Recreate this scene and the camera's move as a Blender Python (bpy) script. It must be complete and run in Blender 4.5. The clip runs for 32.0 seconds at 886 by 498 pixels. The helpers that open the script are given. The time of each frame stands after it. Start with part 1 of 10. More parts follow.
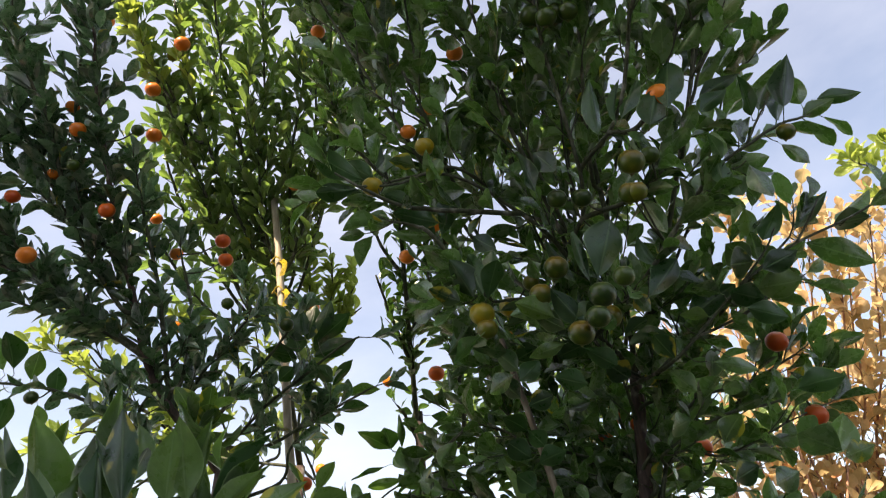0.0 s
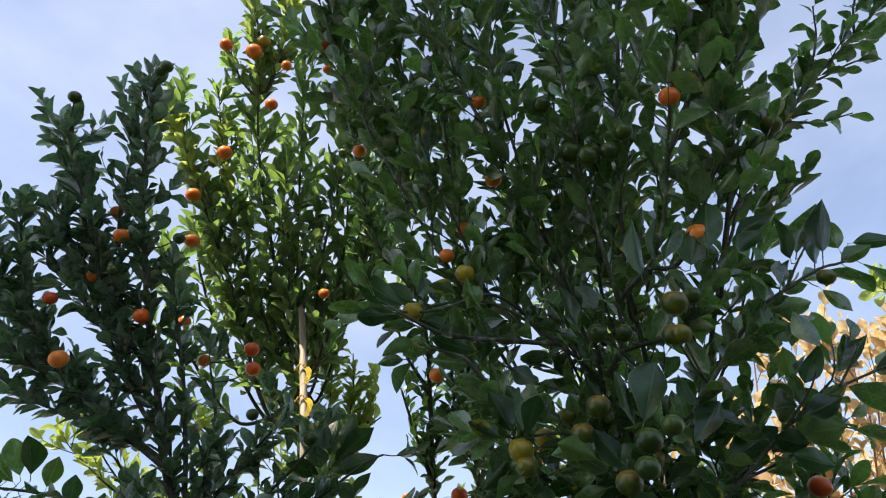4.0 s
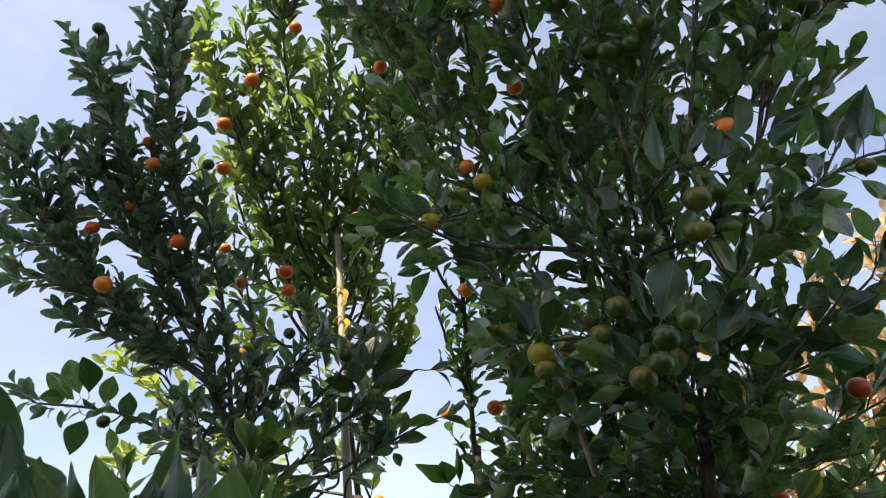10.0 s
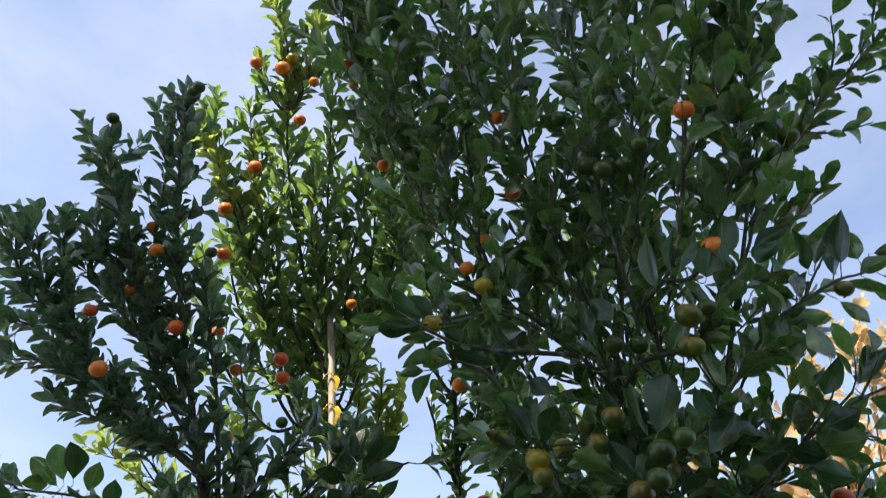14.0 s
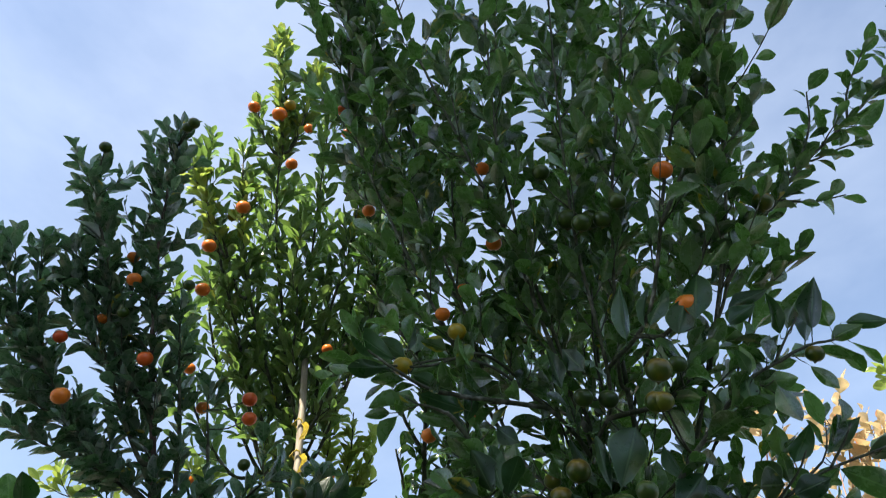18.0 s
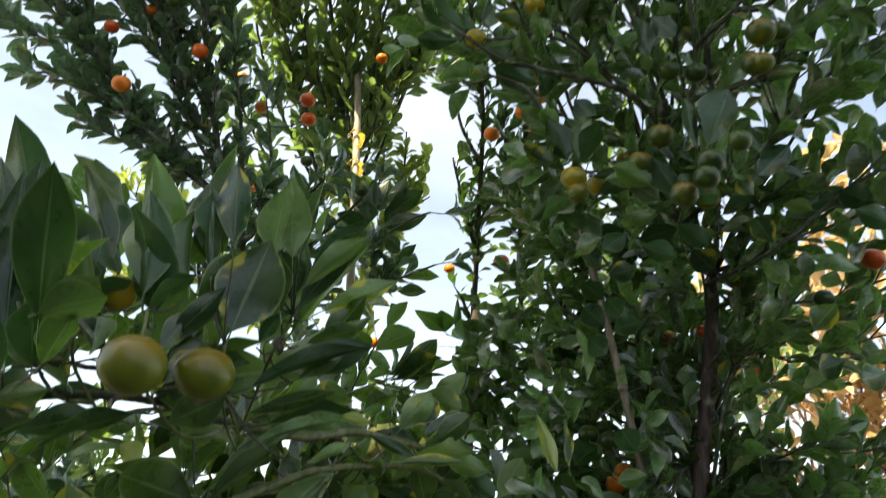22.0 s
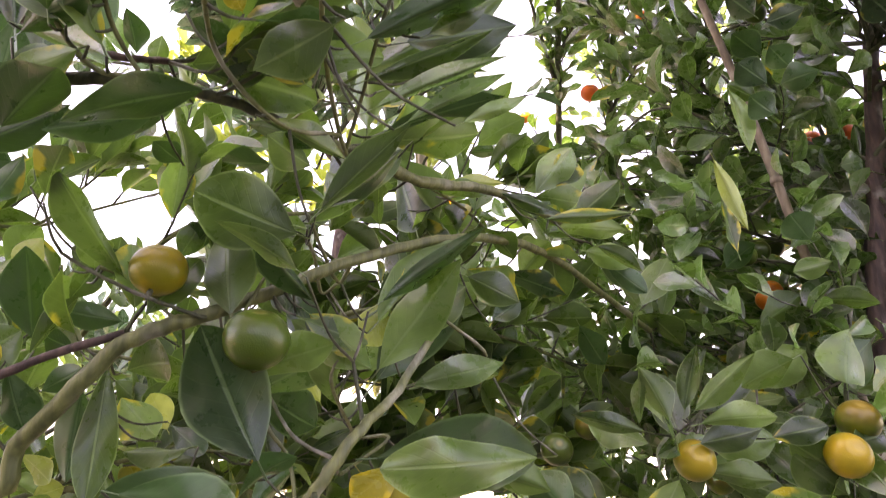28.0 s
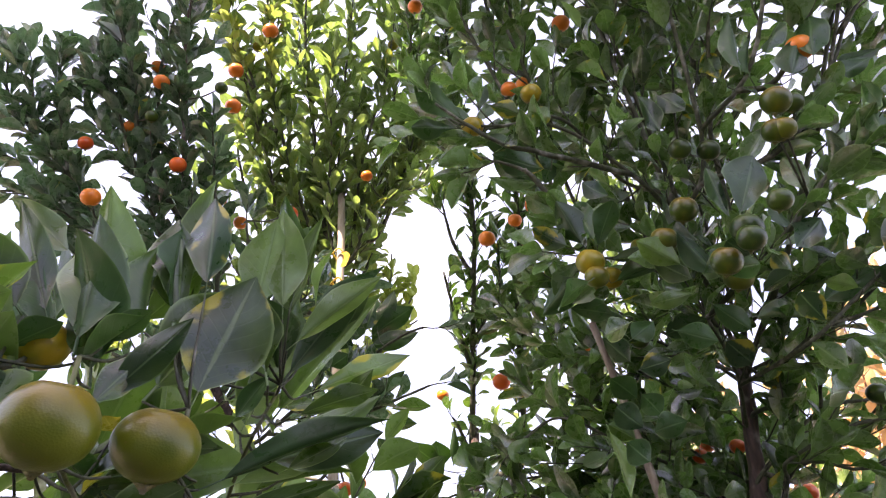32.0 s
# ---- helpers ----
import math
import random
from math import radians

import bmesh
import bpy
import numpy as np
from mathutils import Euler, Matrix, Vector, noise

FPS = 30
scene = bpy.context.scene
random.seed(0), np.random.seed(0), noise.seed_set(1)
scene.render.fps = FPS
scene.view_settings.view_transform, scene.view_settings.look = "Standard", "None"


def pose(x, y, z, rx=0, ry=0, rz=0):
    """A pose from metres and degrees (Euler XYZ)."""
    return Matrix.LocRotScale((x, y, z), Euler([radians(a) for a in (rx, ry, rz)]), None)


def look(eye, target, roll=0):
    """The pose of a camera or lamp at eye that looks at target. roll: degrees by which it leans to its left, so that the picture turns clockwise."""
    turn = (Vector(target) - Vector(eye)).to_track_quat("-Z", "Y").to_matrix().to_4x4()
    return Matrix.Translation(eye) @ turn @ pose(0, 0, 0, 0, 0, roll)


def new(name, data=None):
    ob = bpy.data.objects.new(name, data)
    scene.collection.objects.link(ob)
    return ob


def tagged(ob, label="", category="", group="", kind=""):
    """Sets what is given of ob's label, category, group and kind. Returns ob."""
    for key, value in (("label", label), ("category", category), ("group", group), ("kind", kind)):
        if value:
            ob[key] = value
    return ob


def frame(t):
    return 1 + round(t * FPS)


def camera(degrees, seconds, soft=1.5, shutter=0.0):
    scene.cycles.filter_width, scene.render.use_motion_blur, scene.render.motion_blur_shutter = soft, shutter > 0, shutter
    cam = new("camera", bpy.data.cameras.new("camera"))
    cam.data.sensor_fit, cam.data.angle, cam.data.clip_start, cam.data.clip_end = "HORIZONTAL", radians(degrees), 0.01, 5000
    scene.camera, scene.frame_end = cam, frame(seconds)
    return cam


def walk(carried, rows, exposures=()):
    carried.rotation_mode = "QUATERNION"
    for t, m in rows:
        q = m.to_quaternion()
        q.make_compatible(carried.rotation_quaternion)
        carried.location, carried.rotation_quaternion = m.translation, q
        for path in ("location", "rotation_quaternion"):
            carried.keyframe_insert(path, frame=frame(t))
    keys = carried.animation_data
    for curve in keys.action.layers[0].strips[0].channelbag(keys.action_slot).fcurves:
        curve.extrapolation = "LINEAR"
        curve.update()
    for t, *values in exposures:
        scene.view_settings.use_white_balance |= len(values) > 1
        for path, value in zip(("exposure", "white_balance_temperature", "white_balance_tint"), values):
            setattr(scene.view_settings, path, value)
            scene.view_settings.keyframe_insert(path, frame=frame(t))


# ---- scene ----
# camera, light and exposure
SOFT, SHUTTER = 1.05, 0.4
EXPOSURES = [(0.0, 1.3, 8100, 17), (1.0, 1.14, 7400, 19), (5.0, 1.16, 6900, 13), (7.0, 1.3, 7500, 15), (9.0, 1.18, 7300, 16), (13.0, 1.18, 7000, 19), (15.0, 1.09, 6600, 8), (20.5, 1.14, 6700, 9), (21.8, 1.54, 7800, 9), (22.3, 1.9, 8700, 10), (23.0, 2.61, 9400, 21), (24.0, 3.15, 9800, 32), (27.0, 3.15, 9600, 38), (28.0, 3.15, 9200, 41), (29.0, 3.07, 8800, 41), (30.0, 2.95, 8500, 41), (31.0, 3.06, 7400, 49), (32.0, 2.42, 7800, 36)]
SUN = (50.0, -140.0)
SUN_POWER, SKY_STRENGTH = 5.0, 0.13
CLOUD_LO, CLOUD_HI, CLOUD_COL = 0.12, 0.5, (4.0, 4.5, 5.6, 1.0)

cam = camera(67.39, 32.0, soft=SOFT, shutter=SHUTTER)
walk(cam, [
    (0.0, pose(-0.0618, -0.0045, 1.5161, 123.897, 5.009, -1.817)),
    (0.5, pose(-0.0972, 0.0069, 1.5185, 126.175, 5.517, -3.170)),
    (1.0, pose(-0.0999, 0.0163, 1.5154, 128.649, 4.442, -2.859)),
    (1.5, pose(-0.1179, 0.0010, 1.5296, 130.254, 2.766, -2.147)),
    (2.0, pose(-0.0883, -0.0302, 1.5471, 130.725, 0.796, -0.297)),
    (2.5, pose(-0.0865, -0.0492, 1.5536, 131.527, 0.229, -0.189)),
    (4.5, pose(-0.1092, -0.0319, 1.5570, 131.508, 3.268, -3.127)),
    (5.0, pose(-0.0847, -0.0197, 1.5240, 130.542, 1.807, -2.546)),
    (5.5, pose(-0.0134, -0.0211, 1.5095, 128.046, -0.041, -0.063)),
    (6.0, pose(-0.0000, -0.0000, 1.5000, 126.000, -0.087, -0.063)),
    (6.5, pose(-0.0207, 0.0326, 1.4947, 123.930, 0.718, 0.060)),
    (7.0, pose(-0.0769, 0.0508, 1.4968, 123.505, 1.551, -0.397)),
    (7.5, pose(-0.0893, 0.0534, 1.4962, 124.683, 1.687, 0.091)),
    (8.0, pose(-0.1033, 0.0649, 1.4962, 126.059, 2.521, 0.508)),
    (8.5, pose(-0.1251, 0.0532, 1.4904, 127.150, 2.290, 0.446)),
    (9.0, pose(-0.0783, 0.0178, 1.5034, 126.586, 0.875, 2.407)),
    (9.5, pose(-0.0655, -0.0014, 1.5093, 126.427, 0.579, 2.486)),
    (10.0, pose(-0.0522, -0.0088, 1.5347, 126.139, 1.476, 2.412)),
    (10.5, pose(-0.0426, -0.0101, 1.5421, 126.519, 2.403, 2.138)),
    (11.0, pose(-0.0610, 0.0074, 1.5231, 128.123, 2.677, 0.694)),
    (11.5, pose(-0.0670, 0.0128, 1.5168, 129.080, 2.128, 0.184)),
    (12.0, pose(-0.0754, 0.0046, 1.5019, 129.843, 1.073, -0.149)),
    (12.5, pose(-0.0505, -0.0200, 1.5106, 128.966, -0.231, 1.343)),
    (13.0, pose(-0.0527, -0.0298, 1.5201, 129.096, -0.240, 1.252)),
    (13.5, pose(-0.0725, -0.0267, 1.5256, 130.795, 0.486, 0.418)),
    (14.0, pose(-0.0844, -0.0696, 1.5489, 132.081, 1.228, -0.129)),
    (14.5, pose(-0.0710, -0.0887, 1.5513, 135.183, 0.232, -0.807)),
    (15.0, pose(-0.0355, -0.1035, 1.5651, 137.054, -0.654, -0.676)),
    (15.5, pose(-0.0354, -0.1042, 1.5732, 138.522, -0.976, -1.143)),
    (17.5, pose(-0.0687, -0.0716, 1.5325, 138.817, -0.708, -3.406)),
    (18.0, pose(-0.0634, -0.0486, 1.5239, 137.678, -0.848, -3.309)),
    (18.5, pose(-0.0586, -0.0422, 1.5222, 135.956, -0.875, -2.976)),
    (19.0, pose(-0.0513, -0.0502, 1.5290, 134.143, -1.060, -2.529)),
    (19.5, pose(-0.0534, -0.0475, 1.5292, 132.936, -0.964, -2.859)),
    (20.0, pose(-0.0482, -0.0364, 1.5233, 131.729, -1.014, -3.162)),
    (20.5, pose(-0.0434, -0.0258, 1.5152, 129.512, -1.432, -3.147)),
    (21.0, pose(-0.0407, -0.0103, 1.4960, 126.525, -2.275, -2.940)),
    (21.5, pose(-0.0925, 0.0195, 1.4509, 123.058, -2.723, -3.580)),
    (22.0, pose(-0.1104, 0.0658, 1.4330, 118.436, -3.756, -2.122)),
    (22.5, pose(-0.1360, 0.1286, 1.3981, 114.733, -4.482, -1.415)),
    (23.0, pose(-0.1811, 0.2328, 1.3735, 110.044, -4.093, -3.760)),
    (23.5, pose(-0.1474, 0.3176, 1.3246, 108.697, -4.240, 1.343)),
    (24.0, pose(-0.1891, 0.3402, 1.3358, 100.049, -2.980, -0.462)),
    (24.5, pose(-0.1890, 0.3568, 1.3181, 97.298, -3.293, -0.080)),
    (26.5, pose(-0.1786, 0.3064, 1.3140, 105.102, -2.768, 3.196)),
    (27.0, pose(-0.1896, 0.2876, 1.3299, 107.328, -2.025, 2.273)),
    (27.5, pose(-0.1770, 0.2753, 1.3408, 109.919, -1.510, 3.297)),
    (28.0, pose(-0.1771, 0.2646, 1.3540, 112.009, -1.288, 3.309)),
    (28.5, pose(-0.1777, 0.2554, 1.3621, 114.523, -1.185, 3.282)),
    (29.0, pose(-0.1919, 0.2347, 1.3765, 116.420, -0.990, 2.546)),
    (29.5, pose(-0.1806, 0.2403, 1.3771, 118.684, -0.893, 2.198)),
    (30.0, pose(-0.1614, 0.2350, 1.3719, 120.864, -0.751, 1.944)),
    (30.5, pose(-0.1659, 0.2211, 1.3881, 122.731, -0.673, 0.388)),
    (31.0, pose(-0.1574, 0.2039, 1.4124, 126.182, -1.736, -0.783)),
    (31.5, pose(-0.1505, 0.1916, 1.4332, 129.018, -1.278, -2.004)),
    (32.0, pose(-0.1377, 0.1874, 1.4286, 131.429, -1.119, -2.824)),
], EXPOSURES)

# ---------- world, sun ----------
world = bpy.data.worlds.new("sky_world")
scene.world = world
world.use_nodes = True
wn, wl = world.node_tree.nodes, world.node_tree.links
wn.clear()
SUN_ELEV, SUN_AZ = radians(SUN[0]), radians(SUN[1])  # azimuth from +y towards +x
w_out = wn.new("ShaderNodeOutputWorld")
w_bg = wn.new("ShaderNodeBackground")
w_sky = wn.new("ShaderNodeTexSky")
w_sky.sky_type = "NISHITA"
w_sky.sun_disc = False
w_sky.sun_elevation, w_sky.sun_rotation = SUN_ELEV, SUN_AZ
w_sky.air_density, w_sky.dust_density, w_sky.ozone_density = 1.0, 1.0, 1.3
w_co = wn.new("ShaderNodeTexCoord")
w_map = wn.new("ShaderNodeMapping")
w_map.inputs["Scale"].default_value = (1.0, 1.0, 2.2)
w_cloud = wn.new("ShaderNodeTexNoise")
w_cloud.inputs["Scale"].default_value = 2.1
w_cloud.inputs["Detail"].default_value = 6.0
w_cloud.inputs["Roughness"].default_value = 0.55
w_ramp = wn.new("ShaderNodeMapRange")
w_ramp.inputs["From Min"].default_value, w_ramp.inputs["From Max"].default_value = 0.35, 0.75
w_ramp.inputs["To Min"].default_value, w_ramp.inputs["To Max"].default_value = CLOUD_LO, CLOUD_HI
w_mix = wn.new("ShaderNodeMixRGB")
w_mix.inputs[2].default_value = CLOUD_COL
wl.new(w_co.outputs["Generated"], w_map.inputs["Vector"])
wl.new(w_map.outputs["Vector"], w_cloud.inputs["Vector"])
wl.new(w_cloud.outputs["Fac"], w_ramp.inputs["Value"])
wl.new(w_ramp.outputs["Result"], w_mix.inputs[0])
wl.new(w_sky.outputs["Color"], w_mix.inputs[1])
wl.new(w_mix.outputs["Color"], w_bg.inputs["Color"])
w_bg.inputs["Strength"].default_value = SKY_STRENGTH
wl.new(w_bg.outputs["Background"], w_out.inputs["Surface"])

sun_data = bpy.data.lights.new("sun", "SUN")
sun_data.energy, sun_data.angle, sun_data.color = SUN_POWER, radians(0.6), (1.0, 0.93, 0.80)
sun = new("sun", sun_data)
toward = Vector((math.sin(SUN_AZ) * math.cos(SUN_ELEV), math.cos(SUN_AZ) * math.cos(SUN_ELEV), math.sin(SUN_ELEV)))
sun.matrix_world = look(toward * 20.0, (0, 0, 0))


# ---------- materials ----------
class Nodes:
    """A short way to write node trees."""

    def __init__(self, name):
        self.mat = bpy.data.materials.new(name)
        self.mat.use_nodes = True
        self.n, self.l = self.mat.node_tree.nodes, self.mat.node_tree.links
        self.n.clear()
        self.out = self.n.new("ShaderNodeOutputMaterial")

    def add(self, kind, **values):
        node = self.n.new("ShaderNode" + kind)
        for key, value in values.items():
            key = key.replace("_", " ")
            if isinstance(value, bpy.types.NodeSocket):
                self.l.new(value, node.inputs[key])
            else:
                node.inputs[key].default_value = value
        return node

    def math(self, op, a, b=0.0):
        node = self.n.new("ShaderNodeMath")
        node.operation = op
        for i, v in enumerate((a, b)):
            if isinstance(v, bpy.types.NodeSocket):
                self.l.new(v, node.inputs[i])
            else:
                node.inputs[i].default_value = v
        return node.outputs[0]

    def mix(self, fac, a, b):
        node = self.n.new("ShaderNodeMixRGB")
        for i, v in enumerate((fac, a, b)):
            if isinstance(v, bpy.types.NodeSocket):
                self.l.new(v, node.inputs[i])
            else:
                node.inputs[i].default_value = v if i == 0 else (*v, 1.0)
        return node.outputs[0]

    def ramp(self, fac, lo, hi, a=0.0, b=1.0):
        node = self.n.new("ShaderNodeMapRange")
        node.interpolation_type = "SMOOTHSTEP"
        self.l.new(fac, node.inputs["Value"])
        for key, v in (("From Min", lo), ("From Max", hi), ("To Min", a), ("To Max", b)):
            node.inputs[key].default_value = v
        return node.outputs["Result"]

    def random(self):
        a = self.n.new("ShaderNodeObjectInfo").outputs["Random"]
        b = self.n.new("ShaderNodeNewGeometry").outputs["Random Per Island"]
        return self.math("FRACT", self.math("ADD", a, b))

    def place(self):
        return self.n.new("ShaderNodeNewGeometry").outputs["Position"]

    def close(self, shader):
        self.l.new(shader, self.out.inputs["Surface"])
        return self.mat


def leaf_material(name, dark, light, vein, glow, blotch, blotch_share, through_share, rough=0.27, gloss=0.8, pale=(0.0, 0.70), veins=0.05):
    """A waxy leaf: midrib and side veins, colour from leaf to leaf, blotches, light passing through."""
    k = Nodes(name)
    rnd = k.random()
    uv = k.n.new("ShaderNodeSeparateXYZ")
    k.l.new(k.n.new("ShaderNodeUVMap").outputs["UV"], uv.inputs[0])
    across = k.math("ABSOLUTE", k.math("SUBTRACT", uv.outputs["X"], 0.5))
    along = uv.outputs["Y"]
    rib = k.ramp(across, 0.012, 0.04, 1.0, 0.0)
    slant = k.math("SUBTRACT", k.math("MULTIPLY", along, 8.5), k.math("MULTIPLY", across, 5.0))
    side = k.ramp(k.math("ABSOLUTE", k.math("SUBTRACT", k.math("FRACT", slant), 0.5)), 0.0, 0.09, 1.0, 0.0)
    rim = k.ramp(across, 0.445, 0.492, 0.0, 1.0)
    fine = k.add("TexNoise", Scale=160.0, Detail=3.0, Vector=k.place())
    broad = k.add("TexNoise", Scale=26.0, Detail=2.0, Vector=k.place())
    tone = k.math("ADD", k.math("MULTIPLY", rnd, 0.75), k.math("MULTIPLY", k.math("SUBTRACT", broad.outputs["Fac"], 0.5), 0.9))
    base = k.mix(k.ramp(tone, *pale), dark, light)
    base = k.mix(k.math("MULTIPLY", k.ramp(fine.outputs["Fac"], 0.35, 0.7), 0.22), base, tuple(c * 0.55 for c in dark))
    bloom = k.add("TexNoise", Scale=75.0, Detail=4.0, Roughness=0.65, Vector=k.place())
    base = k.mix(k.ramp(bloom.outputs["Fac"], 0.42, 0.72, 0.0, 0.20), base, tuple(0.55 * c for c in vein))
    base = k.mix(k.math("MULTIPLY", side, veins), base, vein)
    base = k.mix(k.math("MULTIPLY", rib, 0.42), base, vein)
    # Pale rim: the bright edge of lit leaves is put into the colour.
    base = k.mix(k.math("MULTIPLY", rim, 0.6), base, vein)
    spot = k.add("TexNoise", Scale=44.0, Detail=4.0, Vector=k.place())
    lot = k.math("FRACT", k.math("MULTIPLY", rnd, 7.31))
    few = k.math("LESS_THAN", lot, blotch_share)
    edge = k.ramp(across, 0.10, 0.45, -0.09, 0.07)
    mask = k.math("MULTIPLY", k.ramp(k.math("ADD", spot.outputs["Fac"], edge), 0.56, 0.68), few)
    base = k.mix(k.math("MULTIPLY", mask, 0.8), base, blotch)
    bump = k.add("Bump", Strength=0.35, Distance=0.001)
    height = k.math("ADD", k.math("MULTIPLY", side, veins * 2.5), k.math("ADD", rib, k.math("MULTIPLY", broad.outputs["Fac"], 1.6)))
    k.l.new(height, bump.inputs["Height"])
    shade = k.add("BsdfPrincipled", Base_Color=base, Normal=bump.outputs["Normal"])
    k.l.new(k.ramp(bloom.outputs["Fac"], 0.3, 0.75, rough - 0.10, rough + 0.18), shade.inputs["Roughness"])
    shade.inputs["Specular IOR Level"].default_value = gloss
    passing = k.add("BsdfTranslucent", Color=k.mix(k.math("MULTIPLY", mask, 0.7), k.mix(0.55, base, glow), blotch))
    both = k.add("MixShader", Fac=through_share)
    k.l.new(shade.outputs[0], both.inputs[1])
    k.l.new(passing.outputs[0], both.inputs[2])
    return k.close(both.outputs[0])


def rind_material(name, low, high, flush, rough=0.28):
    """Citrus peel: fine oil pits, a broad change of ripeness, faint scars."""
    k = Nodes(name)
    rnd = k.random()
    co = k.n.new("ShaderNodeTexCoord").outputs["Object"]
    ripe = k.add("TexNoise", Scale=44.0, Detail=3.0, Vector=co)
    shift = k.math("ADD", ripe.outputs["Fac"], k.math("MULTIPLY", k.math("SUBTRACT", rnd, 0.5), 0.35))
    base = k.mix(k.ramp(shift, 0.32, 0.68), low, high)
    up = k.n.new("ShaderNodeSeparateXYZ")
    k.l.new(co, up.inputs[0])
    base = k.mix(k.ramp(up.outputs["Z"], 0.000, 0.016, 0.0, 0.6), base, flush)
    wide = k.math("SQRT", k.math("ADD", k.math("MULTIPLY", up.outputs["X"], up.outputs["X"]), k.math("MULTIPLY", up.outputs["Y"], up.outputs["Y"])))
    navel = k.math("MULTIPLY", k.ramp(wide, 0.0012, 0.0046, 1.0, 0.0), k.math("GREATER_THAN", up.outputs["Z"], 0.0))
    base = k.mix(k.math("MULTIPLY", navel, 0.4), base, (0.36, 0.28, 0.09))
    scar = k.add("TexNoise", Scale=190.0, Detail=4.0, Vector=co)
    base = k.mix(k.ramp(scar.outputs["Fac"], 0.66, 0.74, 0.0, 0.5), base, (0.16, 0.10, 0.04))
    pits = k.add("TexVoronoi", Scale=1150.0, Vector=co)
    bump = k.add("Bump", Strength=0.12, Distance=0.0005, Height=pits.outputs["Distance"])
    shade = k.add("BsdfPrincipled", Base_Color=base, Normal=bump.outputs["Normal"], Roughness=rough)
    shade.inputs["Specular IOR Level"].default_value = 0.34
    return k.close(shade.outputs[0])


def bark_material(name, dark, light, scale=70.0, rough=0.8):
    k = Nodes(name)
    co = k.place()
    stretch = k.add("Mapping", Vector=co)
    stretch.inputs["Scale"].default_value = (1.0, 1.0, 0.18)
    grain = k.add("TexNoise", Scale=scale * 3.0, Detail=5.0, Vector=stretch.outputs[0])
    patch = k.add("TexNoise", Scale=scale * 0.5, Detail=3.0, Vector=co)
    base = k.mix(k.ramp(grain.outputs["Fac"], 0.3, 0.72), dark, light)
    base = k.mix(k.ramp(patch.outputs["Fac"], 0.55, 0.72, 0.0, 0.55), base, (0.30, 0.29, 0.25))
    bump = k.add("Bump", Strength=0.6, Distance=0.003, Height=grain.outputs["Fac"])
    return k.close(k.add("BsdfPrincipled", Base_Color=base, Roughness=rough, Normal=bump.outputs["Normal"]).outputs[0])


M_LEAF = leaf_material("citrus_leaf", (0.005, 0.020, 0.008), (0.140, 0.275, 0.095), (0.23, 0.35, 0.15), (0.18, 0.43, 0.05), (0.50, 0.42, 0.03), 0.05, 0.38, 0.26, 1.25, (0.13, 0.86))
# Bluish copy of citrus_leaf; the sheen of the sky is put into its colour.
M_LEAF_BLUE = leaf_material("sky_sheen_citrus_leaf", (0.009, 0.028, 0.019), (0.155, 0.275, 0.165), (0.23, 0.35, 0.22), (0.16, 0.38, 0.10), (0.50, 0.42, 0.03), 0.03, 0.36, 0.28, 1.5, (0.12, 0.88))
M_LEAF_NEAR = leaf_material("large_citrus_leaf", (0.007, 0.028, 0.009), (0.135, 0.250, 0.062), (0.22, 0.33, 0.14), (0.21, 0.45, 0.04), (0.46, 0.42, 0.03), 0.18, 0.34, 0.33, 0.62, (0.14, 0.84), 0.07)
# Deep green leaf; the shade on shadowed leaves is put into its colour too.
M_LEAF_DEEP = leaf_material("shaded_citrus_leaf", (0.006, 0.026, 0.008), (0.028, 0.086, 0.024), (0.12, 0.21, 0.09), (0.08, 0.24, 0.022), (0.36, 0.32, 0.03), 0.08, 0.22, 0.34, 0.42, (0.0, 0.70), 0.05)
M_LEAF_PALE = leaf_material("yellowing_leaf", (0.12, 0.14, 0.02), (0.30, 0.27, 0.03), (0.40, 0.38, 0.10), (0.50, 0.46, 0.04), (0.60, 0.46, 0.03), 0.9, 0.35)
# Paler, more translucent copy of citrus_leaf; sunlight is put into its colour.
M_LEAF_SUN = leaf_material("sunlit_citrus_leaf", (0.030, 0.080, 0.024), (0.250, 0.375, 0.115), (0.33, 0.44, 0.20), (0.32, 0.53, 0.09), (0.55, 0.50, 0.05), 0.06, 0.46, 0.30, 1.2, (0.08, 0.88))
M_LEAF_OLD = leaf_material("autumn_leaf", (0.42, 0.31, 0.11), (0.80, 0.58, 0.33), (0.70, 0.50, 0.32), (0.90, 0.68, 0.34), (0.74, 0.24, 0.10), 0.24, 0.45, 0.55)
# Young leaf whose pale colour also has the sunlight put into it.
M_LEAF_FRESH_LIT = leaf_material("sunlit_fresh_leaf", (0.16, 0.25, 0.05), (0.40, 0.50, 0.13), (0.42, 0.50, 0.20), (0.52, 0.64, 0.10), (0.5, 0.5, 0.06), 0.05, 0.50)
M_PALM = leaf_material("palm_leaf", (0.07, 0.10, 0.025), (0.16, 0.19, 0.05), (0.2, 0.22, 0.1), (0.28, 0.32, 0.06), (0.35, 0.28, 0.1), 0.15, 0.30, 0.5)
M_GREEN = rind_material("green_rind", (0.012, 0.036, 0.005), (0.038, 0.074, 0.009), (0.064, 0.100, 0.013))
M_TURN = rind_material("turning_rind", (0.025, 0.054, 0.004), (0.092, 0.114, 0.009), (0.26, 0.146, 0.016))
M_LIME = rind_material("lime_green_rind", (0.044, 0.076, 0.007), (0.106, 0.136, 0.012), (0.18, 0.176, 0.020), 0.30)
M_YELLOW = rind_material("yellow_rind", (0.15, 0.150, 0.010), (0.33, 0.235, 0.013), (0.40, 0.275, 0.025))
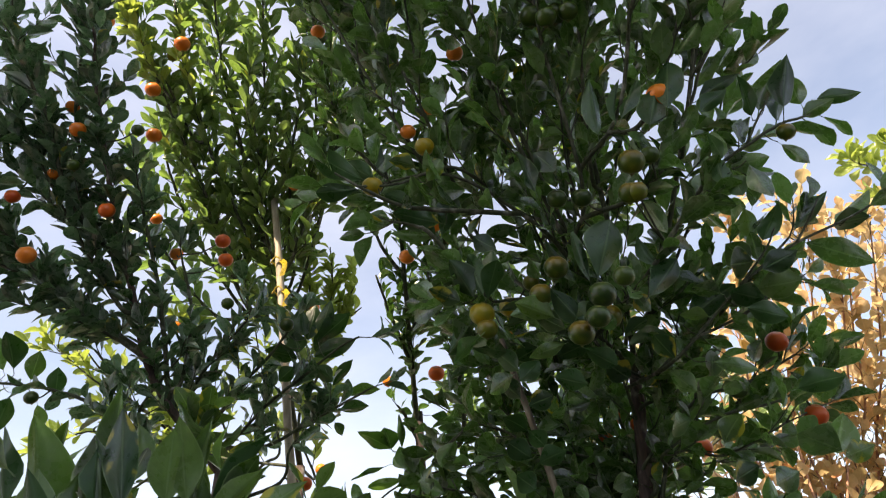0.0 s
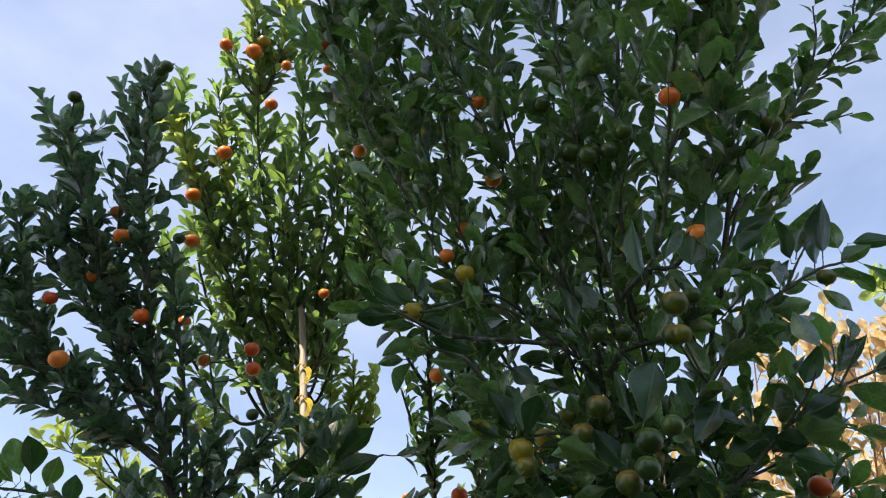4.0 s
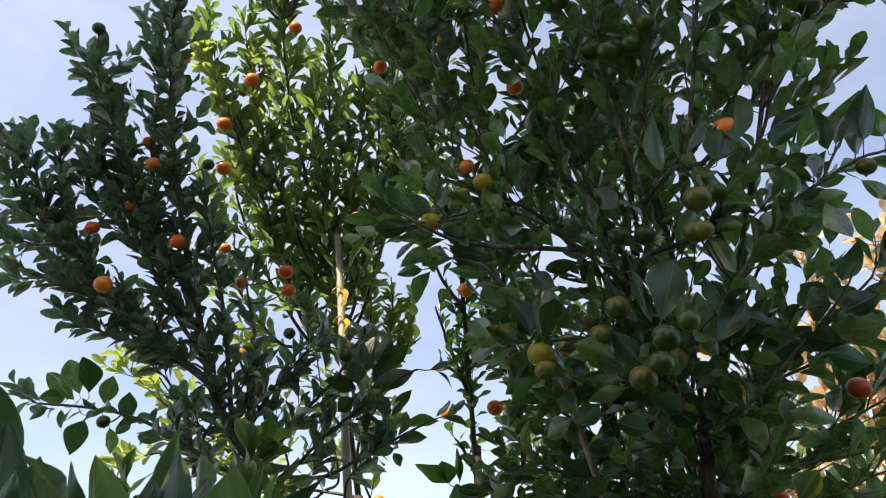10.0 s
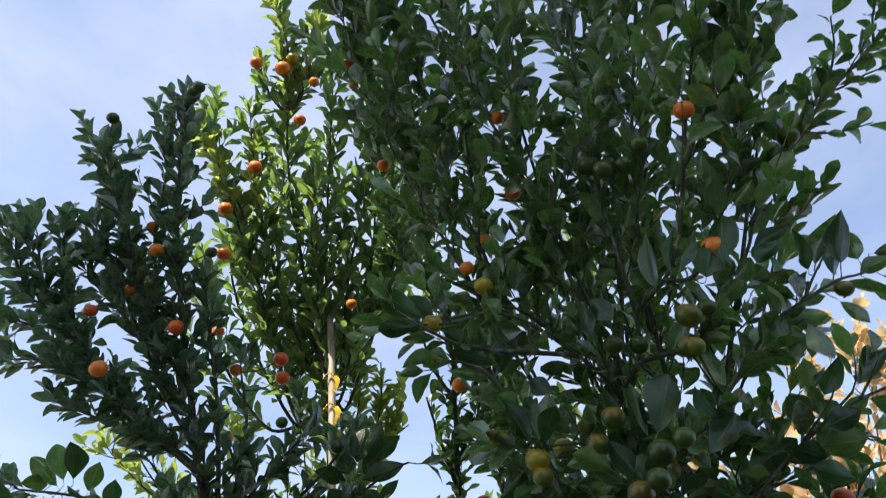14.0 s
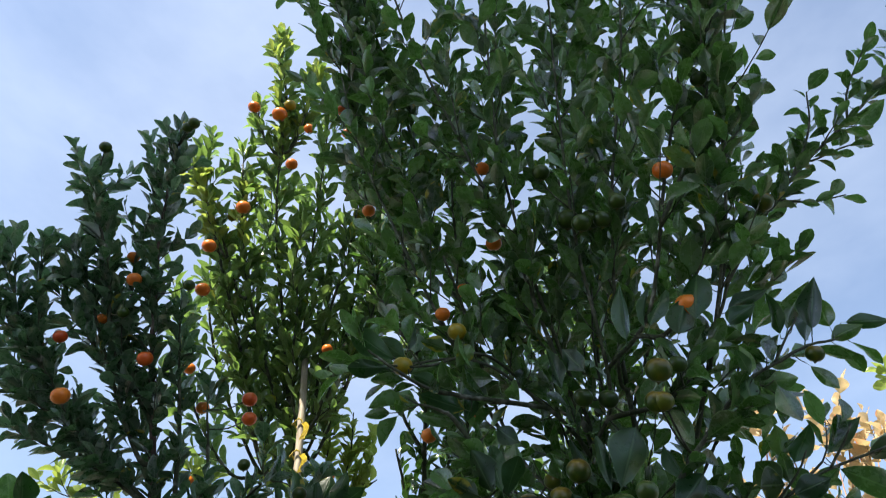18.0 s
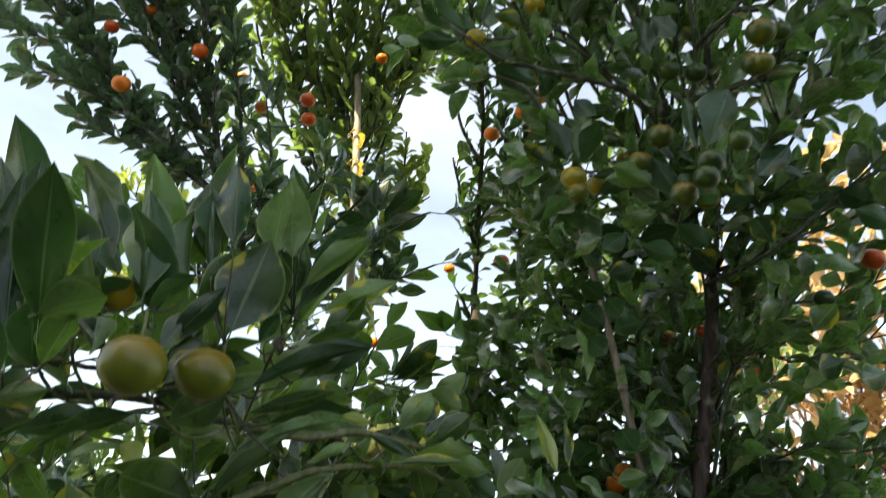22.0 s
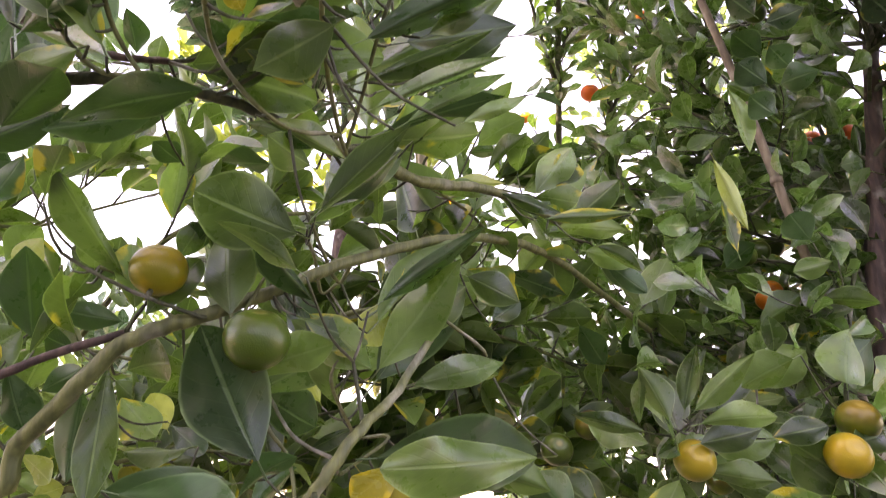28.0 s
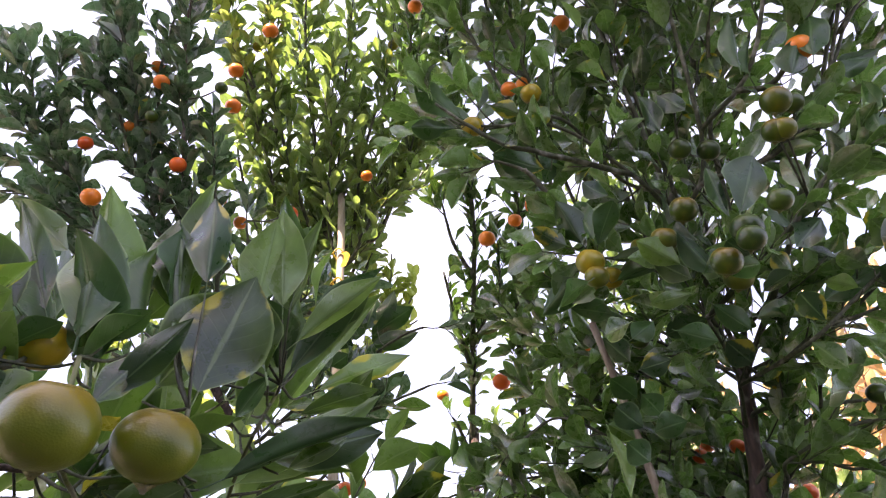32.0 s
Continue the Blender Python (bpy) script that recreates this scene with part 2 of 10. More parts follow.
M_ORANGE = rind_material("orange_rind", (0.58, 0.13, 0.012), (0.76, 0.20, 0.022), (0.74, 0.25, 0.03))
M_RED = rind_material("red_orange_rind", (0.50, 0.062, 0.012), (0.68, 0.11, 0.015), (0.66, 0.15, 0.02))
M_BARK = bark_material("citrus_bark", (0.028, 0.018, 0.015), (0.090, 0.056, 0.045))
M_SHOOT = bark_material("green_shoot", (0.055, 0.070, 0.022), (0.13, 0.15, 0.048), 60.0, 0.55)
M_TWIG = bark_material("dark_twig", (0.018, 0.024, 0.010), (0.050, 0.062, 0.024), 90.0, 0.65)
M_BAMBOO = bark_material("bamboo", (0.34, 0.28, 0.20), (0.54, 0.46, 0.35), 40.0, 0.6)
M_STAKE = bark_material("grey_cane", (0.095, 0.072, 0.048), (0.20, 0.160, 0.108), 50.0, 0.75)
M_PINK = bark_material("reddish_stem", (0.32, 0.16, 0.10), (0.52, 0.30, 0.20), 60.0, 0.7)
M_CALYX = bark_material("calyx", (0.10, 0.12, 0.035), (0.22, 0.20, 0.08), 200.0, 0.7)


def plain_material(name, a, b, scale, rough):
    k = Nodes(name)
    mottle = k.add("TexNoise", Scale=scale, Detail=6.0, Vector=k.place())
    speck = k.add("TexNoise", Scale=scale * 30.0, Detail=3.0, Vector=k.place())
    base = k.mix(k.ramp(mottle.outputs["Fac"], 0.3, 0.7), a, b)
    base = k.mix(k.ramp(speck.outputs["Fac"], 0.5, 0.75, 0.0, 0.35), base, tuple(c * 0.5 for c in a))
    bump = k.add("Bump", Strength=0.5, Distance=0.02, Height=speck.outputs["Fac"])
    return k.close(k.add("BsdfPrincipled", Base_Color=base, Roughness=rough, Normal=bump.outputs["Normal"]).outputs[0])


M_GROUND = plain_material("dry_ground", (0.085, 0.078, 0.055), (0.15, 0.138, 0.10), 0.7, 0.95)
M_PLASTER = plain_material("wall_plaster", (0.50, 0.47, 0.42), (0.60, 0.57, 0.52), 1.2, 0.9)
M_WALL = plain_material("grey_wall", (0.26, 0.25, 0.235), (0.36, 0.35, 0.33), 1.1, 0.9)
M_ROOF = plain_material("roof_sheet", (0.20, 0.10, 0.08), (0.28, 0.15, 0.11), 2.0, 0.7)
M_SOIL = plain_material("dark_soil", (0.075, 0.060, 0.045), (0.13, 0.108, 0.08), 1.5, 0.95)
M_TAPE = plain_material("yellow_tape", (0.42, 0.30, 0.015), (0.55, 0.41, 0.03), 60.0, 0.4)
M_TIE = plain_material("pale_tie", (0.45, 0.43, 0.36), (0.6, 0.58, 0.5), 90.0, 0.7)

# ---------- mesh helpers ----------
rng = np.random.default_rng(7)


def mesh_from(name, verts, faces, material, uvs=None, smooth=True):
    me = bpy.data.meshes.new(name)
    me.from_pydata(verts, [], faces)
    if uvs is not None:
        layer = me.uv_layers.new(name="UVMap")
        loops = np.empty(len(me.loops), dtype=np.int32)
        me.loops.foreach_get("vertex_index", loops)
        layer.data.foreach_set("uv", np.asarray(uvs, np.float32)[loops].ravel())
    if smooth:
        me.polygons.foreach_set("use_smooth", np.ones(len(me.polygons), dtype=bool))
    me.materials.append(material)
    me.update()
    return me


def part(name, me, parent, label="", at=None):
    ob = new(name, me)
    ob.parent = parent
    if at is not None:
        ob.matrix_basis = at
    return tagged(ob, label=label)


def root(name, at, label, category, group=""):
    ob = new(name)
    ob.empty_display_size = 0.1
    ob.location = at
    return tagged(ob, label=label, category=category, group=group)


def unit(v):
    return v / max(np.linalg.norm(v), 1e-9)


def spline(points, steps=6):
    """A smooth line through the points."""
    p = np.asarray(points, float)
    if len(p) == 2:
        return p[0] + (p[1] - p[0]) * np.linspace(0, 1, steps + 1)[:, None]
    ext = np.vstack([2 * p[0] - p[1], p, 2 * p[-1] - p[-2]])
    out = []
    for i in range(1, len(ext) - 2):
        a, b, c, d = ext[i - 1], ext[i], ext[i + 1], ext[i + 2]
        for u in np.linspace(0, 1, steps, endpoint=False):
            out.append(0.5 * (2 * b + (c - a) * u + (2 * a - 5 * b + 4 * c - d) * u * u + (3 * b - a - 3 * c + d) * u ** 3))
    out.append(p[-1])
    return np.array(out)


def tube(line, r0, r1, sides=8, knots=0.0, first=0):
    """Verts and faces of a tapering, slightly uneven tube."""
    n = len(line)
    verts, faces = [], []
    tang = np.gradient(line, axis=0)
    side = unit(np.cross(tang[0], (0.31, 0.93, 0.17)))
    for i in range(n):
        d = unit(tang[i])
        side = unit(side - d * (side @ d))
        over = np.cross(d, side)
        r = (r0 + (r1 - r0) * i / (n - 1)) * (1 + knots * (rng.random() - 0.4))
        for k in range(sides):
            a = 2 * math.pi * k / sides
            verts.append(line[i] + r * (math.cos(a) * side + math.sin(a) * over))
    for i in range(n - 1):
        for k in range(sides):
            a, b = first + i * sides + k, first + i * sides + (k + 1) % sides
            faces.append((a, b, b + sides, a + sides))
    faces.append(tuple(first + k for k in reversed(range(sides))))
    faces.append(tuple(first + (n - 1) * sides + k for k in range(sides)))
    return verts, faces


def leaf_shape(rows, cols, curl, fold, twist, tip, belly, wave):
    """A leaf of length 1 along +y, its upper side towards +z, with a short stalk. belly: where it is widest; tip: low is blunt, high is pointed."""
    verts, uvs, faces = [], [], []
    for i in range(rows + 1):
        v = 0.35 * i / rows + 0.65 * (0.5 - 0.5 * math.cos(math.pi * i / rows))
        if v < belly:
            w = math.sin(math.pi / 2 * v / belly) ** 0.95
        else:
            w = max(0.0, math.cos(math.pi / 2 * (v - belly) / (1 - belly))) ** tip
        w = max(w, 0.014)
        bend = curl * (v ** 2)
        for j in range(cols + 1):
            u = j / cols * 2 - 1
            x = 0.5 * w * u
            z = fold * abs(x) * (1.15 - 0.3 * abs(u)) - bend + wave * math.sin(9 * v + 2.0 * u) * abs(u) * w * 0.03
            ang = twist * v
            verts.append((x * math.cos(ang) - z * math.sin(ang) * 0.3, 0.12 + 0.88 * v - 0.25 * abs(bend) * v, x * math.sin(ang) + z))
            uvs.append((0.5 + 0.5 * u, v))
    for i in range(rows):
        for j in range(cols):
            a = i * (cols + 1) + j
            faces.append((a, a + 1, a + cols + 2, a + cols + 1))
    k = len(verts)
    for y, r in ((0.0, 0.016), (0.125, 0.013)):
        for a in (0.5, 2.6, 4.7):
            verts.append((r * math.cos(a), y, r * math.sin(a)))
            uvs.append((0.5, 0.02))
    for a in range(3):
        b = (a + 1) % 3
        faces.append((k + a, k + b, k + 3 + b, k + 3 + a))
    return np.array(verts), faces, np.array(uvs)


# rows, cols, curl, fold, twist, tip, belly, wave
KINDS = ((7, 4, 0.06, 0.24, 0.1, 0.72, 0.50, 0.6), (7, 4, 0.16, 0.38, -0.25, 0.80, 0.46, 0.8), (7, 4, -0.10, 0.22, 0.22, 0.62, 0.56, 0.9),
         (7, 4, 0.24, 0.18, 0.35, 0.66, 0.52, 0.7), (7, 4, 0.02, 0.48, -0.2, 0.85, 0.48, 0.8), (7, 4, 0.08, 0.12, 0.15, 0.60, 0.55, 1.0))
KINDS += tuple((*k[:5], 0.98, 0.47, k[7]) for k in KINDS)  # the same, more pointed
SMALL = [leaf_shape(*k) for k in KINDS]
LARGE = [leaf_shape(13, 6, *k[2:7], k[7] * 1.7) for k in KINDS]
LEAF_MESH = {}


def leaf_mesh(kind, material):
    key = (kind, material.name)
    if key not in LEAF_MESH:
        v, f, uv = LARGE[kind]
        LEAF_MESH[key] = mesh_from("leaf", [tuple(p) for p in v], f, material, uv)
    return LEAF_MESH[key]


def leaf_frame(base, way, up, length, width):
    """The matrix of a leaf: base, direction, the way its upper side faces, length and width."""
    y = unit(np.asarray(way, float))
    z = np.asarray(up, float)
    z = z - y * (z @ y)
    z = unit(z) if np.linalg.norm(z) > 1e-4 else unit(np.cross(y, (1.0, 0.2, 0.1)))
    x = np.cross(y, z)
    m = np.eye(4)
    m[:3, 0], m[:3, 1], m[:3, 2], m[:3, 3] = x * width, y * length, z * length, base
    return m


def fruit_shape(squash, navel):
    bm = bmesh.new()
    bmesh.ops.create_uvsphere(bm, u_segments=24, v_segments=16, radius=0.5)
    for v in bm.verts:
        r = math.hypot(v.co.x, v.co.y)
        a = math.atan2(v.co.y, v.co.x)
        lump = 1 + 0.018 * math.sin(5 * a + 1.0) * (abs(v.co.z) * 2) ** 2 + 0.012 * math.sin(2 * a)
        v.co.x *= lump
        v.co.y *= lump
        dent = max(0.0, 1 - r / 0.2)
        v.co.z = v.co.z * squash - math.copysign(0.085 * dent ** 1.4, v.co.z) + (navel * max(0.0, 1 - r / 0.07) if v.co.z > 0 else 0.0)
    verts = [tuple(v.co) for v in bm.verts]
    faces = [tuple(v.index for v in f.verts) for f in bm.faces]
    bm.free()
    return verts, faces


FRUIT = [fruit_shape(0.92, 0.02), fruit_shape(0.86, 0.035), fruit_shape(0.97, 0.0)]
RINDS = {"green": M_GREEN, "turning": M_TURN, "yellow": M_YELLOW, "lime": M_LIME, "orange": M_ORANGE, "red": M_RED}
FRUIT_LABEL = {"green": "glossy dark green unripe citrus fruit", "turning": "yellow-green ripening citrus fruit", "yellow": "yellow-orange ripe citrus fruit", "lime": "plump lime green ripening citrus fruit",
               "orange": "bright orange ripe citrus fruit", "red": "deep red-orange ripe citrus fruit"}
FRUIT_MESH = {}


def calyx_mesh():
    verts, faces = [(0, 0, -0.004)], []
    for k in range(10):
        a, r = 2 * math.pi * k / 10, 0.0052 if k % 2 else 0.0030
        verts.append((r * math.cos(a), r * math.sin(a), 0.0008 if k % 2 else 0.0))
    faces = [(0, 1 + (k + 1) % 10, 1 + k) for k in range(10)]
    tv, tf = tube(np.array([(0, 0, 0.0), (0.0003, 0, -0.0022), (0.0005, 0.0001, -0.0036)]), 0.0013, 0.0011, 5, 0.0, len(verts))
    return mesh_from("calyx", verts + [tuple(v) for v in tv], faces + tf, M_CALYX)


CALYX = calyx_mesh()


def fruit(tree, x, y, z, d, ripeness, kind=0, toward_x=0.0, toward_y=-0.5, toward_z=0.6):
    """One fruit; its blossom end points along (toward_x, toward_y, toward_z)."""
    key = (ripeness, kind)
    if key not in FRUIT_MESH:
        v, f = FRUIT[kind]
        FRUIT_MESH[key] = mesh_from("fruit", [(a * 0.032, b * 0.032, c * 0.032) for a, b, c in v], f, RINDS[ripeness])
    s = d / 0.032
    turn = Vector((toward_x, toward_y, toward_z)).to_track_quat("Z", "X")
    m = Matrix.LocRotScale(Vector((x, y, z)) - tree.location, turn, (s, s, s))
    ob = part("fruit", FRUIT_MESH[key], tree, FRUIT_LABEL[ripeness], m)
    part("calyx", CALYX, ob, "", pose(0, 0, -0.0135))
    return ob


CAMERA_SPOT = np.array((-0.11, 0.12, 1.44))  # about where the camera stands; sight lines are cleared towards it


class Crown:
    """Collects the twigs and leaves of one tree and makes its parts."""

    def __init__(self, tree, material, length=(0.042, 0.068), keep=None, singles=300, wide=(0.40, 0.54), thin=0.8):
        self.tree, self.material, self.length, self.keep, self.singles, self.wide, self.thin = tree, material, length, keep, singles, wide, thin
        self.at, self.first = np.array(tree.location), 0
        self.leaves, self.twigs, self.tv, self.tf, self.lines, self.marks = [], [], [], [], [], []

    def limb(self, r0, r1, *points, material=None, knots=0.12, sides=8, name="branch"):
        """A branch of its own through points in the world."""
        points = [np.array(p) - self.at for p in points]
        if self.lines:
            every = np.vstack(self.lines)
            apart = points[0] - every
            gap = np.linalg.norm(apart, axis=1)
            bend = 1.5 - apart @ unit(points[1] - points[0]) / np.maximum(gap, 1e-6)
            cost = gap * bend + np.where(apart[:, 2] > -0.02, 0.0, 9.0)
            if gap.min() > 0.004 and cost.min() < 1.0 and (r0 > 0.0019 or gap[int(np.argmin(cost))] < 0.09):
                points.insert(0, every[int(np.argmin(cost))])
        line = spline(points, 6)
        line[1:-1] += rng.normal(0, min(0.0016, r0 * 0.08), line[1:-1].shape)
        v, f = tube(line, r0, r1, sides, knots)
        part(name, mesh_from(name, [tuple(p) for p in v], f, material or (M_BARK if r0 > 0.008 else M_TWIG)), self.tree)
        self.lines.append(line)
        return line

    def hang(self, at, reach=0.22, r=0.0012):
        """A thin stalk from a place to the nearest branch."""
        p = np.array(at, float) - self.at
        every = np.vstack(self.lines)
        k = int(np.argmin(((every - p) ** 2).sum(1)))
        q = every[k]
        if np.linalg.norm(q - p) > reach:
            return
        mid = (p + q) / 2 + np.array((0, 0, -0.12)) * np.linalg.norm(q - p)
        v, f = tube(spline([p, mid, q], 4), r, r * 1.5, 5, 0.0, len(self.tv))
        self.tv += [tuple(a) for a in v]
        self.tf += f

    def set_leaf(self, base, way, up, length, width, kind, material=None, stalk=True):
        """A leaf placed to fit the camera's view, on a stalk of its own."""
        self.leaf(np.array(base) - self.at, way, up, length, width, kind, material)
        self.first += 1
        self.marks.append((*(np.array(base) - self.at + 0.5 * length * unit(np.array(way))), 0.36 * length, 0.2))
        self.leaves.insert(0, self.leaves.pop())
        if stalk:
            self.hang(base, 0.085, 0.0006)

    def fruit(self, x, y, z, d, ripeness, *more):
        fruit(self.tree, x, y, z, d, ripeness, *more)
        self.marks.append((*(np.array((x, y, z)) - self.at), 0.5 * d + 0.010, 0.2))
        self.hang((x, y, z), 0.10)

    def leaf(self, base, way, up, length, width=None, kind=None, material=None):
        width = width or length * rng.uniform(*self.wide)
        self.leaves.append((leaf_frame(base, way, up, length, width), int(rng.integers(6)) if kind is None else kind, material or self.material))

    def twig(self, start, way, length, count, r=0.0014, up=0.25):
        """A thin twig that bends upwards, with leaves set in a spiral."""
        d, p = unit(way), np.array(start, float)
        line = [p.copy()]
        for _ in range(4):
            d = unit(d + np.array((0, 0, up)) * 0.35 + rng.normal(0, 0.10, 3))
            p = p + d * length / 4
            line.append(p.copy())
        line = np.array(line)
        if self.keep and not self.keep(line[-1] + self.at):
            return
        self.twigs.append((line, r))
        spin = rng.uniform(0, 6.28)
        for i in range(count):
            u = (0.12 + 0.88 * (i + 0.5) / count) * 4
            k = min(int(u), 3)
            b = line[k] + (line[k + 1] - line[k]) * (u - k)
            t = unit(line[k + 1] - line[k])
            s = unit(np.cross(t, (0.2, 0.31, 0.9)))
            o = np.cross(t, s)
            spin += 2.4 + rng.normal(0, 0.3)
            out = math.cos(spin) * s + math.sin(spin) * o
            lean = rng.uniform(0.42, 0.98) if i < count - 1 else 0.12
            way2 = unit(t * math.cos(lean) + out * math.sin(lean) + np.array((0, 0, 0.10)) + rng.normal(0, 0.1, 3))
            face = unit(np.array((0, 0, 0.45)) + t * 0.75 - out * 0.55 + rng.normal(0, 0.40, 3))
            size = rng.uniform(*self.length) * (0.8 if i == count - 1 else 1.0)
            if self.keep and not self.keep(b + way2 * size + self.at):
                continue
            self.leaf(b, way2, face, size)

    def clothe(self, line, per_metre, length=(0.06, 0.16), leaves=(5, 9), start=0.12, spread=0.75, up=0.3):
        """Twigs along a branch, leaning with it."""
        seg = np.linalg.norm(np.diff(line, axis=0), axis=1)
        total = seg.sum()
        cum = np.r_[0, np.cumsum(seg)]
        n = max(1, int(total * per_metre * self.thin))
        spin = rng.uniform(0, 6.28)
        for i in range(n + 1):
            u = (start + (1 - start) * min(1, (i + rng.uniform(0, 0.8)) / n)) * total
            k = min(int(np.searchsorted(cum, u, side="right")) - 1, len(seg) - 1)
            b = line[k] + (line[k + 1] - line[k]) * ((u - cum[k]) / max(seg[k], 1e-6))
            t = unit(line[k + 1] - line[k])
            s = unit(np.cross(t, (0.3, 0.2, 0.93)))
            o = np.cross(t, s)
            spin += 2.4 + rng.normal(0, 0.4)
            out = math.cos(spin) * s + math.sin(spin) * o
            a = spread * rng.uniform(0.6, 1.25)
            way = t * math.cos(a) + out * math.sin(a)
            self.twig(b, way, rng.uniform(*length), int(rng.integers(leaves[0], leaves[1] + 1)), 0.0013, up)
        self.twig(line[-1], line[-1] - line[-2], rng.uniform(*length) * 0.7, leaves[1], 0.0013, up)

    def dress(self, line, gap, lean=(0.5, 1.0), scale=1.0):
        """Leaves set in a spiral straight on a shoot."""
        seg = np.linalg.norm(np.diff(line, axis=0), axis=1)
        cum = np.r_[0, np.cumsum(seg)]
        u, spin = 0.15 * cum[-1], rng.uniform(0, 6.28)
        while u < cum[-1]:
            k = min(int(np.searchsorted(cum, u, side="right")) - 1, len(seg) - 1)
            t = unit(line[k + 1] - line[k])
            b = line[k] + t * (u - cum[k])
            s = unit(np.cross(t, (0.3, 0.2, 0.93)))
            spin += 2.4 + rng.normal(0, 0.3)
            out = math.cos(spin) * s + math.sin(spin) * np.cross(t, s)
            a = rng.uniform(*lean)
            way = unit(t * math.cos(a) + out * math.sin(a) + rng.normal(0, 0.08, 3))
            face = unit(t * 0.8 - out * 0.55 + np.array((0, 0, 0.3)) + rng.normal(0, 0.32, 3))
            size = rng.uniform(*self.length) * scale
            if not self.keep or self.keep(b + way * size + self.at):
                self.leaf(b, way, face, size)
            u += gap * rng.uniform(0.7, 1.3)
        return line

    def bare(self, a, b, r, reach, count=12):
        """Nothing grows for some way on the camera's side of the wood between two places."""
        for u in np.linspace(0, 1, count):
            p = np.array(a) + (np.array(b) - np.array(a)) * u - self.at
            self.marks.append((*p, r, reach))

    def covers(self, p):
        """Fruit and the large outer leaves are cleared on the camera's side, to fit its view."""
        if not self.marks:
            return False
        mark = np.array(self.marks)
        way = CAMERA_SPOT - self.at - mark[:, :3]
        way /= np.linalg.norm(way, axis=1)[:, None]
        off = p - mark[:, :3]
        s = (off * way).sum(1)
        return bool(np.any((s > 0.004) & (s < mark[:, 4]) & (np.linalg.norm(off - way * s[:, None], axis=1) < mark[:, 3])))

    def finish(self, near=None):
        """Makes the meshes: nearest leaves singly, the rest as one."""
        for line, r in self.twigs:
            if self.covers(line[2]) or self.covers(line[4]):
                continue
            v, f = tube(line, r, r * 0.55, 5, 0.0, len(self.tv))
            self.tv += [tuple(q) for q in v]
            self.tf += f
        if self.tf:
            tagged(part("twig", mesh_from("twig", self.tv, self.tf, M_TWIG), self.tree, "thin dark green twigs"), kind="stuff")
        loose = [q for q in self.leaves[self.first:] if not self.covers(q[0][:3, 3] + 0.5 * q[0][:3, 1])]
        ranked = self.leaves[:self.first] + sorted(loose, key=lambda q: near(q[0][:3, 3] + self.at) if near else q[0][1, 3])
        for m, kind, material in ranked[:self.singles]:
            part("leaf", leaf_mesh(kind, material), self.tree, "", Matrix(m.tolist()))
        rest = ranked[self.singles:]
        if rest:
            vs, fs, us, first = [], [], [], 0
            for m, kind, _ in rest:
                v, f, uv = SMALL[kind]
                vs.append(v @ m[:3, :3].T + m[:3, 3])
                fs += [tuple(q + first for q in g) for g in f]
                us.append(uv)
                first += len(v)
            tagged(part("foliage", mesh_from("foliage", np.vstack(vs).tolist(), fs, self.material, np.vstack(us)), self.tree), kind="stuff")


# ---------- ground ----------
def ground_sheet():
    n, verts, faces = 40, [], []
    for i in range(n + 1):
        for j in range(n + 1):
            x, y = [math.copysign(abs(q) ** 3 * 900.0, q) for q in (i / n * 2 - 1, j / n * 2 - 1)]
            h = 0.03 * noise.noise(Vector((x * 0.5, y * 0.5, 3.0))) if abs(x) + abs(y) < 40 else 0.0
            verts.append((x, y, h))
    for i in range(n):
        for j in range(n):
            a = i * (n + 1) + j
            faces.append((a, a + n + 1, a + n + 2, a + 1))
    return mesh_from("ground", verts, faces, M_GROUND)


def bed_sheet(rx, ry, n=28):
    """An uneven, slightly mounded patch of soil with a ragged rim."""
    verts, faces = [(0.0, 0.0, 0.09)], []
    for i in range(1, n + 1):
        for k in range(64):
            a = 2 * math.pi * k / 64
            r = i / n * (1 + 0.06 * noise.noise(Vector((math.cos(a) * 2, math.sin(a) * 2, 0.4))))
            h = 0.09 * (1 - (i / n) ** 4) + 0.012 * noise.noise(Vector((r * math.cos(a) * 9, r * math.sin(a) * 9, 1.0)))
            verts.append((rx * r * math.cos(a), ry * r * math.sin(a), h if i < n else -0.03))
    for k in range(64):
        faces.append((0, 1 + k, 1 + (k + 1) % 64))
        for i in range(n - 1):
            a, b = 1 + i * 64 + k, 1 + i * 64 + (k + 1) % 64
            faces.append((a, a + 64, b + 64, b))
    return mesh_from("added_bed", verts, faces, M_SOIL)


# Unseen bed, added so that less light bounces up under the trees.
bed = tagged(new("added_bed", bed_sheet(2.6, 1.9)), "dark brown soil bed added out of view to cut bounced light", "planting bed", kind="structure")
bed.location = (0.1, 1.0, 0.0)
tagged(new("ground", ground_sheet()), "bare dry garden earth with litter under the trees", "ground", kind="structure")


# ---------- the trees ----------
def clear_of_path(p):
    """Leaves stay out of the space around the camera's track, so none blocks its view."""
    return p[2] > 2.3 or (not (-0.36 < p[0] < 0.12 and p[1] < 0.45) and p[1] > 0.10)


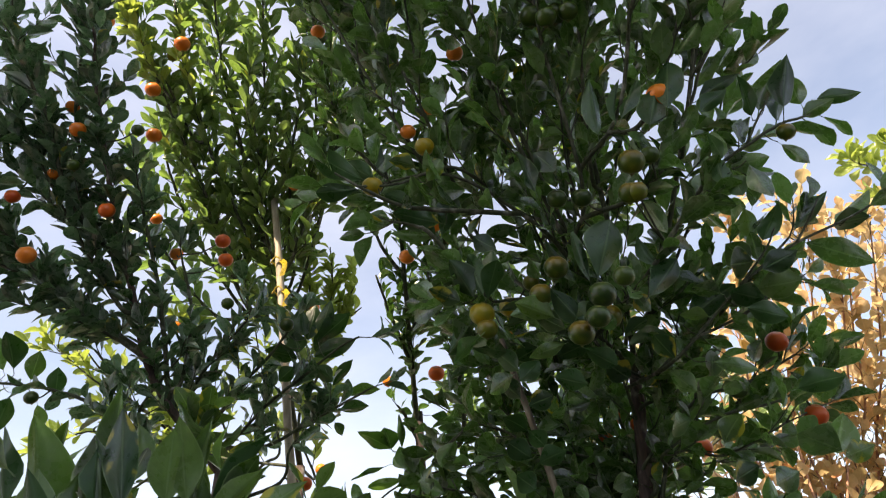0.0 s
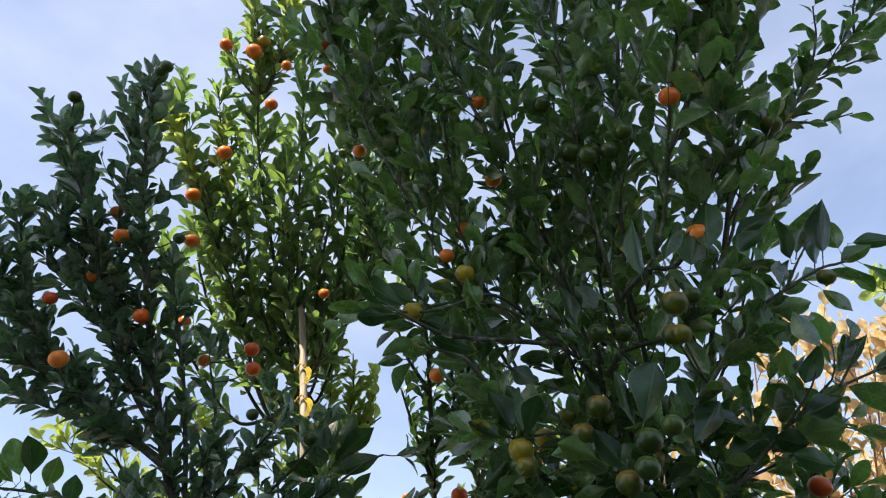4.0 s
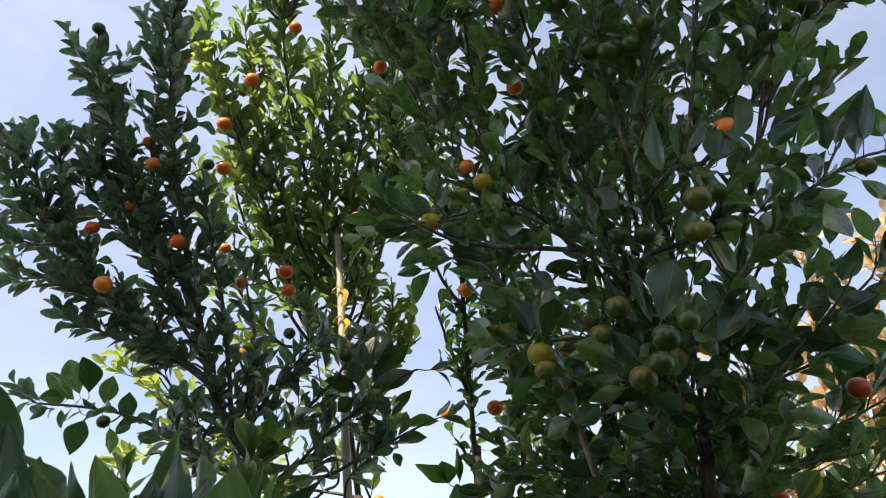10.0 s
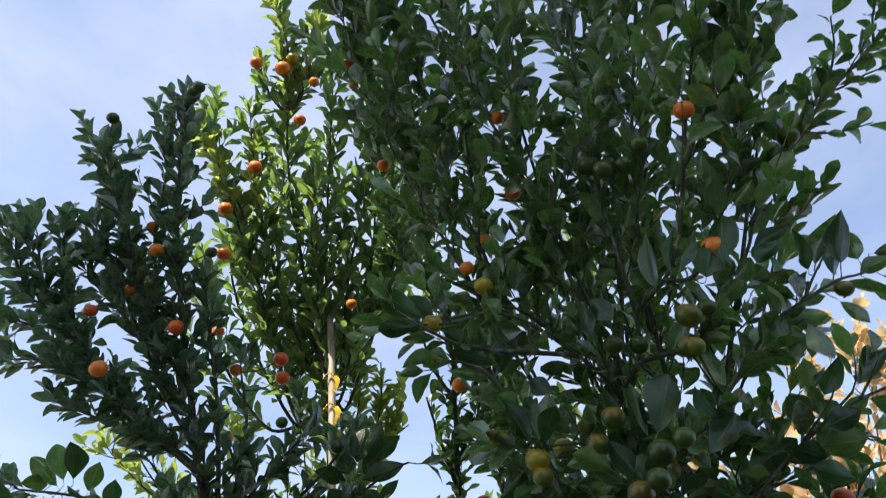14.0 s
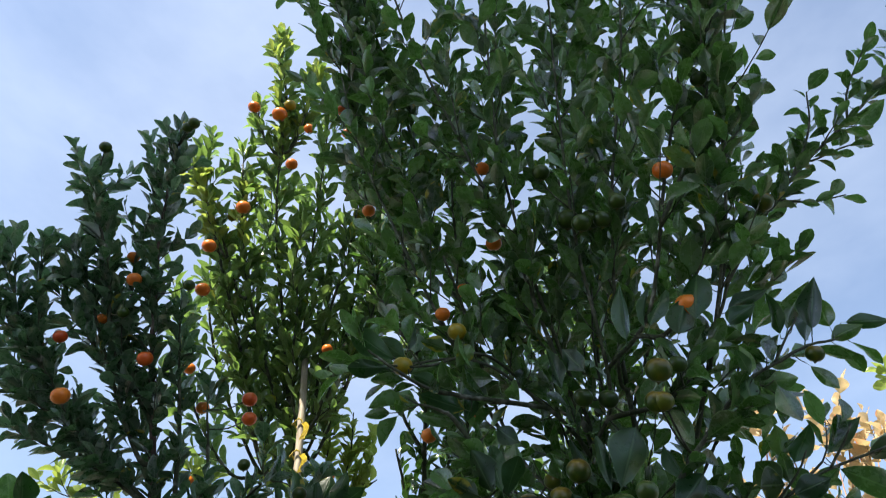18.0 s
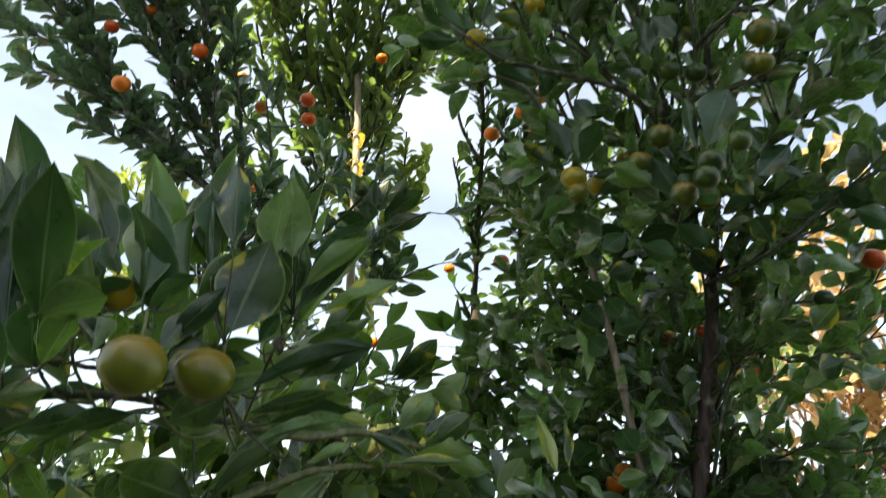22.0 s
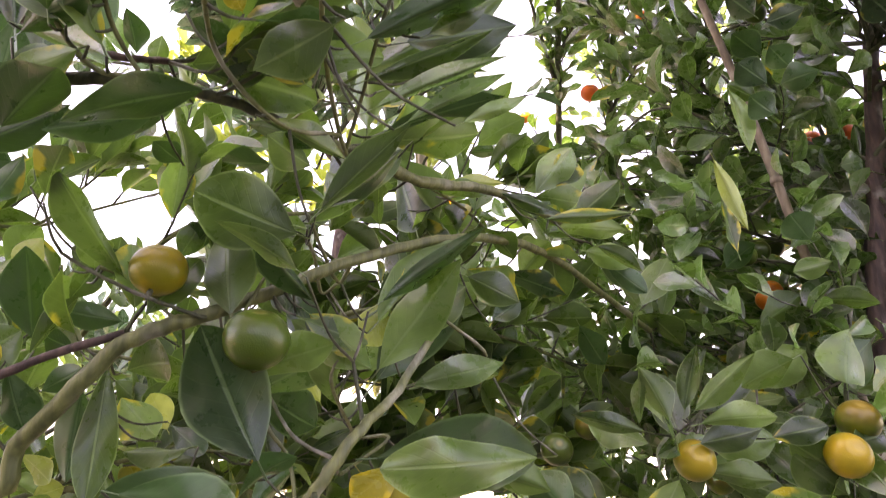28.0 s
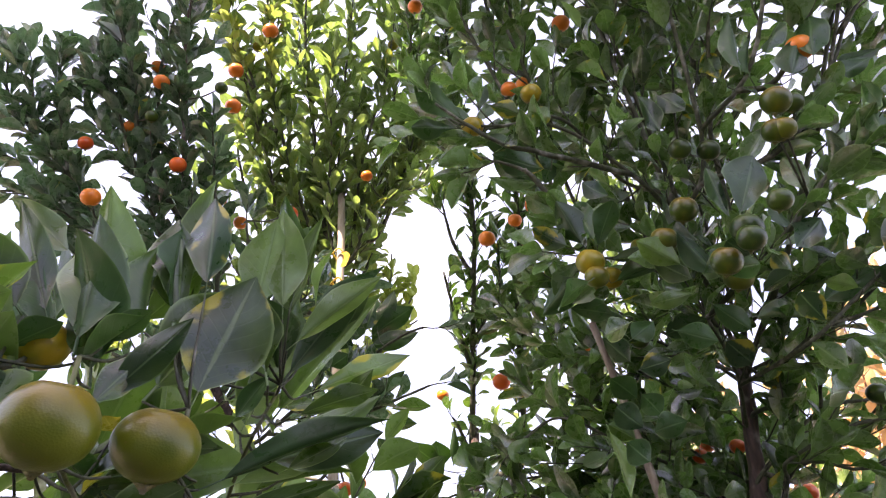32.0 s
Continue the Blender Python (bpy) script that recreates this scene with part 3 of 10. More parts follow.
def reaching_branch(p):
    """The branch over the path has holes of sky, cut along the camera's sight lines."""
    az = math.degrees(math.atan2(p[0] + 0.19, p[1] - 0.25))
    el = math.degrees(math.atan2(p[2] - 1.37, math.hypot(p[0] + 0.19, p[1] - 0.25)))
    az1 = math.degrees(math.atan2(p[0] + 0.189, p[1] - 0.34))
    el1 = math.degrees(math.atan2(p[2] - 1.336, math.hypot(p[0] + 0.189, p[1] - 0.34)))
    hole = (-35.0 < az < -23.5 and 18.8 < el < 23.6) or (-38.5 < az < -30.5 and 27.8 < el < 31.0) or (-35.5 < az1 < -31.0 and 10.0 < el1 < 20.5 and p[1] < 1.3)
    return clear_of_path(p) and not hole


def low_branches(p):
    return open_sky(p) and (p[2] > 1.85 or reaching_branch(p))


def between_crowns(p):
    """The narrow gap of sky between the staked tree and the slender one, cut to fit the camera's view."""
    az = math.degrees(math.atan2(p[0] + 0.05, p[1]))
    el = math.degrees(math.atan2(p[2] - 1.51, math.hypot(p[0] + 0.05, p[1])))
    return p[1] > 0.9 and 8.0 < el < 38.0 and (-7.8 if el > 34.5 else -4.3) < az < -1.8


def open_sky(p):
    return clear_of_path(p) and not between_crowns(p) and (p[1] > 0.46 or p[2] > 1.95)

main_tree = root("citrus_tree", (0.260, 1.000, 0.0), "tall dark green citrus tree with green and orange fruit", "tree", "citrus trees")
main = Crown(main_tree, M_LEAF, (0.038, 0.066), open_sky, 300, (0.36, 0.50), 0.57)
main.limb(0.0145, 0.0095, (0.26, 1.0, -0.02), (0.28, 1.0, 0.6), (0.262, 1.0, 1.2), (0.255, 1.0, 1.53), (0.296, 1.0, 1.76), (0.318, 0.985, 1.93), name="trunk", sides=14)
main.clothe(main.limb(0.0053, 0.0022, (0.315, 0.975, 1.92), (0.276, 0.833, 2.031), (0.255, 0.764, 2.190), (0.237, 0.700, 2.377), (0.229, 0.634, 2.599), (0.247, 0.547, 2.902)), 40, length=(0.07, 0.18), leaves=(6, 10))
main.clothe(main.limb(0.0045, 0.0022, (0.315, 0.975, 1.92), (0.324, 0.811, 1.996), (0.361, 0.710, 2.133), (0.416, 0.650, 2.300), (0.473, 0.601, 2.452)), 38, length=(0.07, 0.18), leaves=(6, 10))
main.clothe(main.limb(0.004, 0.0017, (0.315, 0.975, 1.92), (0.222, 0.862, 1.939), (0.138, 0.805, 1.963), (0.066, 0.784, 1.954)), 40, length=(0.05, 0.12), leaves=(5, 9))
main.clothe(main.limb(0.004, 0.0017, (0.315, 0.975, 1.92), (0.193, 0.811, 2.040), (0.115, 0.765, 2.099), (0.021, 0.739, 2.146), (-0.086, 0.752, 2.142)), 35, length=(0.05, 0.13), leaves=(5, 9))
main.clothe(main.limb(0.0036, 0.0017, (0.315, 0.975, 1.92), (0.375, 0.869, 1.919), (0.433, 0.791, 1.960), (0.489, 0.737, 2.002)), 40, length=(0.05, 0.12), leaves=(5, 9))
main.clothe(main.limb(0.0031, 0.0017, (0.30, 0.985, 1.78), (0.386, 0.955, 1.855), (0.468, 0.944, 1.873), (0.556, 0.932, 1.909)), 35, length=(0.05, 0.12), leaves=(4, 8))
main.clothe(main.limb(0.004, 0.0017, (0.195, 0.811, 2.071), (0.124, 0.718, 2.212), (0.071, 0.655, 2.335), (-0.026, 0.587, 2.552), (-0.118, 0.518, 2.769), (-0.200, 0.429, 2.978)), 40, length=(0.07, 0.18), leaves=(6, 10))
main.clothe(main.limb(0.0036, 0.0017, (0.217, 0.738, 2.103), (0.169, 0.618, 2.300), (0.151, 0.519, 2.546), (0.147, 0.412, 2.886)), 42, length=(0.07, 0.18), leaves=(6, 10))
main.clothe(main.limb(0.0036, 0.0017, (0.267, 0.648, 2.180), (0.297, 0.539, 2.348), (0.344, 0.458, 2.546), (0.398, 0.350, 2.828)), 40, length=(0.07, 0.18), leaves=(6, 10))
main.clothe(main.limb(0.0031, 0.0017, (0.133, 0.820, 2.136), (0.037, 0.735, 2.154), (-0.048, 0.726, 2.122), (-0.105, 0.721, 2.115)), 28, length=(0.04, 0.10), leaves=(5, 8))
main.clothe(main.limb(0.0031, 0.0017, (0.082, 0.859, 2.096), (-0.016, 0.739, 2.323), (-0.103, 0.678, 2.503), (-0.203, 0.612, 2.718), (-0.270, 0.549, 2.928)), 38, length=(0.07, 0.18), leaves=(6, 10))
main.clothe(main.limb(0.0031, 0.0017, (0.346, 0.666, 2.116), (0.374, 0.540, 2.288), (0.397, 0.449, 2.481), (0.429, 0.366, 2.667)), 38, length=(0.07, 0.18), leaves=(6, 10))
main.clothe(main.limb(0.0036, 0.0016, (0.195, 0.799, 2.092), (0.114, 0.688, 2.263), (0.054, 0.581, 2.458), (0.027, 0.468, 2.700), (0.006, 0.360, 2.910)), 39, length=(0.07, 0.18), leaves=(6, 10))
main.clothe(main.limb(0.0036, 0.0016, (0.237, 0.736, 2.150), (0.223, 0.569, 2.346), (0.251, 0.453, 2.577), (0.258, 0.336, 2.795)), 39, length=(0.07, 0.18), leaves=(6, 10))
main.clothe(main.limb(0.0036, 0.0016, (0.079, 0.904, 2.130), (-0.018, 0.789, 2.237), (-0.097, 0.723, 2.367), (-0.191, 0.664, 2.559), (-0.252, 0.599, 2.755)), 35, length=(0.07, 0.18), leaves=(6, 10))
main.clothe(main.limb(0.0036, 0.0016, (0.267, 0.966, 1.968), (0.213, 0.920, 2.053), (0.168, 0.872, 2.154), (0.141, 0.819, 2.290)), 39, length=(0.07, 0.18), leaves=(6, 10))
main.clothe(main.limb(0.0036, 0.0016, (0.273, 1.030, 1.971), (0.204, 1.011, 1.995), (0.145, 1.025, 1.981)), 39, length=(0.07, 0.18), leaves=(6, 10))
main.clothe(main.limb(0.0036, 0.0016, (0.306, 0.942, 1.993), (0.260, 0.859, 2.089), (0.225, 0.800, 2.203), (0.225, 0.751, 2.319)), 39, length=(0.07, 0.18), leaves=(6, 10))
main.clothe(main.limb(0.0036, 0.0016, (0.319, 1.021, 1.943), (0.268, 1.038, 2.008), (0.191, 1.057, 2.070), (0.111, 1.036, 2.099)), 39, length=(0.07, 0.18), leaves=(6, 10))
main.clothe(main.limb(0.0036, 0.0016, (0.313, 0.901, 1.964), (0.370, 0.832, 2.040), (0.422, 0.767, 2.142), (0.467, 0.699, 2.263)), 35, length=(0.07, 0.18), leaves=(6, 10))
main.clothe(main.limb(0.0036, 0.0017, (0.258, 1.0, 1.35), (0.212, 1.060, 1.589), (0.072, 0.896, 1.491), (-0.002, 0.826, 1.438)), 58, length=(0.07, 0.17), leaves=(6, 10), up=0.1)
main.clothe(main.limb(0.0031, 0.0017, (0.256, 1.0, 1.45), (0.245, 0.995, 1.623), (0.150, 0.881, 1.488), (0.107, 0.814, 1.433)), 51, length=(0.07, 0.17), leaves=(6, 10), up=0.1)
main.clothe(main.limb(0.0031, 0.0017, (0.27, 1.0, 1.65), (0.191, 1.097, 1.708), (0.085, 1.089, 1.763), (0.003, 1.124, 1.798)), 58, length=(0.07, 0.17), leaves=(6, 10), up=0.1)
main.clothe(main.limb(0.0031, 0.0017, (0.257, 1.0, 1.4), (0.180, 1.204, 1.630), (0.047, 1.159, 1.585), (-0.045, 1.121, 1.530)), 58, length=(0.07, 0.17), leaves=(6, 10), up=0.1)
main.clothe(main.limb(0.0031, 0.0017, (0.265, 1.0, 1.1), (0.286, 1.269, 1.301), (0.151, 1.219, 1.296), (0.046, 1.160, 1.353)), 51, length=(0.07, 0.17), leaves=(6, 10), up=0.1)
main.clothe(main.limb(0.0031, 0.0017, (0.265, 1.0, 0.95), (0.302, 1.234, 1.182), (0.195, 1.235, 1.169), (0.101, 1.284, 1.176)), 45, length=(0.07, 0.17), leaves=(6, 10), up=0.1)
main.clothe(main.limb(0.0031, 0.0017, (0.30, 0.985, 1.75), (0.277, 1.115, 1.865), (0.182, 1.131, 1.944), (0.111, 1.149, 2.021), (0.069, 1.159, 2.121)), 58, length=(0.07, 0.17), leaves=(6, 10), up=0.1)
main.clothe(main.limb(0.0031, 0.0017, (0.29, 0.985, 1.7), (0.246, 1.061, 1.804), (0.145, 1.021, 1.824), (0.063, 1.044, 1.876), (0.008, 1.114, 1.864)), 58, length=(0.07, 0.17), leaves=(6, 10), up=0.1)
main.clothe(main.limb(0.0036, 0.0016, (0.265, 1.0, 1.15), (0.372, 1.311, 1.376), (0.266, 1.307, 1.402), (0.143, 1.303, 1.427), (0.032, 1.352, 1.433)), 51, length=(0.07, 0.17), leaves=(6, 10), up=0.1)
main.clothe(main.limb(0.0036, 0.0016, (0.265, 1.0, 1.0), (0.384, 1.378, 1.242), (0.234, 1.325, 1.255), (0.096, 1.323, 1.263), (0.001, 1.376, 1.237)), 51, length=(0.07, 0.17), leaves=(6, 10), up=0.1)
main.clothe(main.limb(0.0036, 0.0016, (0.265, 1.0, 0.9), (0.434, 1.395, 1.110), (0.281, 1.341, 1.130), (0.142, 1.289, 1.140), (0.050, 1.290, 1.128)), 46, length=(0.07, 0.17), leaves=(6, 10), up=0.1)
main.clothe(main.limb(0.0036, 0.0016, (0.26, 1.0, 1.6), (0.314, 1.097, 1.782), (0.192, 1.000, 1.733), (0.124, 0.964, 1.679)), 51, length=(0.07, 0.17), leaves=(6, 10), up=0.1)
main.clothe(main.limb(0.0036, 0.0016, (0.265, 1.0, 1.2), (0.287, 1.116, 1.464), (0.181, 1.058, 1.456), (0.104, 1.011, 1.425)), 51, length=(0.07, 0.17), leaves=(6, 10), up=0.1)
main.clothe(main.limb(0.0036, 0.0016, (0.27, 1.0, 1.65), (0.368, 1.030, 1.816), (0.443, 1.006, 1.840), (0.494, 0.963, 1.887)), 26, length=(0.07, 0.17), leaves=(6, 10), up=0.1)
main.clothe(main.limb(0.0036, 0.0016, (0.30, 0.985, 1.75), (0.399, 1.144, 1.793), (0.313, 1.014, 1.835), (0.269, 0.918, 1.881), (0.217, 0.852, 1.920)), 39, length=(0.07, 0.18), leaves=(6, 10))
main.clothe(main.limb(0.0036, 0.0016, (0.30, 0.985, 1.78), (0.391, 1.040, 1.800), (0.385, 0.942, 1.866), (0.354, 0.874, 1.942)), 39, length=(0.07, 0.18), leaves=(6, 10))
main.clothe(main.limb(0.0036, 0.0016, (0.31, 0.98, 1.86), (0.338, 0.953, 1.874), (0.254, 0.892, 1.901), (0.219, 0.857, 1.927)), 39, length=(0.07, 0.18), leaves=(6, 10))
main.clothe(main.limb(0.003, 0.0014, (0.255, 1.0, 1.5), (0.216, 1.171, 1.850), (0.084, 1.211, 1.863), (-0.062, 1.261, 1.849), (-0.136, 1.292, 1.812)), 35, length=(0.07, 0.17), leaves=(6, 10), up=0.1)
main.clothe(main.limb(0.003, 0.0014, (0.255, 1.0, 1.5), (0.157, 1.222, 1.715), (0.022, 1.278, 1.688), (-0.090, 1.326, 1.684), (-0.174, 1.342, 1.630)), 35, length=(0.07, 0.17), leaves=(6, 10), up=0.1)
main.clothe(main.limb(0.003, 0.0014, (0.255, 1.0, 1.5), (0.218, 1.168, 1.990), (0.125, 1.177, 2.088), (0.041, 1.205, 2.137)), 35, length=(0.07, 0.17), leaves=(6, 10), up=0.1)
main.clothe(main.limb(0.003, 0.0014, (0.255, 1.0, 1.5), (0.156, 1.289, 1.549), (0.029, 1.269, 1.578), (-0.085, 1.305, 1.603)), 35, length=(0.07, 0.17), leaves=(6, 10), up=0.1)
main.clothe(main.limb(0.003, 0.0014, (0.255, 1.0, 1.5), (0.199, 1.336, 1.440), (0.046, 1.314, 1.468), (-0.085, 1.345, 1.503)), 35, length=(0.07, 0.17), leaves=(6, 10), up=0.1)
main.clothe(main.limb(0.003, 0.0014, (0.262, 1.0, 1.25), (0.270, 1.135, 1.405), (0.183, 1.093, 1.409), (0.104, 1.070, 1.427)), 52, length=(0.07, 0.17), leaves=(6, 10), up=0.1)
main.clothe(main.limb(0.003, 0.0014, (0.262, 1.0, 1.25), (0.242, 1.118, 1.535), (0.156, 1.077, 1.539), (0.085, 1.055, 1.548)), 52, length=(0.07, 0.17), leaves=(6, 10), up=0.1)
main.clothe(main.limb(0.003, 0.0014, (0.262, 1.0, 1.25), (0.277, 1.152, 1.273), (0.184, 1.110, 1.278), (0.113, 1.091, 1.263)), 52, length=(0.07, 0.17), leaves=(6, 10), up=0.1)
main.clothe(main.limb(0.003, 0.0014, (0.255, 1.0, 1.5), (0.319, 0.966, 1.764), (0.388, 0.912, 1.759), (0.477, 0.894, 1.792)), 32, length=(0.07, 0.17), leaves=(6, 10), up=0.1)
main.clothe(main.limb(0.003, 0.0014, (0.255, 1.0, 1.5), (0.326, 1.008, 1.686), (0.409, 1.021, 1.662), (0.514, 1.017, 1.669)), 32, length=(0.07, 0.17), leaves=(6, 10), up=0.1)
main.clothe(main.limb(0.003, 0.0014, (0.255, 1.0, 1.5), (0.291, 1.041, 1.626), (0.192, 0.985, 1.624), (0.115, 0.980, 1.633)), 32, length=(0.07, 0.17), leaves=(6, 10), up=0.1)
main.clothe(main.limb(0.003, 0.0014, (0.26, 1.0, 1.3), (0.345, 1.077, 1.631), (0.364, 1.047, 1.565), (0.384, 1.014, 1.506)), 38, length=(0.07, 0.17), leaves=(6, 10), up=0.1)
main.clothe(main.dress(main.limb(0.004, 0.0016, (-0.060, 0.815, 2.427), (-0.154, 0.721, 2.598), (-0.233, 0.630, 2.763), (-0.252, 0.551, 2.907), (-0.275, 0.451, 3.089)), 0.011), 34, length=(0.04, 0.09), leaves=(5, 8), spread=0.60)
main.clothe(main.dress(main.limb(0.004, 0.0016, (-0.039, 0.804, 2.447), (-0.088, 0.709, 2.620), (-0.152, 0.617, 2.788), (-0.220, 0.537, 2.933), (-0.257, 0.436, 3.117)), 0.014), 34, length=(0.04, 0.10), leaves=(5, 8), spread=0.60)
main.clothe(main.dress(main.limb(0.004, 0.0016, (0.291, 0.648, 2.148), (0.350, 0.579, 2.260), (0.384, 0.504, 2.381), (0.387, 0.439, 2.485), (0.378, 0.387, 2.570)), 0.014), 34, length=(0.04, 0.09), leaves=(5, 8), spread=0.65)
main.clothe(main.dress(main.limb(0.004, 0.0016, (0.292, 0.697, 2.069), (0.351, 0.648, 2.148), (0.377, 0.614, 2.204), (0.390, 0.587, 2.246)), 0.014), 34, length=(0.04, 0.08), leaves=(5, 8), spread=0.65)
main.clothe(main.dress(main.limb(0.004, 0.0016, (0.296, 0.552, 2.303), (0.360, 0.470, 2.436), (0.366, 0.403, 2.544), (0.343, 0.348, 2.632), (0.332, 0.291, 2.724)), 0.014), 34, length=(0.04, 0.10), leaves=(5, 8), spread=0.65)
main.clothe(main.dress(main.limb(0.004, 0.0016, (0.373, 0.614, 2.204), (0.418, 0.574, 2.268), (0.460, 0.541, 2.320), (0.517, 0.505, 2.379), (0.588, 0.468, 2.439), (0.652, 0.429, 2.502), (0.707, 0.367, 2.602)), 0.013, scale=0.72), 26, length=(0.02, 0.06), leaves=(4, 6), spread=0.70)
main.dress(main.limb(0.0022, 0.001, (0.487, 0.525, 2.347), (0.524, 0.478, 2.422), (0.528, 0.443, 2.479)), 0.010, scale=0.72)
main.dress(main.limb(0.0022, 0.001, (0.526, 0.505, 2.379), (0.572, 0.493, 2.399), (0.600, 0.487, 2.407)), 0.012, scale=0.72)
main.dress(main.limb(0.0022, 0.001, (0.588, 0.468, 2.439), (0.596, 0.437, 2.488), (0.635, 0.395, 2.557)), 0.009, scale=0.72)
main.dress(main.limb(0.0022, 0.001, (0.462, 0.541, 2.321), (0.517, 0.541, 2.321), (0.570, 0.533, 2.333)), 0.014, scale=0.72)
main.clothe(main.dress(main.limb(0.004, 0.0016, (0.265, 0.715, 1.943), (0.305, 0.686, 1.991), (0.361, 0.648, 2.052), (0.408, 0.631, 2.079), (0.455, 0.617, 2.101), (0.493, 0.612, 2.110)), 0.012), 14, length=(0.02, 0.05), leaves=(4, 5), spread=0.80)
main.dress(main.limb(0.002, 0.001, (0.369, 0.644, 2.058), (0.398, 0.648, 2.051), (0.418, 0.658, 2.035)), 0.010)
main.dress(main.limb(0.002, 0.001, (0.408, 0.631, 2.079), (0.426, 0.613, 2.108), (0.444, 0.597, 2.133)), 0.010)
main.clothe(main.dress(main.limb(0.0028, 0.0016, (0.306, 0.807, 1.860), (0.374, 0.772, 1.916), (0.435, 0.745, 1.960), (0.488, 0.729, 1.986), (0.564, 0.713, 2.011), (0.610, 0.701, 2.030)), 0.030), 9, length=(0.03, 0.06), leaves=(3, 4), spread=0.80)
main.dress(main.limb(0.002, 0.001, (0.405, 0.756, 1.941), (0.443, 0.733, 1.979), (0.459, 0.717, 2.005)), 0.03)
main.dress(main.limb(0.002, 0.001, (0.488, 0.729, 1.986), (0.512, 0.709, 2.017), (0.524, 0.697, 2.037)), 0.030)
main.clothe(main.dress(main.limb(0.0026, 0.0016, (0.342, 0.826, 1.894), (0.419, 0.810, 1.920), (0.474, 0.792, 1.949), (0.505, 0.786, 1.959)), 0.030), 9, length=(0.03, 0.06), leaves=(3, 4), spread=0.80)
main.clothe(main.dress(main.limb(0.0026, 0.0016, (0.308, 0.930, 1.774), (0.395, 0.906, 1.813), (0.481, 0.898, 1.826), (0.545, 0.881, 1.852)), 0.032), 9, length=(0.03, 0.06), leaves=(3, 4), spread=0.80)
main.clothe(main.dress(main.limb(0.0026, 0.0016, (0.332, 1.153, 1.495), (0.395, 1.114, 1.558), (0.467, 1.084, 1.607), (0.525, 1.063, 1.640)), 0.02), 40, length=(0.05, 0.10), leaves=(5, 8), spread=0.80)
main.clothe(main.dress(main.limb(0.004, 0.0016, (0.384, 0.879, 1.937), (0.419, 0.844, 1.993), (0.445, 0.818, 2.035)), 0.032), 9, length=(0.03, 0.06), leaves=(3, 4), spread=0.80)
main.clothe(main.dress(main.limb(0.004, 0.0016, (0.341, 1.202, 1.815), (0.275, 1.165, 1.882), (0.196, 1.137, 1.933), (0.147, 1.118, 1.967)), 0.014), 44, length=(0.05, 0.12), leaves=(6, 10), spread=0.80)
main.clothe(main.dress(main.limb(0.004, 0.0016, (0.353, 1.183, 1.849), (0.297, 1.128, 1.950), (0.218, 1.104, 1.993), (0.158, 1.090, 2.019)), 0.014), 44, length=(0.05, 0.12), leaves=(6, 10), spread=0.80)
main.clothe(main.dress(main.limb(0.004, 0.0016, (0.330, 1.229, 1.766), (0.253, 1.202, 1.815), (0.175, 1.183, 1.848), (0.136, 1.165, 1.882)), 0.014), 44, length=(0.05, 0.12), leaves=(6, 10), spread=0.80)
main.clothe(main.dress(main.limb(0.004, 0.0016, (0.371, 1.202, 1.815), (0.434, 1.155, 1.899), (0.477, 1.127, 1.950)), 0.014), 44, length=(0.05, 0.12), leaves=(6, 10), spread=0.80)
main.clothe(main.dress(main.limb(0.004, 0.0016, (0.359, 1.229, 1.766), (0.440, 1.202, 1.815), (0.509, 1.197, 1.824)), 0.014), 44, length=(0.05, 0.12), leaves=(6, 10), spread=0.80)
main.clothe(main.dress(main.limb(0.004, 0.0016, (0.364, 1.165, 1.882), (0.316, 1.137, 1.933), (0.298, 1.109, 1.984)), 0.014), 44, length=(0.05, 0.12), leaves=(6, 10), spread=0.80)
main.clothe(main.dress(main.limb(0.004, 0.0016, (0.310, 1.238, 1.749), (0.213, 1.215, 1.790), (0.164, 1.202, 1.815)), 0.014), 44, length=(0.05, 0.12), leaves=(6, 10), spread=0.80)
main.clothe(main.dress(main.limb(0.004, 0.0016, (-0.003, 0.725, 2.072), (-0.050, 0.721, 2.080), (-0.097, 0.708, 2.100), (-0.136, 0.695, 2.121)), 0.009), 30, length=(0.02, 0.04), leaves=(4, 5), spread=0.80)
main.clothe(main.dress(main.limb(0.004, 0.0016, (-0.004, 0.746, 2.039), (-0.027, 0.737, 2.053), (-0.058, 0.733, 2.060)), 0.010), 30, length=(0.02, 0.05), leaves=(4, 6), spread=0.80)
main.clothe(main.dress(main.limb(0.0026, 0.0016, (0.221, 1.270, 1.510), (0.119, 1.219, 1.601), (0.022, 1.192, 1.651), (-0.054, 1.177, 1.678)), 0.014), 50, length=(0.05, 0.12), leaves=(6, 10), spread=0.80)
main.clothe(main.dress(main.limb(0.0026, 0.0016, (0.201, 1.307, 1.441), (0.083, 1.271, 1.507), (-0.013, 1.248, 1.550), (-0.062, 1.236, 1.571)), 0.014), 50, length=(0.05, 0.12), leaves=(6, 10), spread=0.80)
main.clothe(main.dress(main.limb(0.0026, 0.0016, (0.256, 1.223, 1.595), (0.139, 1.187, 1.660), (0.044, 1.164, 1.701), (-0.030, 1.154, 1.720)), 0.014), 50, length=(0.05, 0.12), leaves=(6, 10), spread=0.80)
main.clothe(main.dress(main.limb(0.0026, 0.0016, (0.229, 1.306, 1.443), (0.141, 1.282, 1.487), (0.066, 1.276, 1.498)), 0.014), 50, length=(0.05, 0.12), leaves=(6, 10), spread=0.80)
main.clothe(main.dress(main.limb(0.0026, 0.0016, (0.091, 1.312, 1.433), (0.011, 1.279, 1.494), (-0.055, 1.272, 1.505)), 0.014), 50, length=(0.05, 0.12), leaves=(6, 10), spread=0.80)
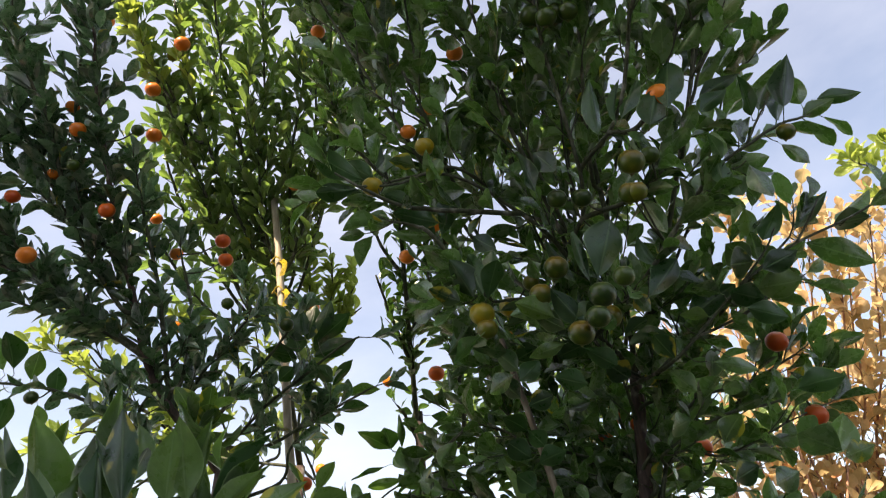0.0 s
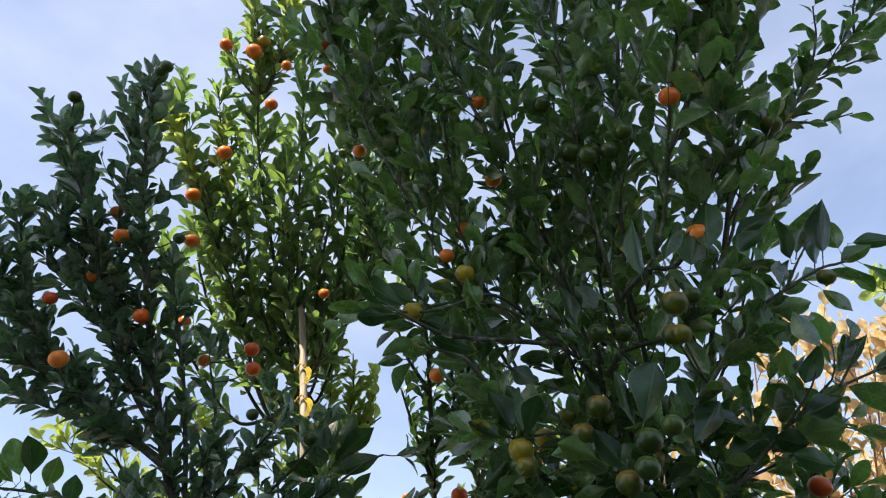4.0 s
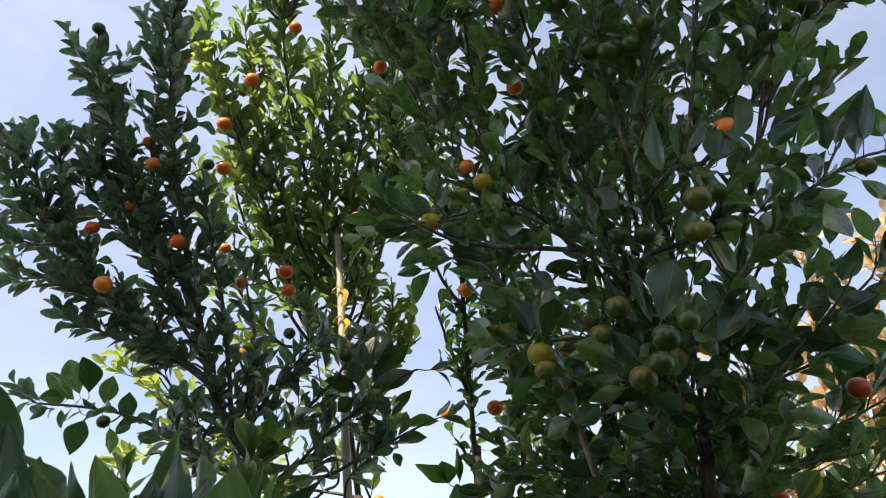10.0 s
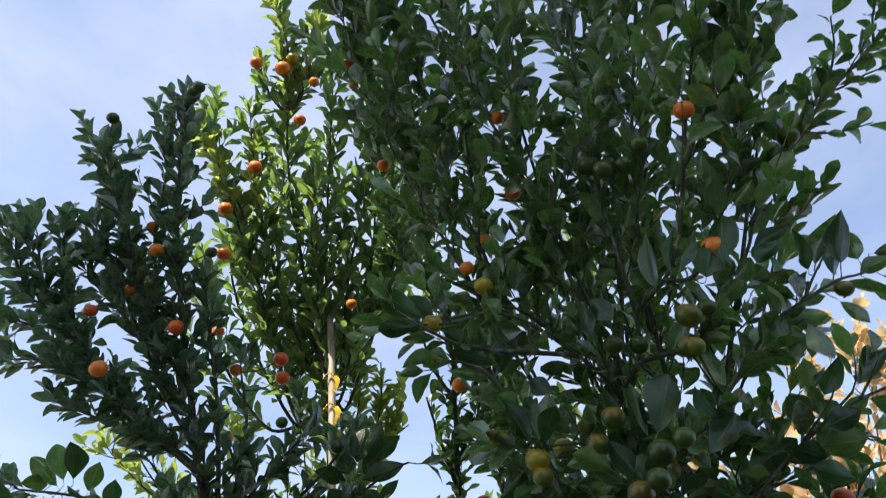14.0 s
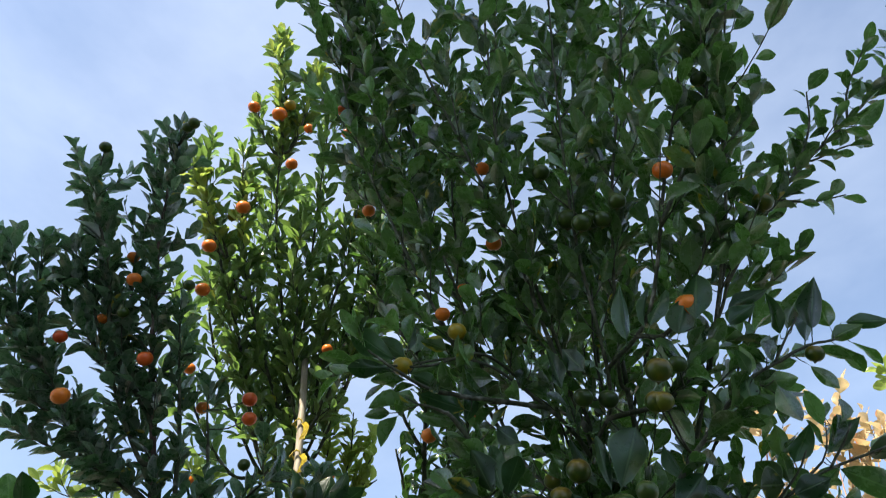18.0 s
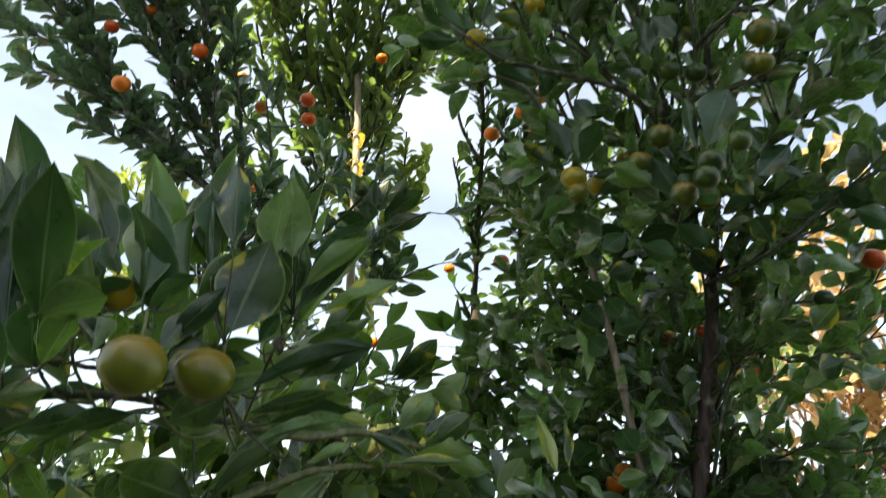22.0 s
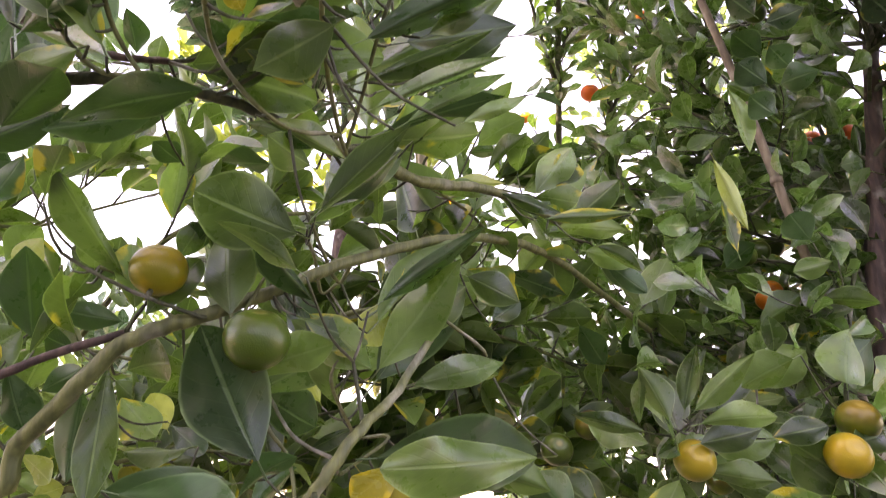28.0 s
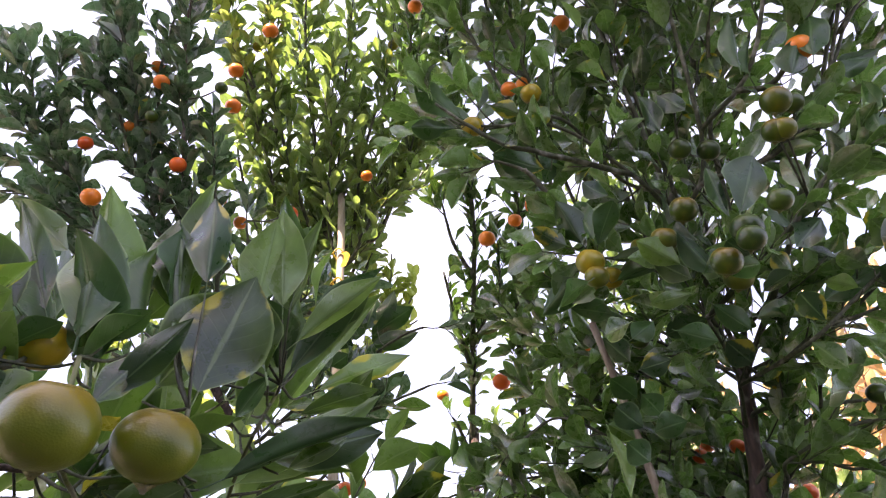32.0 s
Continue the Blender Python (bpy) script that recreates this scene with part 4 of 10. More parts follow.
main.clothe(main.dress(main.limb(0.0026, 0.0016, (0.428, 1.276, 1.459), (0.486, 1.227, 1.536), (0.565, 1.194, 1.590)), 0.014), 40, length=(0.05, 0.10), leaves=(5, 8), spread=0.80)
main.clothe(main.dress(main.limb(0.004, 0.0016, (0.331, 1.025, 2.136), (0.332, 0.888, 2.386), (0.342, 0.747, 2.643), (0.359, 0.583, 2.940), (0.372, 0.449, 3.184)), 0.014), 38, length=(0.06, 0.14), leaves=(6, 10), spread=0.70)
main.clothe(main.dress(main.limb(0.004, 0.0016, (0.290, 1.026, 2.135), (0.242, 0.909, 2.346), (0.210, 0.789, 2.565), (0.203, 0.653, 2.813), (0.225, 0.466, 3.153)), 0.014), 38, length=(0.06, 0.14), leaves=(6, 10), spread=0.70)
main.clothe(main.dress(main.limb(0.004, 0.0016, (0.251, 1.017, 2.152), (0.156, 0.910, 2.345), (0.095, 0.807, 2.532), (0.075, 0.686, 2.752), (0.066, 0.528, 3.040)), 0.014), 38, length=(0.06, 0.14), leaves=(6, 10), spread=0.70)
main.clothe(main.dress(main.limb(0.004, 0.0016, (0.326, 0.988, 2.204), (0.401, 0.866, 2.425), (0.445, 0.752, 2.633), (0.459, 0.617, 2.878), (0.449, 0.464, 3.157)), 0.014), 38, length=(0.06, 0.14), leaves=(6, 10), spread=0.70)
main.clothe(main.dress(main.limb(0.004, 0.0016, (0.193, 0.989, 2.202), (0.071, 0.911, 2.344), (0.005, 0.836, 2.479), (-0.019, 0.737, 2.659), (-0.035, 0.601, 2.908)), 0.014), 38, length=(0.06, 0.14), leaves=(6, 10), spread=0.70)
main.clothe(main.dress(main.limb(0.004, 0.0016, (0.277, 0.969, 2.238), (0.269, 0.867, 2.424), (0.273, 0.735, 2.664), (0.278, 0.584, 2.938)), 0.014), 38, length=(0.06, 0.14), leaves=(6, 10), spread=0.70)
main.clothe(main.dress(main.limb(0.004, 0.0016, (0.337, 1.163, 1.399), (0.373, 1.117, 1.473), (0.412, 1.081, 1.531), (0.449, 1.063, 1.560)), 0.014), 44, length=(0.05, 0.11), leaves=(5, 9), spread=0.80)
main.clothe(main.dress(main.limb(0.004, 0.0016, (0.332, 1.110, 1.484), (0.364, 1.058, 1.567), (0.424, 1.039, 1.598)), 0.014), 44, length=(0.05, 0.11), leaves=(5, 9), spread=0.80)
main.clothe(main.dress(main.limb(0.004, 0.0016, (0.382, 1.197, 1.343), (0.426, 1.150, 1.420), (0.476, 1.121, 1.466)), 0.014), 44, length=(0.05, 0.11), leaves=(5, 9), spread=0.80)
main.clothe(main.dress(main.limb(0.004, 0.0016, (0.313, 1.061, 1.563), (0.355, 1.018, 1.632), (0.413, 1.000, 1.662)), 0.014), 44, length=(0.05, 0.11), leaves=(5, 9), spread=0.80)
main.fruit(-0.008, 0.714, 2.179, 0.0290, "yellow", 0, 0.00, -0.50, 0.60)
main.fruit(-0.086, 0.731, 2.123, 0.0300, "yellow", 0, 0.00, -0.50, 0.60)
main.fruit(0.049, 0.757, 1.922, 0.0330, "yellow", 0, 0.00, -0.50, 0.60)
main.fruit(0.239, 0.611, 2.044, 0.0340, "turning", 0, 0.00, -0.50, 0.60)
main.fruit(0.509, 0.891, 1.915, 0.0330, "red", 0, 0.00, -0.50, 0.60)
main.fruit(0.456, 0.612, 2.084, 0.0240, "turning", 0, 0.00, -0.50, 0.60)
main.fruit(0.282, 0.508, 2.334, 0.0300, "orange", 0, 0.00, -0.50, 0.60)
main.fruit(0.431, 0.532, 2.302, 0.0310, "turning", 0, 0.00, -0.50, 0.60)
main.fruit(0.139, 0.688, 1.944, 0.0310, "turning", 0, 0.00, -0.50, 0.60)
main.fruit(0.173, 0.645, 1.878, 0.0320, "green", 0, 0.00, -0.50, 0.60)
main.fruit(0.015, 0.850, 2.398, 0.0290, "orange", 0, 0.00, -0.50, 0.60)
main.fruit(0.060, 0.740, 2.412, 0.0290, "orange", 0, 0.00, -0.50, 0.60)
main.fruit(-0.027, 0.771, 1.396, 0.0300, "yellow", 0, 0.10, -0.85, 0.30)
main.fruit(0.079, 0.769, 1.401, 0.0320, "yellow", 0, 0.10, -0.85, 0.30)
main.fruit(-0.067, 0.985, 1.447, 0.0320, "turning", 0, 0.10, -0.85, 0.30)
main.fruit(-0.109, 0.921, 1.416, 0.0310, "green", 0, 0.10, -0.85, 0.30)
main.fruit(0.053, 0.755, 1.899, 0.0275, "turning")
main.fruit(0.230, 0.621, 2.003, 0.0289, "turning")
main.fruit(0.308, 0.615, 2.163, 0.0344, "orange")
main.fruit(-0.028, 0.763, 2.257, 0.0250, "orange")
main.fruit(0.160, 0.611, 2.333, 0.0350, "green")
main.fruit(0.195, 0.608, 2.333, 0.0333, "green")
main.fruit(0.163, 0.698, 2.059, 0.0276, "green")
main.fruit(0.197, 0.696, 2.057, 0.0276, "green")
main.fruit(0.186, 0.602, 1.875, 0.0240, "green")
main.fruit(0.150, 0.610, 1.832, 0.0262, "green")
main.fruit(0.137, 0.638, 1.828, 0.0294, "turning")
main.fruit(0.528, 0.898, 1.801, 0.0323, "red")
main.fruit(0.276, 0.631, 2.071, 0.0249, "green")
main.fruit(0.132, 0.805, 1.993, 0.0242, "turning")
main.fruit(0.418, 0.882, 1.841, 0.0275, "green")
main.fruit(0.345, 0.425, 2.465, 0.0255, "green")
main.fruit(0.116, 0.568, 2.395, 0.0286, "green")
main.fruit(0.030, 0.627, 2.480, 0.0254, "orange")
main.fruit(0.168, 0.577, 2.285, 0.0300, "green")
main.fruit(0.199, 0.571, 2.289, 0.0283, "green")
main.fruit(0.220, 0.551, 2.309, 0.0267, "green")
main.fruit(0.236, 0.615, 2.000, 0.0262, "turning")
main.fruit(0.151, 1.027, 1.660, 0.0299, "green")
main.fruit(0.124, 1.043, 1.670, 0.0307, "green")
main.fruit(-0.075, 0.950, 1.441, 0.0258, "turning")
main.fruit(0.104, 0.794, 1.429, 0.0319, "turning")
main.fruit(0.189, 1.095, 1.632, 0.0289, "orange")
main.fruit(0.207, 1.356, 2.193, 0.0332, "orange")
main.fruit(0.120, 0.712, 1.920, 0.0301, "turning")
main.fruit(0.212, 0.749, 1.903, 0.0333, "turning")
main.fruit(0.107, 0.859, 1.985, 0.0329, "yellow")
main.fruit(0.164, 0.951, 1.952, 0.0276, "green")
main.fruit(0.173, 1.253, 2.130, 0.0340, "orange")
main.fruit(0.160, 1.043, 1.603, 0.0272, "orange")
main.fruit(0.111, 0.967, 1.630, 0.0255, "green")
main.fruit(0.063, 1.161, 1.347, 0.0299, "green")
main.fruit(0.064, 1.177, 1.379, 0.0307, "green")
main.fruit(0.173, 1.220, 1.286, 0.0289, "green")
main.fruit(0.067, 1.224, 1.251, 0.0289, "green")
main.fruit(0.212, 0.967, 1.296, 0.0357, "green")
main.fruit(0.023, 0.873, 1.388, 0.0240, "turning")
main.fruit(0.231, 1.165, 1.720, 0.0333, "green")
main.fruit(0.510, 1.250, 1.866, 0.0374, "red")
main.fruit(0.342, 1.208, 1.924, 0.0281, "red")
main.fruit(0.288, 1.124, 1.864, 0.0240, "red")
main.fruit(0.343, 1.111, 1.876, 0.0240, "red")
main.set_leaf((-0.015, 0.839, 1.412), (-0.11, 0.40, 0.91), (0.46, 0.83, -0.31), 0.072, 0.033, 0, M_LEAF_NEAR)
main.set_leaf((-0.014, 0.847, 1.418), (-0.32, 0.41, 0.85), (0.08, 0.91, -0.40), 0.072, 0.017, 5, M_LEAF_NEAR)
main.set_leaf((0.004, 0.885, 1.444), (0.38, 0.41, 0.83), (-0.26, 0.91, -0.33), 0.078, 0.023, 1, M_LEAF_NEAR)
main.set_leaf((-0.009, 0.826, 1.430), (0.72, 0.36, 0.59), (-0.03, 0.87, -0.49), 0.101, 0.030, 5, M_LEAF_NEAR)
main.set_leaf((-0.020, 0.785, 1.408), (0.86, 0.49, 0.12), (-0.51, 0.85, 0.16), 0.081, 0.031, 5, M_LEAF_NEAR)
main.set_leaf((0.001, 0.827, 1.425), (0.93, 0.29, 0.22), (-0.36, 0.75, 0.56), 0.070, 0.020, 0, M_LEAF_NEAR)
main.set_leaf((-0.026, 0.879, 1.416), (-0.73, 0.60, 0.33), (0.38, 0.75, -0.53), 0.071, 0.028, 5, M_LEAF_NEAR)
main.set_leaf((-0.033, 0.791, 1.389), (0.11, 0.79, -0.60), (0.53, 0.46, 0.71), 0.046, 0.034, 5, M_LEAF_NEAR)
main.set_leaf((-0.010, 0.795, 1.390), (0.88, 0.45, -0.15), (-0.29, 0.77, 0.57), 0.076, 0.022, 3, M_LEAF_NEAR)
main.set_leaf((0.056, 0.871, 1.464), (0.81, -0.14, 0.57), (-0.02, 0.97, 0.26), 0.062, 0.038, 5, M_LEAF_NEAR)
main.set_leaf((0.090, 0.807, 1.426), (-0.55, 0.83, 0.12), (0.46, 0.42, -0.78), 0.061, 0.028, 5, M_LEAF_NEAR)
main.set_leaf((0.115, 0.821, 1.456), (0.34, 0.51, 0.79), (-0.12, 0.86, -0.50), 0.069, 0.045, 1, M_LEAF_NEAR)
main.set_leaf((0.180, 0.867, 1.511), (-0.98, 0.21, -0.00), (0.19, 0.90, -0.40), 0.056, 0.018, 0, M_LEAF_NEAR)
main.set_leaf((0.085, 0.784, 1.372), (-0.76, 0.07, 0.64), (0.24, 0.95, 0.19), 0.049, 0.032, 5, M_LEAF_NEAR)
main.set_leaf((0.081, 0.772, 1.408), (0.90, 0.35, 0.26), (-0.31, 0.93, -0.20), 0.049, 0.023, 2, M_LEAF_NEAR)
main.set_leaf((0.082, 0.908, 1.529), (0.84, -0.08, 0.53), (-0.24, 0.83, 0.51), 0.064, 0.030, 2, M_LEAF_NEAR)
main.set_leaf((0.156, 0.870, 1.588), (-0.96, 0.15, -0.25), (0.11, 0.98, 0.18), 0.042, 0.023, 4, M_LEAF_NEAR)
main.set_leaf((0.141, 0.897, 1.557), (0.91, -0.39, -0.12), (0.39, 0.72, 0.57), 0.055, 0.026, 1, M_LEAF_NEAR)
main.set_leaf((-0.122, 0.963, 1.401), (0.86, -0.25, -0.45), (0.30, 0.95, 0.05), 0.072, 0.040, 5, M_LEAF_NEAR)
main.set_leaf((-0.130, 0.965, 1.431), (0.63, 0.25, 0.74), (-0.69, 0.61, 0.38), 0.064, 0.025, 1, M_LEAF_NEAR)
main.set_leaf((-0.050, 1.008, 1.469), (-0.20, -0.73, 0.65), (-0.51, 0.65, 0.57), 0.072, 0.020, 5, M_LEAF_NEAR)
main.set_leaf((-0.051, 0.903, 1.574), (0.28, -0.80, 0.53), (-0.03, 0.54, 0.84), 0.041, 0.022, 3, M_LEAF_NEAR)
main.set_leaf((-0.073, 0.859, 1.597), (0.64, 0.72, -0.25), (-0.04, 0.35, 0.94), 0.063, 0.024, 3, M_LEAF_NEAR)
main.set_leaf((-0.045, 0.959, 1.376), (-0.36, 0.82, 0.43), (0.56, 0.57, -0.61), 0.054, 0.035, 5, M_LEAF_NEAR)
main.set_leaf((-0.010, 0.990, 1.516), (0.87, 0.47, 0.11), (-0.44, 0.68, 0.59), 0.085, 0.028, 1, M_LEAF_NEAR)
main.set_leaf((0.087, 0.975, 1.563), (-0.54, -0.27, 0.80), (0.03, 0.94, 0.34), 0.045, 0.031, 5, M_LEAF_NEAR)
main.set_leaf((0.112, 0.915, 1.468), (-0.79, 0.60, -0.12), (0.60, 0.71, -0.37), 0.055, 0.028, 5, M_LEAF_NEAR)
main.set_leaf((0.096, 0.837, 1.744), (-0.86, -0.10, 0.49), (0.28, 0.72, 0.64), 0.038, 0.023, 1, M_LEAF_NEAR)
main.set_leaf((0.057, 0.816, 1.752), (0.32, 0.25, -0.91), (0.63, 0.67, 0.40), 0.077, 0.021, 1, M_LEAF_NEAR)
main.set_leaf((0.151, 0.856, 1.459), (0.72, 0.39, 0.57), (-0.55, 0.82, 0.13), 0.063, 0.030, 5, M_LEAF_NEAR)
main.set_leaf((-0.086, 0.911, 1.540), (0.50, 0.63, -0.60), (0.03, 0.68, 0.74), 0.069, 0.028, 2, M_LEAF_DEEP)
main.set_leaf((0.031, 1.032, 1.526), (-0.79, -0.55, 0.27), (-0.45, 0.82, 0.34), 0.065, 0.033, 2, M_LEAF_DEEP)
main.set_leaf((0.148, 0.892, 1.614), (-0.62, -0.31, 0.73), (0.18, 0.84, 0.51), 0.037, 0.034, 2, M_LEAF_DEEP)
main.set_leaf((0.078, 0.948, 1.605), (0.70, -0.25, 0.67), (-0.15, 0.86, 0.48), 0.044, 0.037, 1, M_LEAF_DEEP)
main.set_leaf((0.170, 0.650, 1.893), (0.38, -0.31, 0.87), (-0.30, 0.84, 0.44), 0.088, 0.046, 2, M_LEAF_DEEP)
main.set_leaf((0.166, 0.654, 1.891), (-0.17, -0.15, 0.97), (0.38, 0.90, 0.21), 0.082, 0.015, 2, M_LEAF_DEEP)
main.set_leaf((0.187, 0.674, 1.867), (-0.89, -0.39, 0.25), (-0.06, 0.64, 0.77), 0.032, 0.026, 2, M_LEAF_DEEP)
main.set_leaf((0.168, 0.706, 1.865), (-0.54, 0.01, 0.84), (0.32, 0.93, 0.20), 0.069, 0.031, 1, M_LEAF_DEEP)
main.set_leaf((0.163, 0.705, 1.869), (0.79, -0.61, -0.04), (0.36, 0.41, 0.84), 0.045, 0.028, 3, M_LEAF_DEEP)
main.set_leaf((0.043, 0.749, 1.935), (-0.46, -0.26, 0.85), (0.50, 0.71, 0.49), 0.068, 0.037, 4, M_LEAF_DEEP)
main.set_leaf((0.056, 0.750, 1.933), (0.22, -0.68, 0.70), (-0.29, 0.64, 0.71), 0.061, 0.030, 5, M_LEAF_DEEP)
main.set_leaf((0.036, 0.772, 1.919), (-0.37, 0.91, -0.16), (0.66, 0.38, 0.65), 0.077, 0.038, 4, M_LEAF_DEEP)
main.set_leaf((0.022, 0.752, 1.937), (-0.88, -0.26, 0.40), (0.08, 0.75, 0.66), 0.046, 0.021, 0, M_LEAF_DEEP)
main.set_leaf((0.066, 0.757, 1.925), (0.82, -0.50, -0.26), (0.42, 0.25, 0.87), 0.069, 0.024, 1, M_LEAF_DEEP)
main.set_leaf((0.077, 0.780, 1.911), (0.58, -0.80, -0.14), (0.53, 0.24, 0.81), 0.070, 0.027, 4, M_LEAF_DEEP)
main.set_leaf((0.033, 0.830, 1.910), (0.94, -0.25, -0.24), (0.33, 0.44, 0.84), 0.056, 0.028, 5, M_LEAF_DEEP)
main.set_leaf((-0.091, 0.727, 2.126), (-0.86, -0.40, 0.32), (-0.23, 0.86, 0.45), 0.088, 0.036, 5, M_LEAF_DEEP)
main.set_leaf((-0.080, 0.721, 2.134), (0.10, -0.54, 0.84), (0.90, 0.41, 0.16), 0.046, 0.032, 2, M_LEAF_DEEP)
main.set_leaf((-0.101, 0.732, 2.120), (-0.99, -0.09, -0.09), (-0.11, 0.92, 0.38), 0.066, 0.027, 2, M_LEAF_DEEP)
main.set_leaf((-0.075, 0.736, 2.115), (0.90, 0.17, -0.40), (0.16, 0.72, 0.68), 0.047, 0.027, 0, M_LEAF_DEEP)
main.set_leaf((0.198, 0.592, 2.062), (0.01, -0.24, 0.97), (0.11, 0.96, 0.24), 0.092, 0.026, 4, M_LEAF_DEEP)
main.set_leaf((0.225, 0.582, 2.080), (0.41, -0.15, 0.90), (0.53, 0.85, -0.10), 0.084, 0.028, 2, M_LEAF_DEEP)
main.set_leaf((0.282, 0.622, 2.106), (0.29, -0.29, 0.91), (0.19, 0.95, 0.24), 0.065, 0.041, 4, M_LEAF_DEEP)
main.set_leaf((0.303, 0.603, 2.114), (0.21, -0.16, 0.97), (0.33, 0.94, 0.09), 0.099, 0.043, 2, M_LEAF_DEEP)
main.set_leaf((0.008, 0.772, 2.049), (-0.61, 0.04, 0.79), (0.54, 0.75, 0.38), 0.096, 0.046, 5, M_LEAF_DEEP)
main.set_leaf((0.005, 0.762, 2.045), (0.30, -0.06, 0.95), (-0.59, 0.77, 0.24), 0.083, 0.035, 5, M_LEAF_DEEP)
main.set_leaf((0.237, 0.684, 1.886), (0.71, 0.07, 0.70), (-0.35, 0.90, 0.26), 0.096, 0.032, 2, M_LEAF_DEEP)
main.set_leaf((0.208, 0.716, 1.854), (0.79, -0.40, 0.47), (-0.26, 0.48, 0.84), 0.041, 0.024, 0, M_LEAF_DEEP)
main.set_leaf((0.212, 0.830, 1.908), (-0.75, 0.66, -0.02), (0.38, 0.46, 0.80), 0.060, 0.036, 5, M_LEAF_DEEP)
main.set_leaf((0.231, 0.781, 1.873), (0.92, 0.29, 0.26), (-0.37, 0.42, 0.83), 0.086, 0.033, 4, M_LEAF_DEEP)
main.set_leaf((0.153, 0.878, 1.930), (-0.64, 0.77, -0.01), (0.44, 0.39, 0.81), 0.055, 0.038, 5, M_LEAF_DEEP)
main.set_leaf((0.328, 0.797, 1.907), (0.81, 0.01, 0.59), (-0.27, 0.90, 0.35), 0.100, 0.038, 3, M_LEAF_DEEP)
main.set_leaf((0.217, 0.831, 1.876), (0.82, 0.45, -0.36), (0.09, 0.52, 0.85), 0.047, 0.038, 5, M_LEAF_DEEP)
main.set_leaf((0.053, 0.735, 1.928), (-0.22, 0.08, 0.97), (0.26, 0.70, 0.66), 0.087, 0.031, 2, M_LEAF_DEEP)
main.set_leaf((0.064, 0.744, 1.933), (0.18, 0.08, 0.98), (-0.27, 0.71, 0.65), 0.094, 0.028, 8, M_LEAF)
main.set_leaf((0.047, 0.745, 1.889), (-0.79, -0.04, -0.61), (-0.32, 0.55, 0.77), 0.077, 0.033, 9, M_LEAF_DEEP)
main.set_leaf((0.068, 0.717, 1.894), (0.96, 0.12, 0.27), (-0.04, 0.92, 0.40), 0.081, 0.026, 2, M_LEAF)
main.set_leaf((0.138, 0.715, 1.884), (-0.89, -0.21, 0.41), (0.57, 0.64, 0.52), 0.064, 0.030, 7, M_LEAF_NEAR)
main.set_leaf((0.146, 0.722, 1.858), (-0.95, 0.22, -0.22), (0.20, 0.87, 0.46), 0.055, 0.019, 11, M_LEAF_NEAR)
main.set_leaf((0.182, 0.749, 1.949), (-0.36, 0.12, 0.93), (-0.04, 0.81, 0.59), 0.089, 0.020, 7, M_LEAF_DEEP)
main.set_leaf((0.193, 0.713, 1.908), (-0.71, -0.10, -0.70), (0.30, 0.46, 0.84), 0.056, 0.034, 8, M_LEAF_DEEP)
main.set_leaf((0.148, 0.722, 1.872), (-0.74, 0.16, 0.65), (0.14, 0.69, 0.71), 0.052, 0.029, 11, M_LEAF_NEAR)
main.set_leaf((0.235, 0.712, 1.915), (0.68, 0.38, -0.63), (-0.19, 0.64, 0.74), 0.034, 0.024, 6, M_LEAF)
main.set_leaf((0.288, 0.725, 1.956), (-0.41, 0.04, 0.91), (-0.33, 0.64, 0.69), 0.056, 0.028, 7, M_LEAF_DEEP)
main.set_leaf((0.163, 0.740, 1.860), (0.83, 0.21, -0.52), (0.58, 0.63, 0.52), 0.054, 0.026, 2, M_LEAF_DEEP)
main.set_leaf((0.079, 0.741, 1.831), (-0.79, -0.21, -0.57), (0.25, 0.69, 0.68), 0.050, 0.026, 6, M_LEAF)
main.set_leaf((0.120, 0.748, 1.827), (0.87, -0.23, -0.43), (-0.03, 0.65, 0.76), 0.047, 0.028, 8, M_LEAF_DEEP)
main.set_leaf((0.026, 0.747, 1.935), (-0.88, 0.03, 0.47), (-0.20, 0.78, 0.59), 0.042, 0.027, 6, M_LEAF_NEAR)
main.set_leaf((0.230, 0.669, 2.161), (-0.08, -0.07, 0.99), (0.20, 0.77, 0.61), 0.075, 0.026, 2, M_LEAF)
main.set_leaf((0.248, 0.641, 2.134), (0.21, 0.07, 0.97), (0.06, 0.42, 0.91), 0.091, 0.020, 7, M_LEAF_DEEP)
main.set_leaf((0.396, 0.679, 2.230), (0.64, 0.03, 0.77), (0.62, 0.45, 0.65), 0.114, 0.024, 11, M_LEAF_NEAR)
main.set_leaf((0.388, 0.665, 2.198), (0.75, 0.08, 0.66), (-0.11, 0.64, 0.76), 0.096, 0.021, 9, M_LEAF_DEEP)
main.set_leaf((0.373, 0.646, 2.155), (0.65, 0.15, 0.75), (0.42, 0.36, 0.83), 0.073, 0.025, 9, M_LEAF_DEEP)
main.set_leaf((0.368, 0.659, 2.141), (0.98, -0.18, 0.06), (0.25, 0.44, 0.86), 0.031, 0.020, 2, M_LEAF_NEAR)
main.set_leaf((0.380, 0.665, 2.253), (0.64, -0.00, 0.77), (0.17, 0.40, 0.90), 0.093, 0.024, 2, M_LEAF_DEEP)
main.set_leaf((0.156, 0.643, 2.057), (-0.46, 0.14, 0.88), (0.01, 0.81, 0.59), 0.058, 0.030, 8, M_LEAF_DEEP)
main.set_leaf((0.127, 0.662, 2.036), (-0.12, 0.06, 0.99), (0.34, 0.38, 0.86), 0.081, 0.027, 11, M_LEAF_DEEP)
main.set_leaf((-0.078, 0.758, 2.155), (-0.80, -0.06, 0.59), (-0.32, 0.67, 0.67), 0.067, 0.033, 8, M_LEAF_DEEP)
